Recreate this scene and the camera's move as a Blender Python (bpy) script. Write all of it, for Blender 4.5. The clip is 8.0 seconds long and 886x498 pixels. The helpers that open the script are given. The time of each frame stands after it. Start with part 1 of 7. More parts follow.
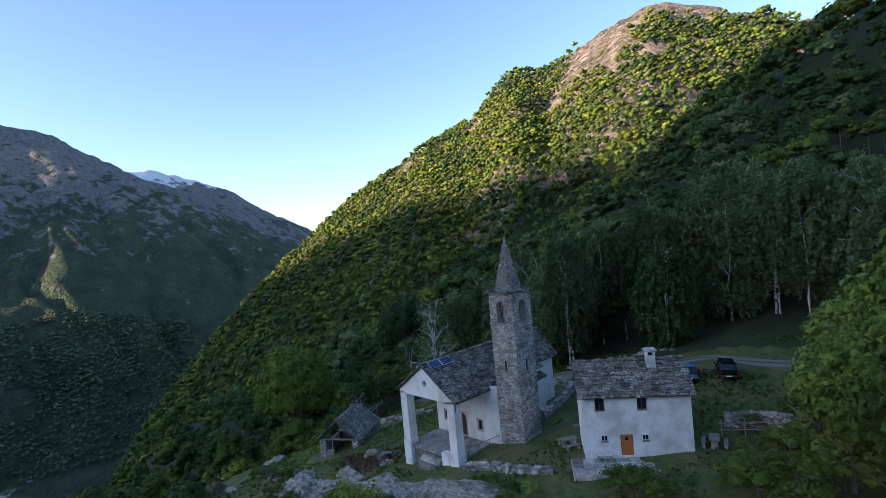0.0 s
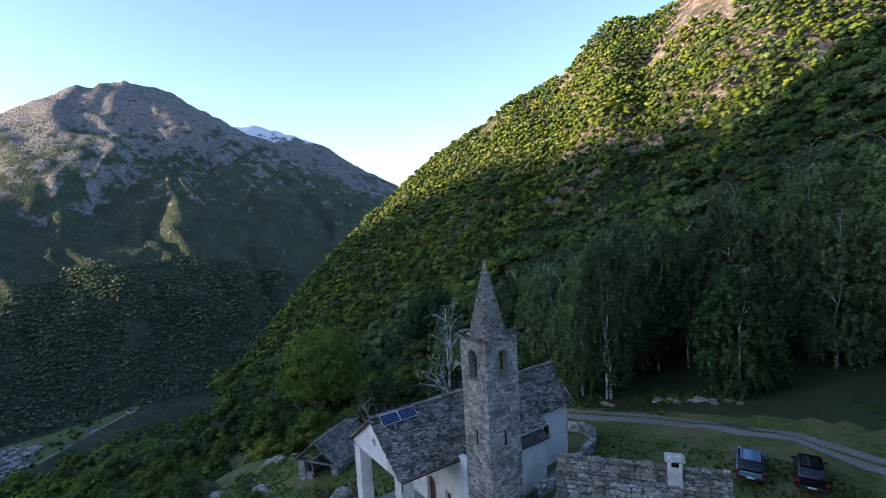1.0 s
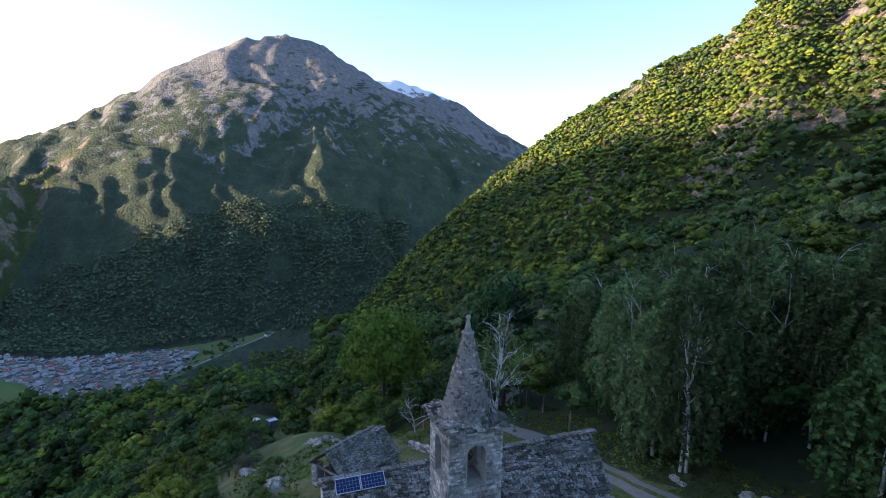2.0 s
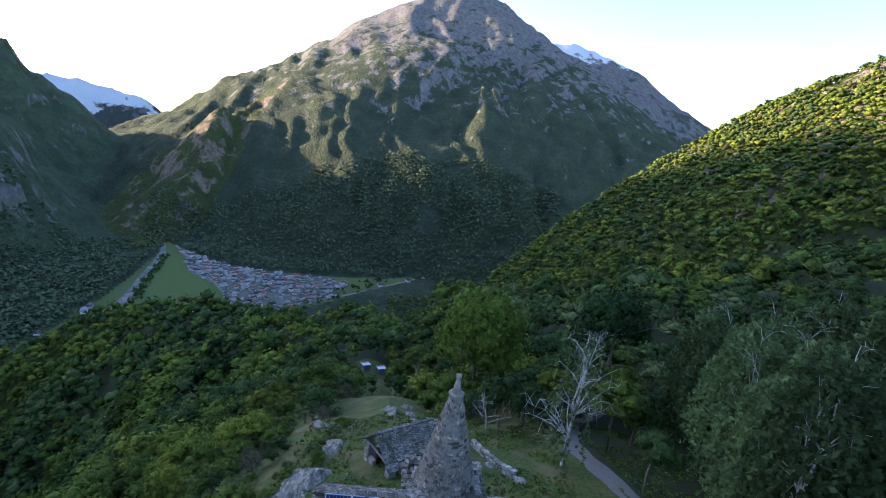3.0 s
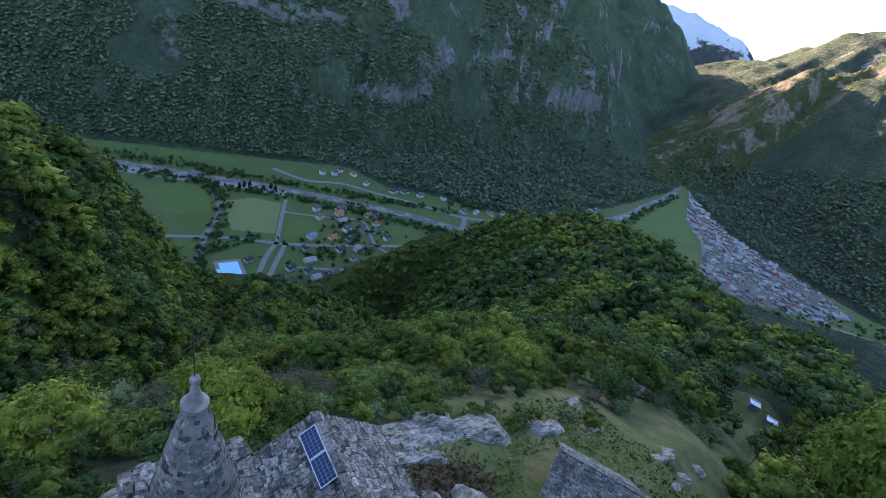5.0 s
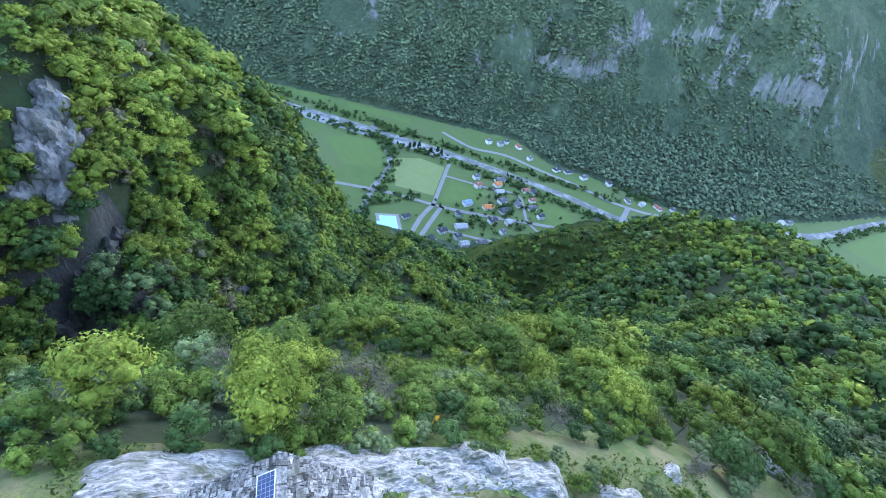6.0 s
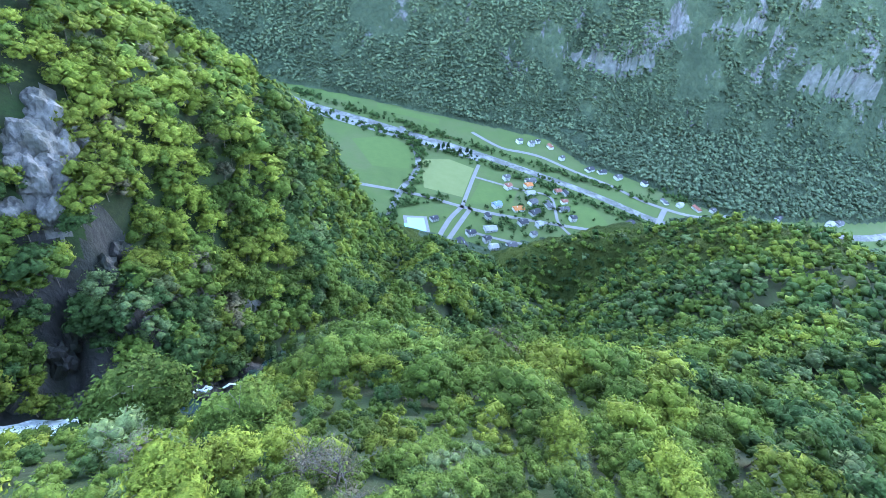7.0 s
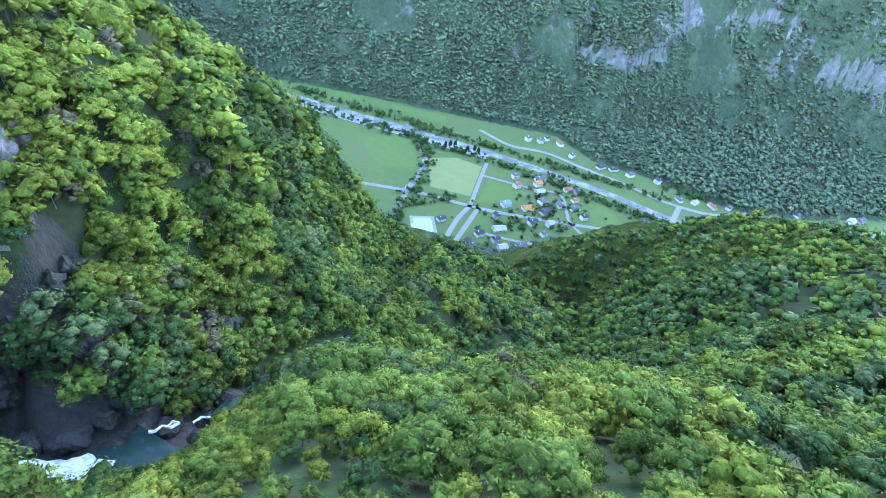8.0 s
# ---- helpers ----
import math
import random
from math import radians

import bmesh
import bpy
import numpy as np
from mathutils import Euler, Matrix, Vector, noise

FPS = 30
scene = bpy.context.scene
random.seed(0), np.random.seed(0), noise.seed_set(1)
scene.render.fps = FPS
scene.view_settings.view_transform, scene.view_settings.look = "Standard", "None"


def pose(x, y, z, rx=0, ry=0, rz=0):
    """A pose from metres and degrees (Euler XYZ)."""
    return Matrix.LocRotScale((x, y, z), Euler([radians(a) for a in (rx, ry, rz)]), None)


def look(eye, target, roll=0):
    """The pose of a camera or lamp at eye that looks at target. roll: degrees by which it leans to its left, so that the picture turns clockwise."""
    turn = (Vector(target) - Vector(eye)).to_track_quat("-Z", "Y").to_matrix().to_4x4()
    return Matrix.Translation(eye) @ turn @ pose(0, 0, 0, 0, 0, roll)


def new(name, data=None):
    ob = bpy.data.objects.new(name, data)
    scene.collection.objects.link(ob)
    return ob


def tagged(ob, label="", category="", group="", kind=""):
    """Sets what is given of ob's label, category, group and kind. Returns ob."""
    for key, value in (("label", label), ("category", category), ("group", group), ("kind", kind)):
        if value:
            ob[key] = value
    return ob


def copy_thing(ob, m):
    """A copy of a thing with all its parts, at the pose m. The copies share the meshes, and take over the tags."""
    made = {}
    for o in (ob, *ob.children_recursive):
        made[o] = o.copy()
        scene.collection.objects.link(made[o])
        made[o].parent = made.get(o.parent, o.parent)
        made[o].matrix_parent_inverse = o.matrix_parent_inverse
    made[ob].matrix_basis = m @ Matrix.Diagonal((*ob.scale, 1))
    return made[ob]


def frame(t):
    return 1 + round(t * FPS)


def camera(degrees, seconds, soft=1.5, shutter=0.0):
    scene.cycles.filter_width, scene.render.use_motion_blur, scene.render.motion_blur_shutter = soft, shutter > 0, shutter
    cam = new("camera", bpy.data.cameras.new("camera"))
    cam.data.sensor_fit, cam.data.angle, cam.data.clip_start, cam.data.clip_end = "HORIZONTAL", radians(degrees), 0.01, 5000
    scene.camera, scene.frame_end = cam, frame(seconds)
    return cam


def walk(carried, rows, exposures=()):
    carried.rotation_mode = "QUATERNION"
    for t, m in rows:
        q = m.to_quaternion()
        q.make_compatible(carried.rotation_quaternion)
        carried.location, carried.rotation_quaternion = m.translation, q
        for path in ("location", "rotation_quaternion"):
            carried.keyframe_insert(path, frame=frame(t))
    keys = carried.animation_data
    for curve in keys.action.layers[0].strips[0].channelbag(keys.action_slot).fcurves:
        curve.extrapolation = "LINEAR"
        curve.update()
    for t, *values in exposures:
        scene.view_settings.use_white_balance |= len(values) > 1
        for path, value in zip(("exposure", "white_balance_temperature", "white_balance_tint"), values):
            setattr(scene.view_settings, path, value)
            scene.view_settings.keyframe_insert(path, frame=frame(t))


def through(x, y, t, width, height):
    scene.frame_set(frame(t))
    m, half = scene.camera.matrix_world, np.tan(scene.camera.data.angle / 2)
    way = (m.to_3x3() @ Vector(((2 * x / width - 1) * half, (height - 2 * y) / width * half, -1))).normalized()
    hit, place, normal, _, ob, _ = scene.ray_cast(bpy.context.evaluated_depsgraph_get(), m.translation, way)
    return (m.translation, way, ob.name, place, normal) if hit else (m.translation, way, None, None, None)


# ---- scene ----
# ---- camera and walk ----
cam = camera(82.0, 8.0, soft=0.8)
PATH = [
    (0.0, pose(31.35, -38.84, 20.86, 88.69, 5.40, 45.91)),
    (0.5, pose(29.83, -29.96, 22.78, 86.79, 4.39, 50.19)),
    (1.0, pose(27.40, -21.47, 24.63, 84.87, 3.37, 55.75)),
    (1.5, pose(23.77, -13.69, 26.02, 82.87, 2.07, 62.19)),
    (1.7, pose(22.65, -11.2, 26.55, 82.15, 1.1, 65.5)),
    (2.8, pose(19.46, -2.82, 30.57, 76.80, -6.28, 83.66)),
    (3.0, pose(17.88, -1.08, 30.51, 75.79, -6.95, 88.09)),
    (3.5, pose(13.99, 3.10, 30.68, 72.79, -8.83, 100.43)),
    (4.0, pose(9.81, 6.53, 30.51, 69.27, -10.83, 114.14)),
    (4.5, pose(5.68, 8.83, 30.38, 64.96, -12.33, 129.42)),
    (5.0, pose(0.19, 10.79, 30.63, 58.07, -14.52, 147.99)),
    (5.2, pose(-2.06, 10.68, 30.67, 54.99, -14.79, 155.40)),
    (6.3, pose(-10.36, 4.02, 31.24, 50.04, -11.74, 169.27)),
    (6.5, pose(-11.80, 1.73, 30.30, 49.94, -11.30, 169.88)),
    (7.0, pose(-14.97, -4.71, 27.10, 49.73, -10.41, 170.99)),
    (7.5, pose(-17.74, -12.04, 23.04, 49.59, -10.02, 171.32)),
    (8.0, pose(-20.68, -20.43, 17.53, 49.49, -9.52, 171.51)),
]
EXPOSURES = [(0.0, 1.3, 5450, 21), (1.5, 1.6, 5520, 22), (3.5, 2.02, 5520, 23), (5.0, 2.28, 5720, 25), (5.3, 2.42, 5720, 25), (6.2, 4.1, 5850, 21), (8.0, 4.4, 5650, 20)]
walk(cam, PATH, EXPOSURES)

# ---- sky and sun ----
SUN_AZ, SUN_EL = radians(158.0), radians(10.5)     # azimuth counter-clockwise from +y
SUN_DIR = Vector((-math.sin(SUN_AZ) * math.cos(SUN_EL), math.cos(SUN_AZ) * math.cos(SUN_EL), math.sin(SUN_EL)))
world = bpy.data.worlds.new("evening_sky")
scene.world = world
world.use_nodes = True
wn = world.node_tree
wn.nodes.clear()
sky = wn.nodes.new("ShaderNodeTexSky")
sky.sky_type, sky.sun_disc = "NISHITA", False
sky.sun_elevation, sky.sun_rotation = SUN_EL, -SUN_AZ
sky.altitude, sky.dust_density, sky.ozone_density = 700, 1.4, 1.2
bg = wn.nodes.new("ShaderNodeBackground")
bg.inputs["Strength"].default_value = 0.15
wo = wn.nodes.new("ShaderNodeOutputWorld")
wn.links.new(sky.outputs[0], bg.inputs[0])
wn.links.new(bg.outputs[0], wo.inputs[0])
sun_data = bpy.data.lights.new("sun", "SUN")
sun_data.energy, sun_data.angle, sun_data.color = 5.0, radians(0.6), (1.0, 0.74, 0.42)
sun = new("sun", sun_data)
sun.matrix_world = look(SUN_DIR * 100, (0, 0, 0))

# ---- materials ----
def rgb(c):
    return (c[0], c[1], c[2], 1.0)


def surface(name, a, b, scale=1.0, rough=0.85, c=None, scale2=None, bump=0.3, bump_scale=None, metal=0.0,
            spread=0.5, vary=0.0, stretch=(1, 1, 1), spec=0.3):
    """A two-scale mottled surface: a and b mix at the fine scale, c comes in as large stains; vary: per-object variation."""
    m = bpy.data.materials.new(name)
    m.use_nodes = True
    nt = m.node_tree
    p = nt.nodes["Principled BSDF"]
    p.inputs["Metallic"].default_value = metal
    p.inputs["Specular IOR Level"].default_value = spec
    geo = nt.nodes.new("ShaderNodeNewGeometry")
    mp = nt.nodes.new("ShaderNodeMapping")
    mp.inputs["Scale"].default_value = stretch
    nt.links.new(geo.outputs["Position"], mp.inputs["Vector"])

    def noise_node(s, detail):
        n = nt.nodes.new("ShaderNodeTexNoise")
        n.inputs["Scale"].default_value, n.inputs["Detail"].default_value = s, detail
        n.inputs["Roughness"].default_value = 0.65
        nt.links.new(mp.outputs[0], n.inputs["Vector"])
        return n

    def ramp(src, lo, hi):
        r = nt.nodes.new("ShaderNodeMapRange")
        r.inputs["From Min"].default_value, r.inputs["From Max"].default_value = lo, hi
        nt.links.new(src, r.inputs["Value"])
        return r.outputs[0]

    def mix(f, x, y):
        k = nt.nodes.new("ShaderNodeMix")
        k.data_type = "RGBA"
        nt.links.new(f, k.inputs["Factor"])
        for sock, v in ((k.inputs["A"], x), (k.inputs["B"], y)):
            if isinstance(v, tuple):
                sock.default_value = rgb(v)
            else:
                nt.links.new(v, sock)
        return k.outputs["Result"]

    fine = noise_node(scale, 6)
    col = mix(ramp(fine.outputs[0], 0.5 - spread / 2, 0.5 + spread / 2), a, b)
    if c is not None:
        big = noise_node(scale2 or scale / 8, 4)
        col = mix(ramp(big.outputs[0], 0.46, 0.66), col, c)
    if vary:
        info = nt.nodes.new("ShaderNodeObjectInfo")
        hsv = nt.nodes.new("ShaderNodeHueSaturation")
        r = nt.nodes.new("ShaderNodeMapRange")
        r.inputs["To Min"].default_value, r.inputs["To Max"].default_value = 1 - vary, 1 + vary
        both = nt.nodes.new("ShaderNodeMath")
        both.operation = "ADD"
        nt.links.new(info.outputs["Random"], both.inputs[0])
        nt.links.new(geo.outputs["Random Per Island"], both.inputs[1])
        part_of = nt.nodes.new("ShaderNodeMath")
        part_of.operation = "FRACT"
        nt.links.new(both.outputs[0], part_of.inputs[0])
        nt.links.new(part_of.outputs[0], r.inputs["Value"])
        nt.links.new(r.outputs[0], hsv.inputs["Value"])
        nt.links.new(col, hsv.inputs["Color"])
        col = hsv.outputs[0]
    nt.links.new(col, p.inputs["Base Color"])
    rr = nt.nodes.new("ShaderNodeMapRange")
    rr.inputs["To Min"].default_value, rr.inputs["To Max"].default_value = max(rough - 0.12, 0.02), min(rough + 0.12, 1)
    nt.links.new(fine.outputs[0], rr.inputs["Value"])
    nt.links.new(rr.outputs[0], p.inputs["Roughness"])
    if bump:
        bn = noise_node(bump_scale or scale * 2, 5)
        bp = nt.nodes.new("ShaderNodeBump")
        bp.inputs["Strength"].default_value, bp.inputs["Distance"].default_value = bump, 0.5 / (bump_scale or scale * 2)
        nt.links.new(bn.outputs[0], bp.inputs["Height"])
        nt.links.new(bp.outputs[0], p.inputs["Normal"])
    return m


def leafy(name, a, b, patch=0.12, rough=0.7, through=0.09, grain=1.7):
    """Foliage: hue and value change from tree to tree (cells) and from leaf to leaf (islands), with light through the leaves."""
    m = bpy.data.materials.new(name)
    m.use_nodes = True
    nt = m.node_tree
    p = nt.nodes["Principled BSDF"]
    p.inputs["Specular IOR Level"].default_value = 0.08
    p.inputs["Roughness"].default_value = rough
    geo = nt.nodes.new("ShaderNodeNewGeometry")
    flat = nt.nodes.new("ShaderNodeMapping")
    flat.inputs["Scale"].default_value = (1, 1, 0.0)
    nt.links.new(geo.outputs["Position"], flat.inputs["Vector"])
    vo = nt.nodes.new("ShaderNodeTexVoronoi")
    vo.inputs["Scale"].default_value = patch
    nt.links.new(flat.outputs[0], vo.inputs["Vector"])
    sep = nt.nodes.new("ShaderNodeSeparateColor")
    nt.links.new(vo.outputs["Color"], sep.inputs[0])
    k = nt.nodes.new("ShaderNodeMix")
    k.data_type = "RGBA"
    k.inputs["A"].default_value, k.inputs["B"].default_value = rgb(a), rgb(b)
    nt.links.new(sep.outputs[0], k.inputs["Factor"])
    hsv = nt.nodes.new("ShaderNodeHueSaturation")
    add = nt.nodes.new("ShaderNodeMath")
    add.operation = "MULTIPLY_ADD"
    add.inputs[1].default_value, add.inputs[2].default_value = 0.3, 0.55
    nt.links.new(geo.outputs["Random Per Island"], add.inputs[0])
    add2 = nt.nodes.new("ShaderNodeMath")
    add2.operation = "MULTIPLY_ADD"
    add2.inputs[1].default_value = 0.75
    nt.links.new(sep.outputs[1], add2.inputs[0])
    nt.links.new(add.outputs[0], add2.inputs[2])
    fine = nt.nodes.new("ShaderNodeTexNoise")
    fine.inputs["Scale"].default_value, fine.inputs["Detail"].default_value, fine.inputs["Roughness"].default_value = grain, 4, 0.7
    nt.links.new(geo.outputs["Position"], fine.inputs["Vector"])
    spread = nt.nodes.new("ShaderNodeMapRange")
    spread.inputs["From Min"].default_value, spread.inputs["From Max"].default_value = 0.32, 0.68
    spread.inputs["To Min"].default_value, spread.inputs["To Max"].default_value = 0.5, 1.3
    nt.links.new(fine.outputs[0], spread.inputs["Value"])
    times = nt.nodes.new("ShaderNodeMath")
    times.operation = "MULTIPLY"
    nt.links.new(add2.outputs[0], times.inputs[0])
    nt.links.new(spread.outputs[0], times.inputs[1])
    nt.links.new(times.outputs[0], hsv.inputs["Value"])
    bump = nt.nodes.new("ShaderNodeBump")
    bump.inputs["Strength"].default_value, bump.inputs["Distance"].default_value = 0.6, 0.9 / grain
    nt.links.new(fine.outputs[0], bump.inputs["Height"])
    nt.links.new(bump.outputs[0], p.inputs["Normal"])
    nt.links.new(k.outputs["Result"], hsv.inputs["Color"])
    nt.links.new(hsv.outputs[0], p.inputs["Base Color"])
    tr = nt.nodes.new("ShaderNodeBsdfTranslucent")
    nt.links.new(hsv.outputs[0], tr.inputs["Color"])
    ms = nt.nodes.new("ShaderNodeMixShader")
    ms.inputs[0].default_value = through
    nt.links.new(p.outputs[0], ms.inputs[1])
    nt.links.new(tr.outputs[0], ms.inputs[2])
    nt.links.new(ms.outputs[0], nt.nodes["Material Output"].inputs["Surface"])
    return m


def mountain(name, green, green2, rock, rock2, rock_share=0.5, size=0.006, snow_from=None, rock_rise=0.0):
    """Mountain side: woods broken by bare rock where noise and steepness allow, snow above a height."""
    m = bpy.data.materials.new(name)
    m.use_nodes = True
    nt = m.node_tree
    p = nt.nodes["Principled BSDF"]
    p.inputs["Roughness"].default_value = 0.95
    p.inputs["Specular IOR Level"].default_value = 0.1
    geo = nt.nodes.new("ShaderNodeNewGeometry")
    mp = nt.nodes.new("ShaderNodeMapping")
    mp.inputs["Scale"].default_value = (1, 1, 0.55)
    nt.links.new(geo.outputs["Position"], mp.inputs["Vector"])

    def tex(s, detail, rough=0.6):
        n = nt.nodes.new("ShaderNodeTexNoise")
        n.inputs["Scale"].default_value, n.inputs["Detail"].default_value, n.inputs["Roughness"].default_value = s, detail, rough
        nt.links.new(mp.outputs[0], n.inputs["Vector"])
        return n.outputs[0]

    def ramp(src, lo, hi):
        r = nt.nodes.new("ShaderNodeMapRange")
        r.inputs["From Min"].default_value, r.inputs["From Max"].default_value = lo, hi
        nt.links.new(src, r.inputs["Value"])
        return r.outputs[0]

    def mix(f, x, y):
        k = nt.nodes.new("ShaderNodeMix")
        k.data_type = "RGBA"
        nt.links.new(f, k.inputs["Factor"])
        for sock, v in ((k.inputs["A"], x), (k.inputs["B"], y)):
            if isinstance(v, tuple):
                sock.default_value = rgb(v)
            else:
                nt.links.new(v, sock)
        return k.outputs["Result"]

    crowns = nt.nodes.new("ShaderNodeTexVoronoi")
    crowns.inputs["Scale"].default_value = 0.1
    nt.links.new(geo.outputs["Position"], crowns.inputs["Vector"])
    sep = nt.nodes.new("ShaderNodeSeparateColor")
    nt.links.new(crowns.outputs["Color"], sep.inputs[0])
    wood = mix(sep.outputs[0], green, green2)
    wood = mix(ramp(tex(0.012, 3), 0.35, 0.7), wood, tuple(0.75 * v for v in green))
    stone = mix(ramp(tex(0.05, 9, 0.78), 0.4, 0.62), rock2, rock)
    nz = nt.nodes.new("ShaderNodeSeparateXYZ")
    nt.links.new(geo.outputs["Normal"], nz.inputs[0])
    steep = nt.nodes.new("ShaderNodeMath")
    steep.operation = "MULTIPLY_ADD"
    steep.inputs[1].default_value = -0.35
    nt.links.new(nz.outputs[2], steep.inputs[0])
    nt.links.new(tex(size, 9, 0.68), steep.inputs[2])
    if rock_rise:
        pz = nt.nodes.new("ShaderNodeSeparateXYZ")
        nt.links.new(geo.outputs["Position"], pz.inputs[0])
        lift = nt.nodes.new("ShaderNodeMath")
        lift.operation = "MULTIPLY_ADD"
        lift.inputs[1].default_value = rock_rise / 1000
        nt.links.new(pz.outputs[2], lift.inputs[0])
        nt.links.new(steep.outputs[0], lift.inputs[2])
        steep = lift
    mask = ramp(steep.outputs[0], 0.38 - 0.3 * rock_share, 0.44 - 0.3 * rock_share)
    col = mix(mask, wood, stone)
    if snow_from is not None:
        hz = nt.nodes.new("ShaderNodeSeparateXYZ")
        nt.links.new(geo.outputs["Position"], hz.inputs[0])
        h = nt.nodes.new("ShaderNodeMath")
        h.operation = "MULTIPLY_ADD"
        h.inputs[1].default_value = 420.0
        nt.links.new(tex(0.008, 6), h.inputs[0])
        nt.links.new(hz.outputs[2], h.inputs[2])
        col = mix(ramp(h.outputs[0], snow_from + 205, snow_from + 235), col, (0.85, 0.87, 0.9))
    nt.links.new(col, p.inputs["Base Color"])
    bp = nt.nodes.new("ShaderNodeBump")
    bp.inputs["Strength"].default_value, bp.inputs["Distance"].default_value = 1.0, 30.0
    tops = nt.nodes.new("ShaderNodeMath")
    tops.operation = "MULTIPLY_ADD"
    tops.inputs[1].default_value = -0.32
    nt.links.new(crowns.outputs["Distance"], tops.inputs[0])
    nt.links.new(tex(0.03, 8, 0.72), tops.inputs[2])
    nt.links.new(tops.outputs[0], bp.inputs["Height"])
    nt.links.new(bp.outputs[0], p.inputs["Normal"])
    return m


def plain(name, c, rough=0.5, metal=0.0):
    return surface(name, tuple(0.9 * v for v in c), tuple(min(1, 1.08 * v) for v in c), 9.0, rough, bump=0.05, metal=metal)


M_WOODS = mountain("wooded_slope", (0.07, 0.1, 0.022), (0.125, 0.145, 0.03), (0.5, 0.41, 0.32), (0.14, 0.12, 0.09), 0.32, 0.02, None, 0.8)
# Greens bluer and greyer than M_WOODS: some haze is put into the colour.
M_ALPS = mountain("hazy_rocky_mountain", (0.075, 0.1, 0.06), (0.11, 0.134, 0.08), (0.3, 0.29, 0.28), (0.16, 0.158, 0.152), 0.22, 0.018, None, 0.42)
M_SNOWY = mountain("snowy_mountain", (0.085, 0.098, 0.08), (0.11, 0.12, 0.1), (0.28, 0.27, 0.265), (0.15, 0.147, 0.145), 0.6, 0.012, 600, 0.2)
M_SNOWFIELD = mountain("far_snowfields", (0.085, 0.098, 0.08), (0.11, 0.12, 0.1), (0.28, 0.27, 0.265), (0.15, 0.147, 0.145), 0.6, 0.012, -190, 0.2)
# Yellow-green woods and orange-brown rock, with golden sunlight put into the colour.
M_SPUR = mountain("sunlit_gold_spur", (0.085, 0.11, 0.04), (0.13, 0.15, 0.045), (0.42, 0.32, 0.22), (0.16, 0.13, 0.1), 0.5, 0.014, None, 0.1)
# Paler, bluer green than M_WOODS: haze over the far wall, put into the colour.
M_WALLS = mountain("hazy_cliff_forest", (0.09, 0.125, 0.07), (0.135, 0.175, 0.095), (0.36, 0.345, 0.33), (0.14, 0.135, 0.125), 0.2, 0.017, None, 0.14)
M_PALE_CLIFF = surface("pale_cliff", (0.08, 0.085, 0.07), (0.2, 0.195, 0.18), 0.09, 0.92, c=(0.11, 0.12, 0.085), scale2=0.03, bump=1.0, bump_scale=0.15, stretch=(1, 1, 1.1), spread=0.4)
# Wet gorge rock; its near-black also holds the shade of cave and gully.
M_WET_SHADE_ROCK = surface("wet_shade_rock", (0.016, 0.015, 0.013), (0.065, 0.058, 0.05), 0.6, 0.6, c=(0.018, 0.022, 0.012), scale2=0.12, bump=1.0, bump_scale=0.9, stretch=(1, 1, 0.5))
M_CLIFF = surface("gorge_rock", (0.05, 0.046, 0.04), (0.26, 0.24, 0.21), 0.5, 0.9, c=(0.045, 0.05, 0.03), scale2=0.09, bump=1.0, bump_scale=0.7, stretch=(1, 1, 0.5))
M_MEADOW = surface("valley_meadow", (0.075, 0.112, 0.028), (0.1, 0.14, 0.035), 0.05, 0.9, c=(0.105, 0.125, 0.045), scale2=0.01, bump=0.1)
M_GRASS = surface("mown_grass", (0.03, 0.054, 0.011), (0.1, 0.128, 0.026), 2.2, 0.95, spread=0.34, c=(0.15, 0.125, 0.055), scale2=0.22, bump=0.9, bump_scale=5)
# Very dark floor: the shade between tree crowns is put into its colour.
M_EARTH = surface("shaded_forest_floor", (0.016, 0.022, 0.008), (0.034, 0.046, 0.014), 0.8, 0.95, c=(0.026, 0.05, 0.011), scale2=0.1, bump=0.6)
M_STONE = surface("grey_stone", (0.175, 0.165, 0.148), (0.58, 0.55, 0.495), 4.5, 0.9, c=(0.17, 0.16, 0.14), scale2=0.6, bump=0.9, vary=0.5, spread=0.4)
M_MORTAR = surface("lime_mortar", (0.2, 0.19, 0.17), (0.34, 0.325, 0.295), 3.0, 0.95, bump=0.5)
M_SLATE = surface("gneiss_slab", (0.036, 0.033, 0.029), (0.35, 0.325, 0.28), 7.0, 0.9, c=(0.1, 0.095, 0.072), scale2=0.8, bump=1.0, vary=0.65, spread=0.34, spec=0.12)
M_PLASTER = surface("white_plaster", (0.68, 0.67, 0.63), (0.8, 0.79, 0.76), 1.5, 0.9, c=(0.55, 0.53, 0.48), scale2=0.35, bump=0.25)
M_HOUSE = surface("weathered_white_plaster", (0.66, 0.67, 0.66), (0.8, 0.8, 0.78), 1.2, 0.9, c=(0.5, 0.49, 0.46), scale2=0.5, bump=0.3)
M_CONCRETE = surface("spire_render", (0.062, 0.057, 0.05), (0.25, 0.232, 0.205), 4.5, 0.95, c=(0.25, 0.24, 0.22), scale2=0.9, bump=1.0, bump_scale=7, spread=0.36, spec=0.1)
M_FINIAL = surface("pale_stone", (0.175, 0.166, 0.15), (0.37, 0.35, 0.315), 6.0, 0.9, c=(0.15, 0.145, 0.125), scale2=1.6, bump=0.7, spec=0.12)
# Near-black for openings: the shade inside them is put into the colour.
M_OPENING_SHADE = plain("opening_shade", (0.015, 0.015, 0.015), 0.9)
M_IRON = surface("rusty_iron", (0.05, 0.04, 0.035), (0.09, 0.06, 0.045), 12, 0.7, metal=0.6, bump=0.2)
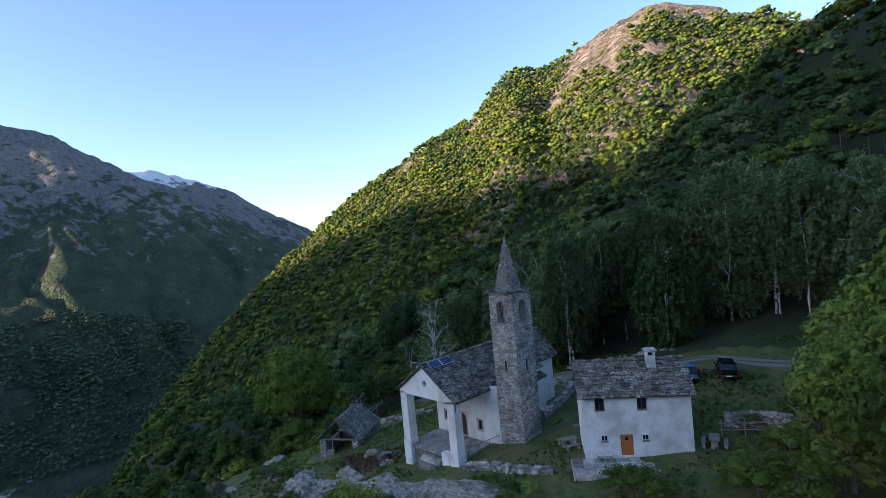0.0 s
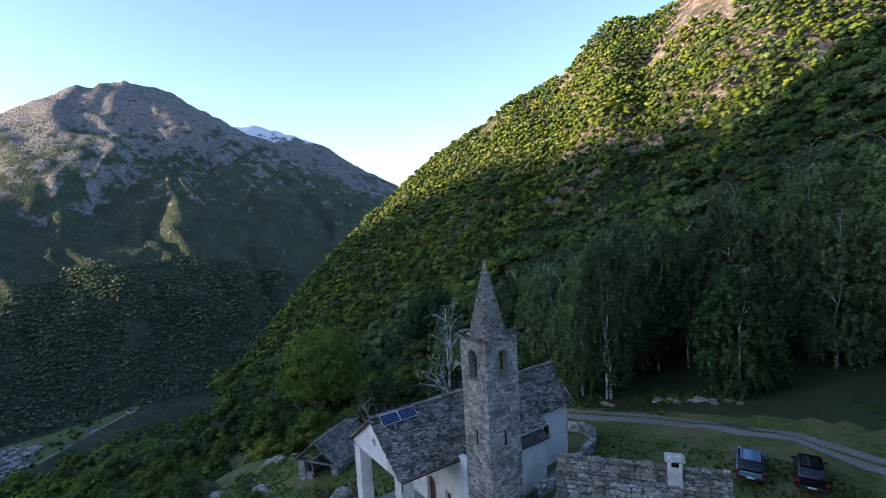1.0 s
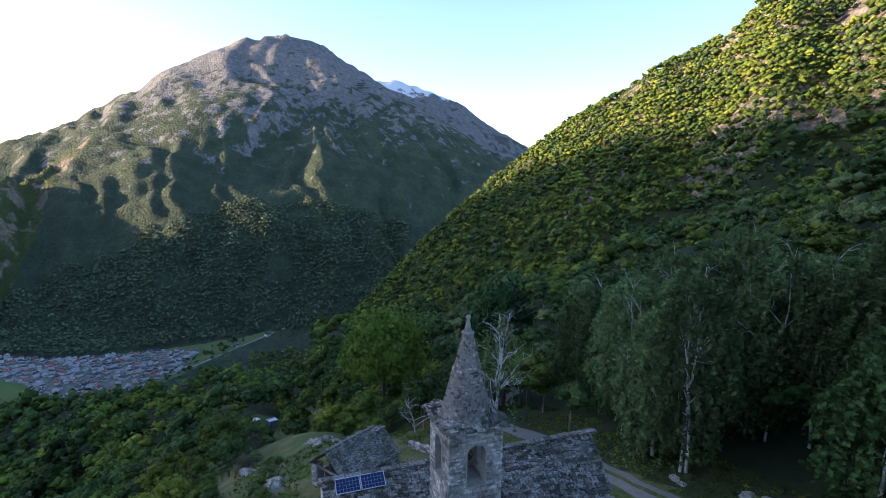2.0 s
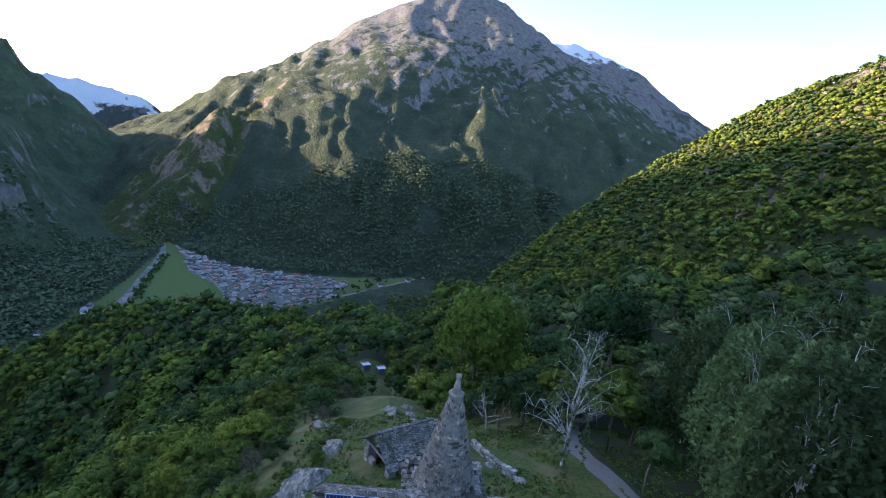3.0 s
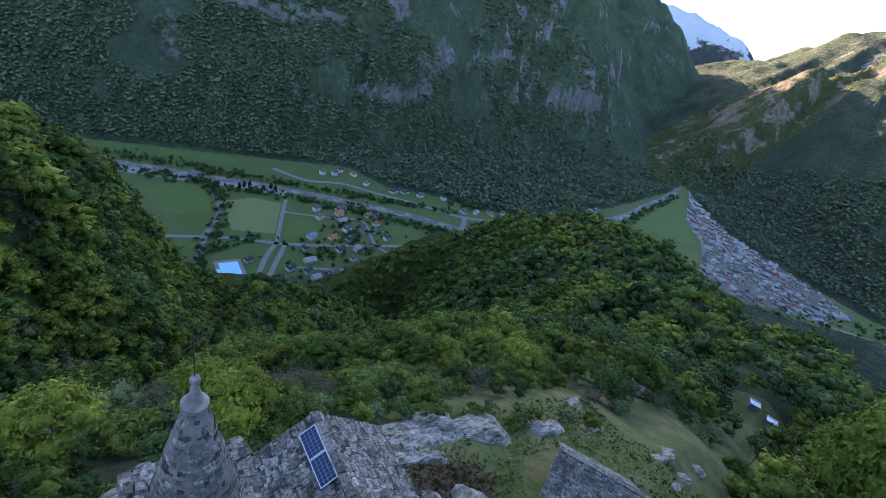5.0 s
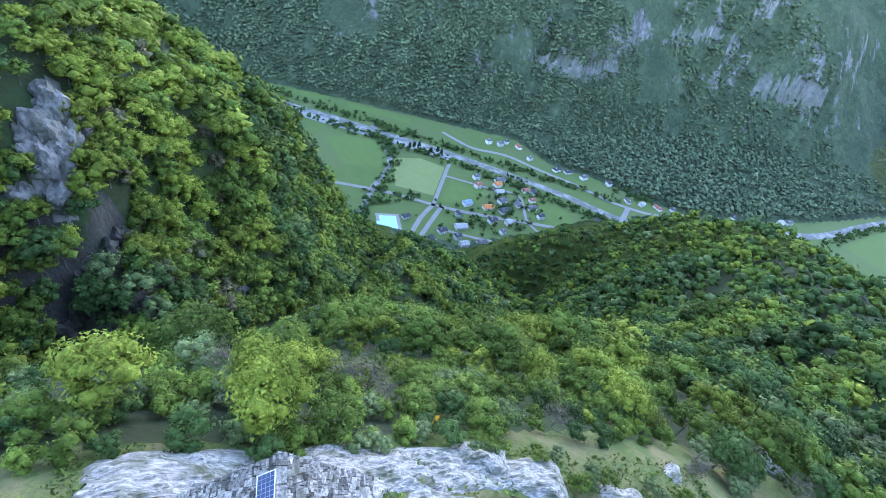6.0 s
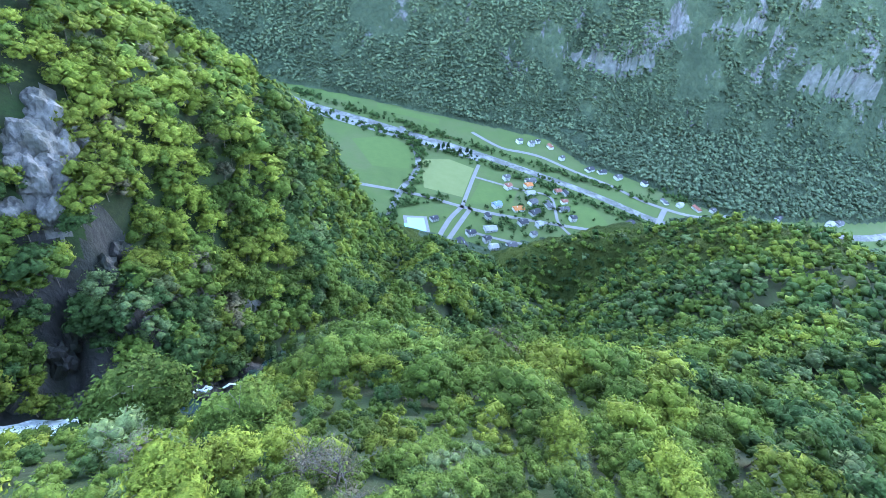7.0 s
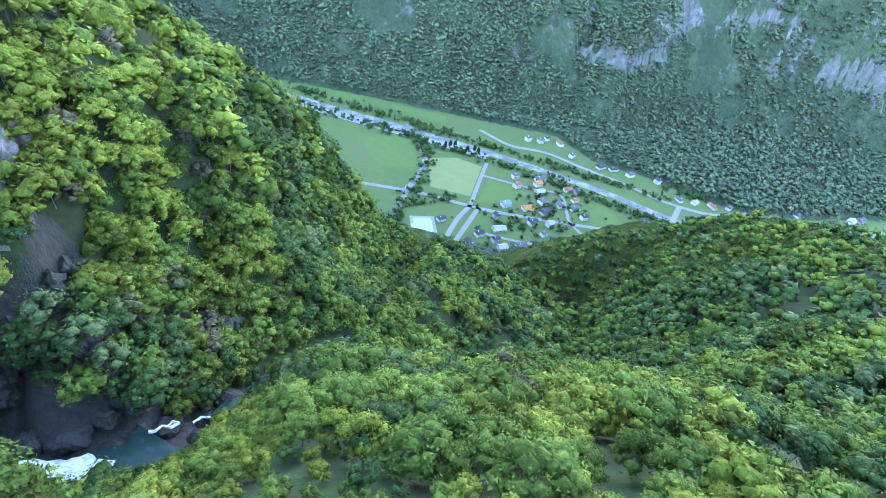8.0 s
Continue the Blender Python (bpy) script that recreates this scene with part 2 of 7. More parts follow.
M_WOOD_DARK = surface("old_brown_timber", (0.09, 0.06, 0.04), (0.17, 0.12, 0.08), 3, 0.85, stretch=(1, 1, 6), bump=0.4)
M_WOOD_GREY = surface("grey_weathered_timber", (0.16, 0.15, 0.135), (0.27, 0.25, 0.225), 4, 0.9, bump=0.4, stretch=(3, 3, 1))
M_DOOR = surface("orange_brown_wood", (0.34, 0.12, 0.03), (0.46, 0.18, 0.05), 4, 0.6, stretch=(4, 4, 0.6), bump=0.2)
M_DOOR_DARK = surface("dark_brown_door", (0.055, 0.025, 0.015), (0.1, 0.045, 0.03), 4, 0.6, stretch=(4, 4, 0.6), bump=0.2)
M_ROAD = surface("gravel_track", (0.12, 0.115, 0.108), (0.22, 0.21, 0.2), 2.5, 0.95, c=(0.15, 0.14, 0.12), scale2=0.25, bump=0.4)
M_ASPHALT = surface("pale_asphalt", (0.19, 0.18, 0.16), (0.25, 0.235, 0.21), 0.1, 0.9, bump=0.1)
M_BARK = surface("grey_bark", (0.1, 0.085, 0.07), (0.2, 0.17, 0.14), 3, 0.95, bump=0.6)
M_BIRCH = surface("white_birch_bark", (0.45, 0.44, 0.41), (0.62, 0.61, 0.57), 2.2, 0.8, c=(0.1, 0.09, 0.08), scale2=1.1, bump=0.2)
M_LEAF = leafy("fresh_leaves", (0.064, 0.098, 0.016), (0.126, 0.172, 0.028))
# Paler and bluer than the near leaves: distance haze mixed into the colour.
M_LEAF_HAZE = leafy("hazy_distant_woods", (0.092, 0.125, 0.066), (0.132, 0.17, 0.09), 0.08, grain=0.5)
M_LEAF_DARK = leafy("deep_green_leaves", (0.036, 0.068, 0.019), (0.07, 0.11, 0.029))
M_LEAF_YELLOW = leafy("yellow_green_leaves", (0.125, 0.16, 0.02), (0.19, 0.22, 0.03))
M_LEAF_GREY = leafy("silvery_leaves", (0.08, 0.115, 0.04), (0.13, 0.165, 0.06))
M_TWIG = leafy("budding_twigs", (0.1, 0.095, 0.05), (0.15, 0.13, 0.07), through=0.1)
M_FLOWER = leafy("gorse_flowers", (0.6, 0.33, 0.01), (0.7, 0.42, 0.02))
M_BLOSSOM = leafy("white_blossom", (0.5, 0.55, 0.42), (0.62, 0.66, 0.55))

# ---- terrain ----
def hashed(ix, iy, k=0):
    h = (ix.astype(np.int64) * 374761393 + iy.astype(np.int64) * 668265263 + k * 1442695041) & 0x7FFFFFFF
    h = ((h ^ (h >> 13)) * 1274126177) & 0x7FFFFFFF
    h = h ^ (h >> 16)
    return (h & 0xFFFFF) / float(0xFFFFF)


def vnoise(x, y, k=0):
    ix, iy = np.floor(x), np.floor(y)
    fx, fy = x - ix, y - iy
    fx, fy = fx * fx * (3 - 2 * fx), fy * fy * (3 - 2 * fy)
    a, b = hashed(ix, iy, k), hashed(ix + 1, iy, k)
    c, d = hashed(ix, iy + 1, k), hashed(ix + 1, iy + 1, k)
    return (a + (b - a) * fx) * (1 - fy) + (c + (d - c) * fx) * fy - 0.5


def fbm(x, y, octaves=5, k=0, gain=0.5):
    out, amp = 0 * x, 1.0
    for o in range(octaves):
        out = out + amp * vnoise(x * 2 ** o, y * 2 ** o, k + o)
        amp *= gain
    return out


def cells(x, y, k=0):
    """Distance to the nearest of one scattered point per unit cell."""
    ix, iy = np.floor(x), np.floor(y)
    best = np.full(np.shape(x), 9.0)
    for dx in (-1, 0, 1):
        for dy in (-1, 0, 1):
            cx, cy = ix + dx, iy + dy
            best = np.minimum(best, np.hypot(cx + 0.15 + 0.7 * hashed(cx, cy, k) - x, cy + 0.15 + 0.7 * hashed(cx, cy, k + 7) - y))
    return best


def along(az, d, el):
    """A crest point d metres off at an azimuth (counter-clockwise from +y) and an angle above the chapel's height."""
    a = radians(az)
    return (-math.sin(a) * d, math.cos(a) * d, 28 + d * math.tan(radians(el)))


def ridge(x, y, crest, slope, curve=0.0):
    """Height of a ridge: its crest line less slope times the distance from it."""
    best = np.full(np.shape(x), -5000.0)
    for (ax, ay, az), (bx, by, bz) in zip(crest, crest[1:]):
        ux, uy = bx - ax, by - ay
        t = np.clip(((x - ax) * ux + (y - ay) * uy) / (ux * ux + uy * uy), 0, 1)
        d = np.hypot(x - ax - t * ux, y - ay - t * uy)
        best = np.maximum(best, az + (bz - az) * t - slope * d + curve * d * d)
    return best


FLOOR = -400.0
ALP = [along(*p) for p in ((104, 3300, 4.0), (100.5, 3300, 6.7), (97, 3300, 8.6), (94.5, 3300, 10.6), (92, 3300, 11.9), (89, 3300, 13.0), (86.4, 3300, 13.5), (84, 3300, 12.8), (82, 3280, 11.4), (79, 3250, 9.8), (75, 3150, 6.6), (68, 3000, 1.5))]
SNOWY = [along(*p) for p in ((80, 4300, 9.6), (77, 4300, 9.6), (72.8, 4300, 8.7), (69.9, 4300, 7.7), (65.9, 4300, 4.7), (60, 4300, 1.9), (54, 4300, -2))]
SPUR = [along(*p) for p in ((96, 3000, 6.4), (100, 2800, 4.3), (106.6, 2450, 0.5), (110.8, 2150, -3.0), (113.5, 1980, -6.0), (116.5, 1830, -9.0))]
HAZY = [along(*p) for p in ((128, 4600, 0.3), (124, 4600, -0.3), (121, 4600, -0.7), (118, 4560, -0.9), (115.8, 4550, -2.6), (113.8, 4500, -1.0), (110.7, 4450, 0.8), (106, 4400, 2.9), (101, 4300, 5.2), (95, 4300, 6))]
WALL = [along(*p) for p in ((119, 2080, -14.2), (122.5, 2030, -12.0), (125.6, 1980, -9.6), (127, 1960, -7.3), (129.2, 1940, -4.6), (132, 1910, -1.2), (134.7, 1880, 1.4), (138, 1850, 5.0), (143, 1820, 8.0), (152, 1750, 11), (168, 1700, 14.5), (186, 1750, 17), (206, 1900, 16), (225, 2200, 14))]
# Past 133 degrees this crest is unseen: added and raised to shade terrace and hill.
BEHIND = [along(*p) for p in ((118, 3050, -10.2), (120.4, 3000, -8.2), (122.3, 2950, -5.2), (124.2, 2900, -1.9), (126, 2850, 0.4), (128, 2800, 2.6), (130.3, 2750, 4.2), (133, 2710, 3.8), (136, 2690, 5.8), (140, 2660, 9.3), (143, 2630, 11.1), (148, 2590, 12.5), (152, 2570, 12.4), (156, 2550, 13.8), (160, 2530, 15.2), (168, 2500, 17.0))]
HILL = [along(*p) for p in ((81, 900, -16.0), (75.5, 890, -10), (69.5, 880, -3.0), (65.2, 870, 0), (60.5, 860, 4), (57, 850, 6.6), (53, 840, 10), (48.5, 830, 12), (45, 820, 13), (42.7, 820, 14), (40, 810, 17), (37, 800, 19), (33, 800, 18), (30, 800, 19), (27.5, 800, 20.5), (21, 790, 22.5), (15, 780, 19.5), (8.6, 760, 16.0), (0, 700, 16.0), (-15, 600, 18.0))]
# skyline of the hill: azimuths and angles of its stepped crest
SKYLINE = ((-15, 8.6, 15, 21, 24, 28.4, 30, 33, 35.5, 37, 38.6, 40, 42.7, 44, 48, 52.4, 55, 57.3, 60.5, 65.2, 69.5, 75.5, 81, 86, 92, 100), (17, 17.4, 20.4, 22.6, 22.2, 19.8, 18.6, 16.9, 17.6, 17.4, 16.2, 14.8, 12.5, 11.8, 10.2, 7.4, 6.0, 4.3, 1.8, -2, -5.8, -11.8, -17.8, -24, -32, -45))
NOSE = [(-30, 2, -8), (-62, -2, -18), (-110, -4, -44), (-170, -15, -75), (-260, -80, -94), (-343, -158, -125), (-420, -260, -176), (-455, -350, -232), (-400, -420, -295), (-300, -420, -325)]
BACK = [(-170, -15, -72), (-300, -10, -112), (-420, -40, -152), (-590, -90, -240), (-720, -60, -300)]
CLIFF = [along(*p) for p in ((228, 165, -8), (212, 175, -12.5), (200, 205, -17.5), (188, 240, -25.5), (178, 285, -33), (169, 325, -40.5), (162, 360, -45))]
EAST = [along(*p) for p in ((-22, 250, 25), (-8, 250, 20), (1, 262, 16.2), (6, 275, 13), (11, 292, 8.2), (16.5, 320, 4.2), (24, 350, 0.0), (34, 390, -4.5))]
LIP = [(105, -85, -40), (60, -128, -62), (8, -126, -100), (-16, -160, -150), (-40, -240, -220)]
BURN = [(150, 40, -40), (95, -10, -62), (58, -60, -80), (32, -75, -95), (12, -82, -98), (2, -96, -106), (-5, -115, -116), (-35, -150, -140), (-60, -250, -225), (-100, -400, -330), (-150, -520, -398)]


FIELDS = [(160, -985), (71, -963), (-24, -943), (-108, -923), (-219, -890), (-323, -862), (-431, -833), (-475, -748), (-556, -711), (-637, -645), (-700, -612), (-816, -607), (-994, -616), (-1316, -668), (-1430, -700),
          (-1336, -570), (-1268, -455), (-1256, -364), (-1256, -257), (-1300, -60), (-1345, 10), (-1300, 20), (-1190, -100), (-1090, -165), (-985, -262), (-950, -354), (-975, -450), (-930, -528), (-720, -525), (-600, -495), (-500, -470), (-400, -440), (-150, -440), (-60, -500), (0, -600), (60, -750), (180, -860)]


# pale cliffs on the wall across the valley: azimuths, foot and height
CLIFF_BANDS = ((144.6, 153.6, -312, 30), (155.8, 168, -196, 22), (126.2, 133.4, -292, 44), (136, 143, -215, 20), (171, 180, -150, 26))


def on_cliff(x, y, z):
    """How much a place belongs to a bare cliff, from 0 to 1."""
    turn = np.degrees(np.arctan2(-x, y)) % 360
    ragged = fbm(x / 60, y / 60, 4, 95)
    best = np.zeros(np.shape(x))
    for a, b, foot, tall in CLIFF_BANDS:
        up = (z - foot - 26 * ragged) / (tall * (0.9 + 0.9 * fbm(x / 25, y / 25, 3, 97)))
        best = np.maximum(best, np.clip(np.minimum(turn - a, b - turn) / 1.2 + 1.6 * ragged, 0, 1) * np.clip(4 * np.minimum(up, 1.15 - up), 0, 1))
    return best * np.clip((np.hypot(x, y) - 900) / 60, 0, 1)


def off_fields(x, y):
    """Distance to the open fields on the valley floor, negative inside them."""
    x, y = np.asarray(x, float), np.asarray(y, float)
    best = np.full(x.shape, 1e9)
    inside = np.zeros(x.shape, bool)
    for (ax, ay), (bx, by) in zip(FIELDS, FIELDS[1:] + FIELDS[:1]):
        ux, uy = bx - ax, by - ay
        t = np.clip(((x - ax) * ux + (y - ay) * uy) / (ux * ux + uy * uy), 0, 1)
        best = np.minimum(best, np.hypot(x - ax - t * ux, y - ay - t * uy))
        inside ^= ((ay > y) != (by > y)) & (x < ax + ux * (y - ay) / (uy if uy else 1e-9))
    return np.where(inside, -best, best)


def terrace(x, y):
    rise = np.minimum(0.16 * np.maximum(0, y - 6), 2.0) * np.clip(x / 10, 0, 1)
    return np.where(x < 0, 0.225 * x - 0.035 * np.maximum(0, -12 - x), 0.05 * np.minimum(x, 20)) + rise + 0.06 * np.minimum(y, 40)


def site(x, y):
    """The terrace on which chapel and house stand, with its steep south edge."""
    z = terrace(x, y)
    edge = -9.5 + 0.10 * np.minimum(x, 0) + 0.22 * np.clip(x - 4, 0, 12)
    z = z - 0.78 * np.logaddexp(0, (edge - y) / 2.5) * 2.5
    z = z - 1.1 * np.clip((x + 45) / 30, 0, 1) * np.logaddexp(0, (-33 - y) / 3) * 3
    z = z - 0.5 * np.logaddexp(0, (np.hypot(x, y) - 62) / 6) * 6 - 0.22 * np.logaddexp(0, (-46 - x) / 4) * 4
    return z


def soft_max(a, b, k):
    return np.maximum(a, b) + k * np.log1p(np.exp(-np.abs(a - b) / k))


# a dark gully in the gorge's far side, and a bare rock face beside it
GULLY = ((35, -114), (36, -106), (41, -95), (41, -84))


def off_gully(x, y):
    d = np.full(np.shape(x), 1e9)
    for (ax, ay), (bx, by) in zip(GULLY, GULLY[1:]):
        ux, uy = bx - ax, by - ay
        t = np.clip(((x - ax) * ux + (y - ay) * uy) / (ux * ux + uy * uy), 0, 1)
        d = np.minimum(d, np.hypot(x - ax - t * ux, y - ay - t * uy))
    return d


def on_rock_face(x, y):
    return ((x - 47) / 8) ** 2 + ((y + 118) / 13) ** 2 + 1.0 * fbm(x / 7, y / 7, 2, 28) < 0.9


def ground_z(x, y, detail=True, owner=False):
    x, y = np.asarray(x, float), np.asarray(y, float)
    wob = 60 * fbm(x / 420, y / 420, 3, 40)
    wob2 = 60 * fbm(x / 420, y / 420, 3, 60)
    far = np.clip((np.hypot(x, y) - 300) / 900, 0, 1)
    xw, yw = x + far * wob * 1.5, y + far * wob2 * 1.5
    z = np.full(x.shape, FLOOR)
    big = ridge(xw, yw, ALP, 0.62)
    big = np.maximum(big, ridge(x, y, SNOWY, 0.7))
    big = np.maximum(big, ridge(xw, yw, SPUR, 0.85))
    big = np.maximum(big, ridge(x, y, HAZY, 0.8))
    big = np.maximum(big, ridge(xw, yw, WALL, 1.12))
    big = np.maximum(big, ridge(x, y, BEHIND, 0.95))
    rug = np.clip((big - FLOOR) / 150, 0, 1)
    # gullies run down the faces towards the valley; broken bands of cliff cross them
    turn = np.degrees(np.arctan2(-x, y)) % 360
    bend = 1.4 * fbm(x / 500, y / 500, 3, 23)
    gully = np.abs(fbm(turn / 5.5 + bend, np.hypot(x, y) / 1500, 4, 33, 0.62))
    big = big + rug * (36 * fbm(x / 340, y / 340, 5, 3, 0.42) - 40 * np.abs(fbm(x / 420, y / 420, 3, 13)) - 85 * gully - 26 * np.abs(fbm(x / 120, y / 120, 4, 9, 0.6)) + 24)
    band = big / 105 + 1.1 * fbm(x / 260, y / 260, 4, 63)
    part_of = band - np.floor(band)
    shelf = np.clip((part_of - 0.3) / 0.16, 0, 1)
    where_cliff = np.clip(4 * fbm(x / 310, y / 310, 3, 73) + 0.35, 0, 1) * np.clip((big - FLOOR) / 200 - 0.3, 0, 1) * (turn > 118)
    big = big + where_cliff * 105 * (shelf - part_of) * 0.3
    for a, b, foot, tall in CLIFF_BANDS:
        big = big + 0.75 * tall * np.clip(np.minimum(turn - a, b - turn) / 1.5, 0, 1) * np.clip((big - foot) / 12, 0, 1) * np.clip(1.6 - (big - foot) / 140, 0, 1) * (np.hypot(x, y) > 900)
    if np.hypot(x, y).max() > 430:
        big = np.minimum(big, FLOOR + 0.95 * np.maximum(off_fields(x, y), 0) - 1)
    hill = ridge(xw, yw, HILL, 0.42)
    up = np.maximum(0, y - 36 + 0.1 * x)
    hill = np.minimum(hill, terrace(np.maximum(x, -170), y) + 0.27 * up + 0.0006 * up * up - 2)
    hill = hill - 0.9 * np.maximum(0, 24 + 0.02 * x - y)
    hill = hill + np.clip((hill + 60) / 120, 0, 1) * 34 * fbm(x / 160, y / 160, 5, 21)
    reach = np.hypot(x, y)
    hill = hill - 0.035 * reach * np.clip((reach - 120) / 150, 0, 1)
    hill = hill - np.clip((reach - 330) / 200, 0, 1) * (26 * np.abs(fbm(x / 75, y / 75, 4, 87, 0.6)) - 8)
    bearing = np.degrees(np.arctan2(-x, y))
    crest = 28 + reach * np.tan(np.radians(np.interp(bearing, *SKYLINE) - 0.75)) - 0.28 * np.maximum(0, 830 - reach) - 0.25 * np.maximum(0, reach - 900)
    hill = np.where(reach > 200, np.minimum(hill, crest + 9 * fbm(x / 45, y / 45, 3, 29)), hill)
    east = ridge(x, y, EAST, 0.75) + 12 * fbm(x / 60, y / 60, 3, 52)
    east = np.minimum(east, terrace(x, y) + 0.62 * np.maximum(0, y - 34) - 2 - 0.9 * np.maximum(0, 24 - y))
    hill = np.maximum(hill, east)
    near = soft_max(ridge(x, y, NOSE, 0.42, -0.0042), ridge(x, y, BACK, 0.35, -0.004), 8)
    near = soft_max(near, np.maximum(ridge(x, y, CLIFF, 0.3, -0.006), ridge(x, y, LIP, 0.75)), 4)
    near = near + np.clip((np.hypot(x, y) - 70) / 60, 0, 1) * 16 * fbm(x / 55, y / 55, 4, 31)
    cut = np.full(x.shape, 5000.0)
    for (ax, ay, az), (bx, by, bz) in zip(BURN, BURN[1:]):
        ux, uy = bx - ax, by - ay
        t = np.clip(((x - ax) * ux + (y - ay) * uy) / (ux * ux + uy * uy), 0, 1)
        d = np.hypot(x - ax - t * ux, y - ay - t * uy)
        cut = np.minimum(cut, az + (bz - az) * t + np.maximum(np.sqrt(d * d + 25) - 8, 0) * 1.35 + 3.0 * np.maximum(d - 36, 0))
    low = soft_max(np.maximum(near, hill), site(x, y), 1.5)
    low = np.minimum(low, cut) - 6 * np.exp(-(off_gully(x, y) / 2.6) ** 2)
    z = np.maximum(z, np.maximum(big, low))
    if owner:
        return big > low
    if detail:
        z = z + np.clip((60 - np.hypot(x, y)) / 30, 0, 1) * 0.22 * fbm(x / 3.0, y / 3.0, 4, 77)
    return z


def mesh_object(name, verts, faces, materials, index=None, smooth=False):
    """One mesh object from arrays of vertices and of equal-sized faces."""
    verts, faces = np.asarray(verts, np.float32), np.asarray(faces, np.int32)
    me = bpy.data.meshes.new(name)
    n, k = faces.shape
    me.vertices.add(len(verts))
    me.vertices.foreach_set("co", verts.ravel())
    me.loops.add(n * k)
    me.loops.foreach_set("vertex_index", faces.ravel())
    me.polygons.add(n)
    me.polygons.foreach_set("loop_start", np.arange(0, n * k, k, dtype=np.int32))
    for m in materials:
        me.materials.append(m)
    if index is not None:
        me.polygons.foreach_set("material_index", np.asarray(index, np.int32))
    me.polygons.foreach_set("use_smooth", np.full(n, smooth))
    me.update(calc_edges=True)
    return new(name, me)


def build_ground():
    az = np.radians(np.concatenate([np.arange(-6, 118, 0.42), np.arange(118, 200, 0.36), np.arange(200, 226, 0.42), np.arange(226, 354, 4.0)]))
    rr = np.concatenate([[0.02], np.geomspace(2.5, 70, 75), np.geomspace(71.5, 165, 42), np.geomspace(170, 650, 36), np.geomspace(658, 1690, 110), np.geomspace(1710, 4850, 95)])
    A, Rr = np.meshgrid(az, rr, indexing="ij")
    X, Y = -np.sin(A) * Rr, np.cos(A) * Rr
    Z = ground_z(X, Y)
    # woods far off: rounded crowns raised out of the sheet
    off = off_fields(X, Y)
    wood = np.clip((Rr - 380) / 120, 0, 1) * np.maximum(np.clip((Z - FLOOR - 5) / 14, 0, 1), np.clip(off / 12, 0, 1)) * np.clip((360 - Z) / 60, 0, 1)
    c1 = cells(X / 9.5, Y / 9.5, 5)
    c2 = cells(X / 16.0, Y / 16.0, 6)
    crown = np.where((Rr < 900) | (A > 2.06), 6.5 * np.clip(1 - 1.5 * c1 * c1, 0, 1), 4 * np.clip(1 - 1.5 * c2 * c2, 0, 1)) * (1 - on_cliff(X, Y, Z))
    Z = Z + wood * crown
    na, nr = A.shape
    verts = np.stack([X, Y, Z], -1).reshape(-1, 3)
    i, j = np.meshgrid(np.arange(na), np.arange(nr - 1), indexing="ij")
    i2 = (i + 1) % na
    faces = np.stack([i * nr + j, i * nr + j + 1, i2 * nr + j + 1, i2 * nr + j], -1).reshape(-1, 4)
    cx, cy, cz = verts[faces].mean(1).T
    r = np.hypot(cx, cy)
    azd = np.degrees(np.arctan2(-cx, cy)) % 360
    idx = np.zeros(len(faces), int)
    massif = ground_z(cx, cy, False, True) | (ground_z(cx, cy, False) < FLOOR + 1)
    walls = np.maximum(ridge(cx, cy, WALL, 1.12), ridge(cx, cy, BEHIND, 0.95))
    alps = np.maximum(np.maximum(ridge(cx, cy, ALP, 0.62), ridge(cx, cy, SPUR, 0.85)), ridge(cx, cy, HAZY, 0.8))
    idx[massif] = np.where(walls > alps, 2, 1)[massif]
    spur = ridge(cx, cy, SPUR, 0.85)
    idx[massif & (spur > walls) & (spur > ridge(cx, cy, ALP, 0.62) - 25) & (azd > 97)] = 10
    idx[(r > 3750) & (azd < 84)] = 7
    idx[(r > 4050) & (azd > 116.4) & (azd < 131)] = 9
    idx[massif & (on_cliff(cx, cy, cz) > 0.45)] = 11
    onsite = (r < 75) & (cy < 34 - 0.1 * cx) & (cy > -13 + 0.1 * np.minimum(cx, 0))
    idx[onsite] = 4
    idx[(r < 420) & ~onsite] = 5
    idx[(r < 75) & (cy > 27 + 0.1 * cx)] = 5
    e1, e2 = verts[faces[:, 2]] - verts[faces[:, 0]], verts[faces[:, 3]] - verts[faces[:, 1]]
    nrm = np.cross(e1, e2)
    flatness = np.abs(nrm[:, 2]) / (np.linalg.norm(nrm, axis=1) + 1e-9)
    idx[(r < 420) & (cy < -20) & (flatness + 0.45 * fbm(cx / 20, cy / 20, 3, 8) < 0.62) & ((ground_z(cx, cy, False) < -86) & (cy > -128) & (cx > -15) | on_rock_face(cx, cy))] = 6
    # Wet rock round the pool; its dark colour also stands for the cave's shade.
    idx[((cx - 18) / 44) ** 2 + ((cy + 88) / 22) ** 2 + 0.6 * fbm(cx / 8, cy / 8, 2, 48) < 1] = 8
    # Along the gully the dark colour stands for the shade inside it.
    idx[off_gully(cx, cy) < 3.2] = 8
    idx[(azd > 70) & (azd < 125) & (r > 52) & (r < 156) & (np.abs(cy + 3 + np.clip((r - 120) / 5, 0, 5)) < 12)] = 4
    idx[np.hypot(cx + 182, cy + 212) < 22] = 4
    ob = mesh_object("ground", verts, faces, [M_WOODS, M_ALPS, M_WALLS, M_MEADOW, M_GRASS, M_EARTH, M_CLIFF, M_SNOWY, M_WET_SHADE_ROCK, M_SNOWFIELD, M_SPUR, M_PALE_CLIFF], idx, True)
    tagged(ob, "wooded alpine valley ground rising into rocky mountains", "ground", kind="structure")


build_ground()

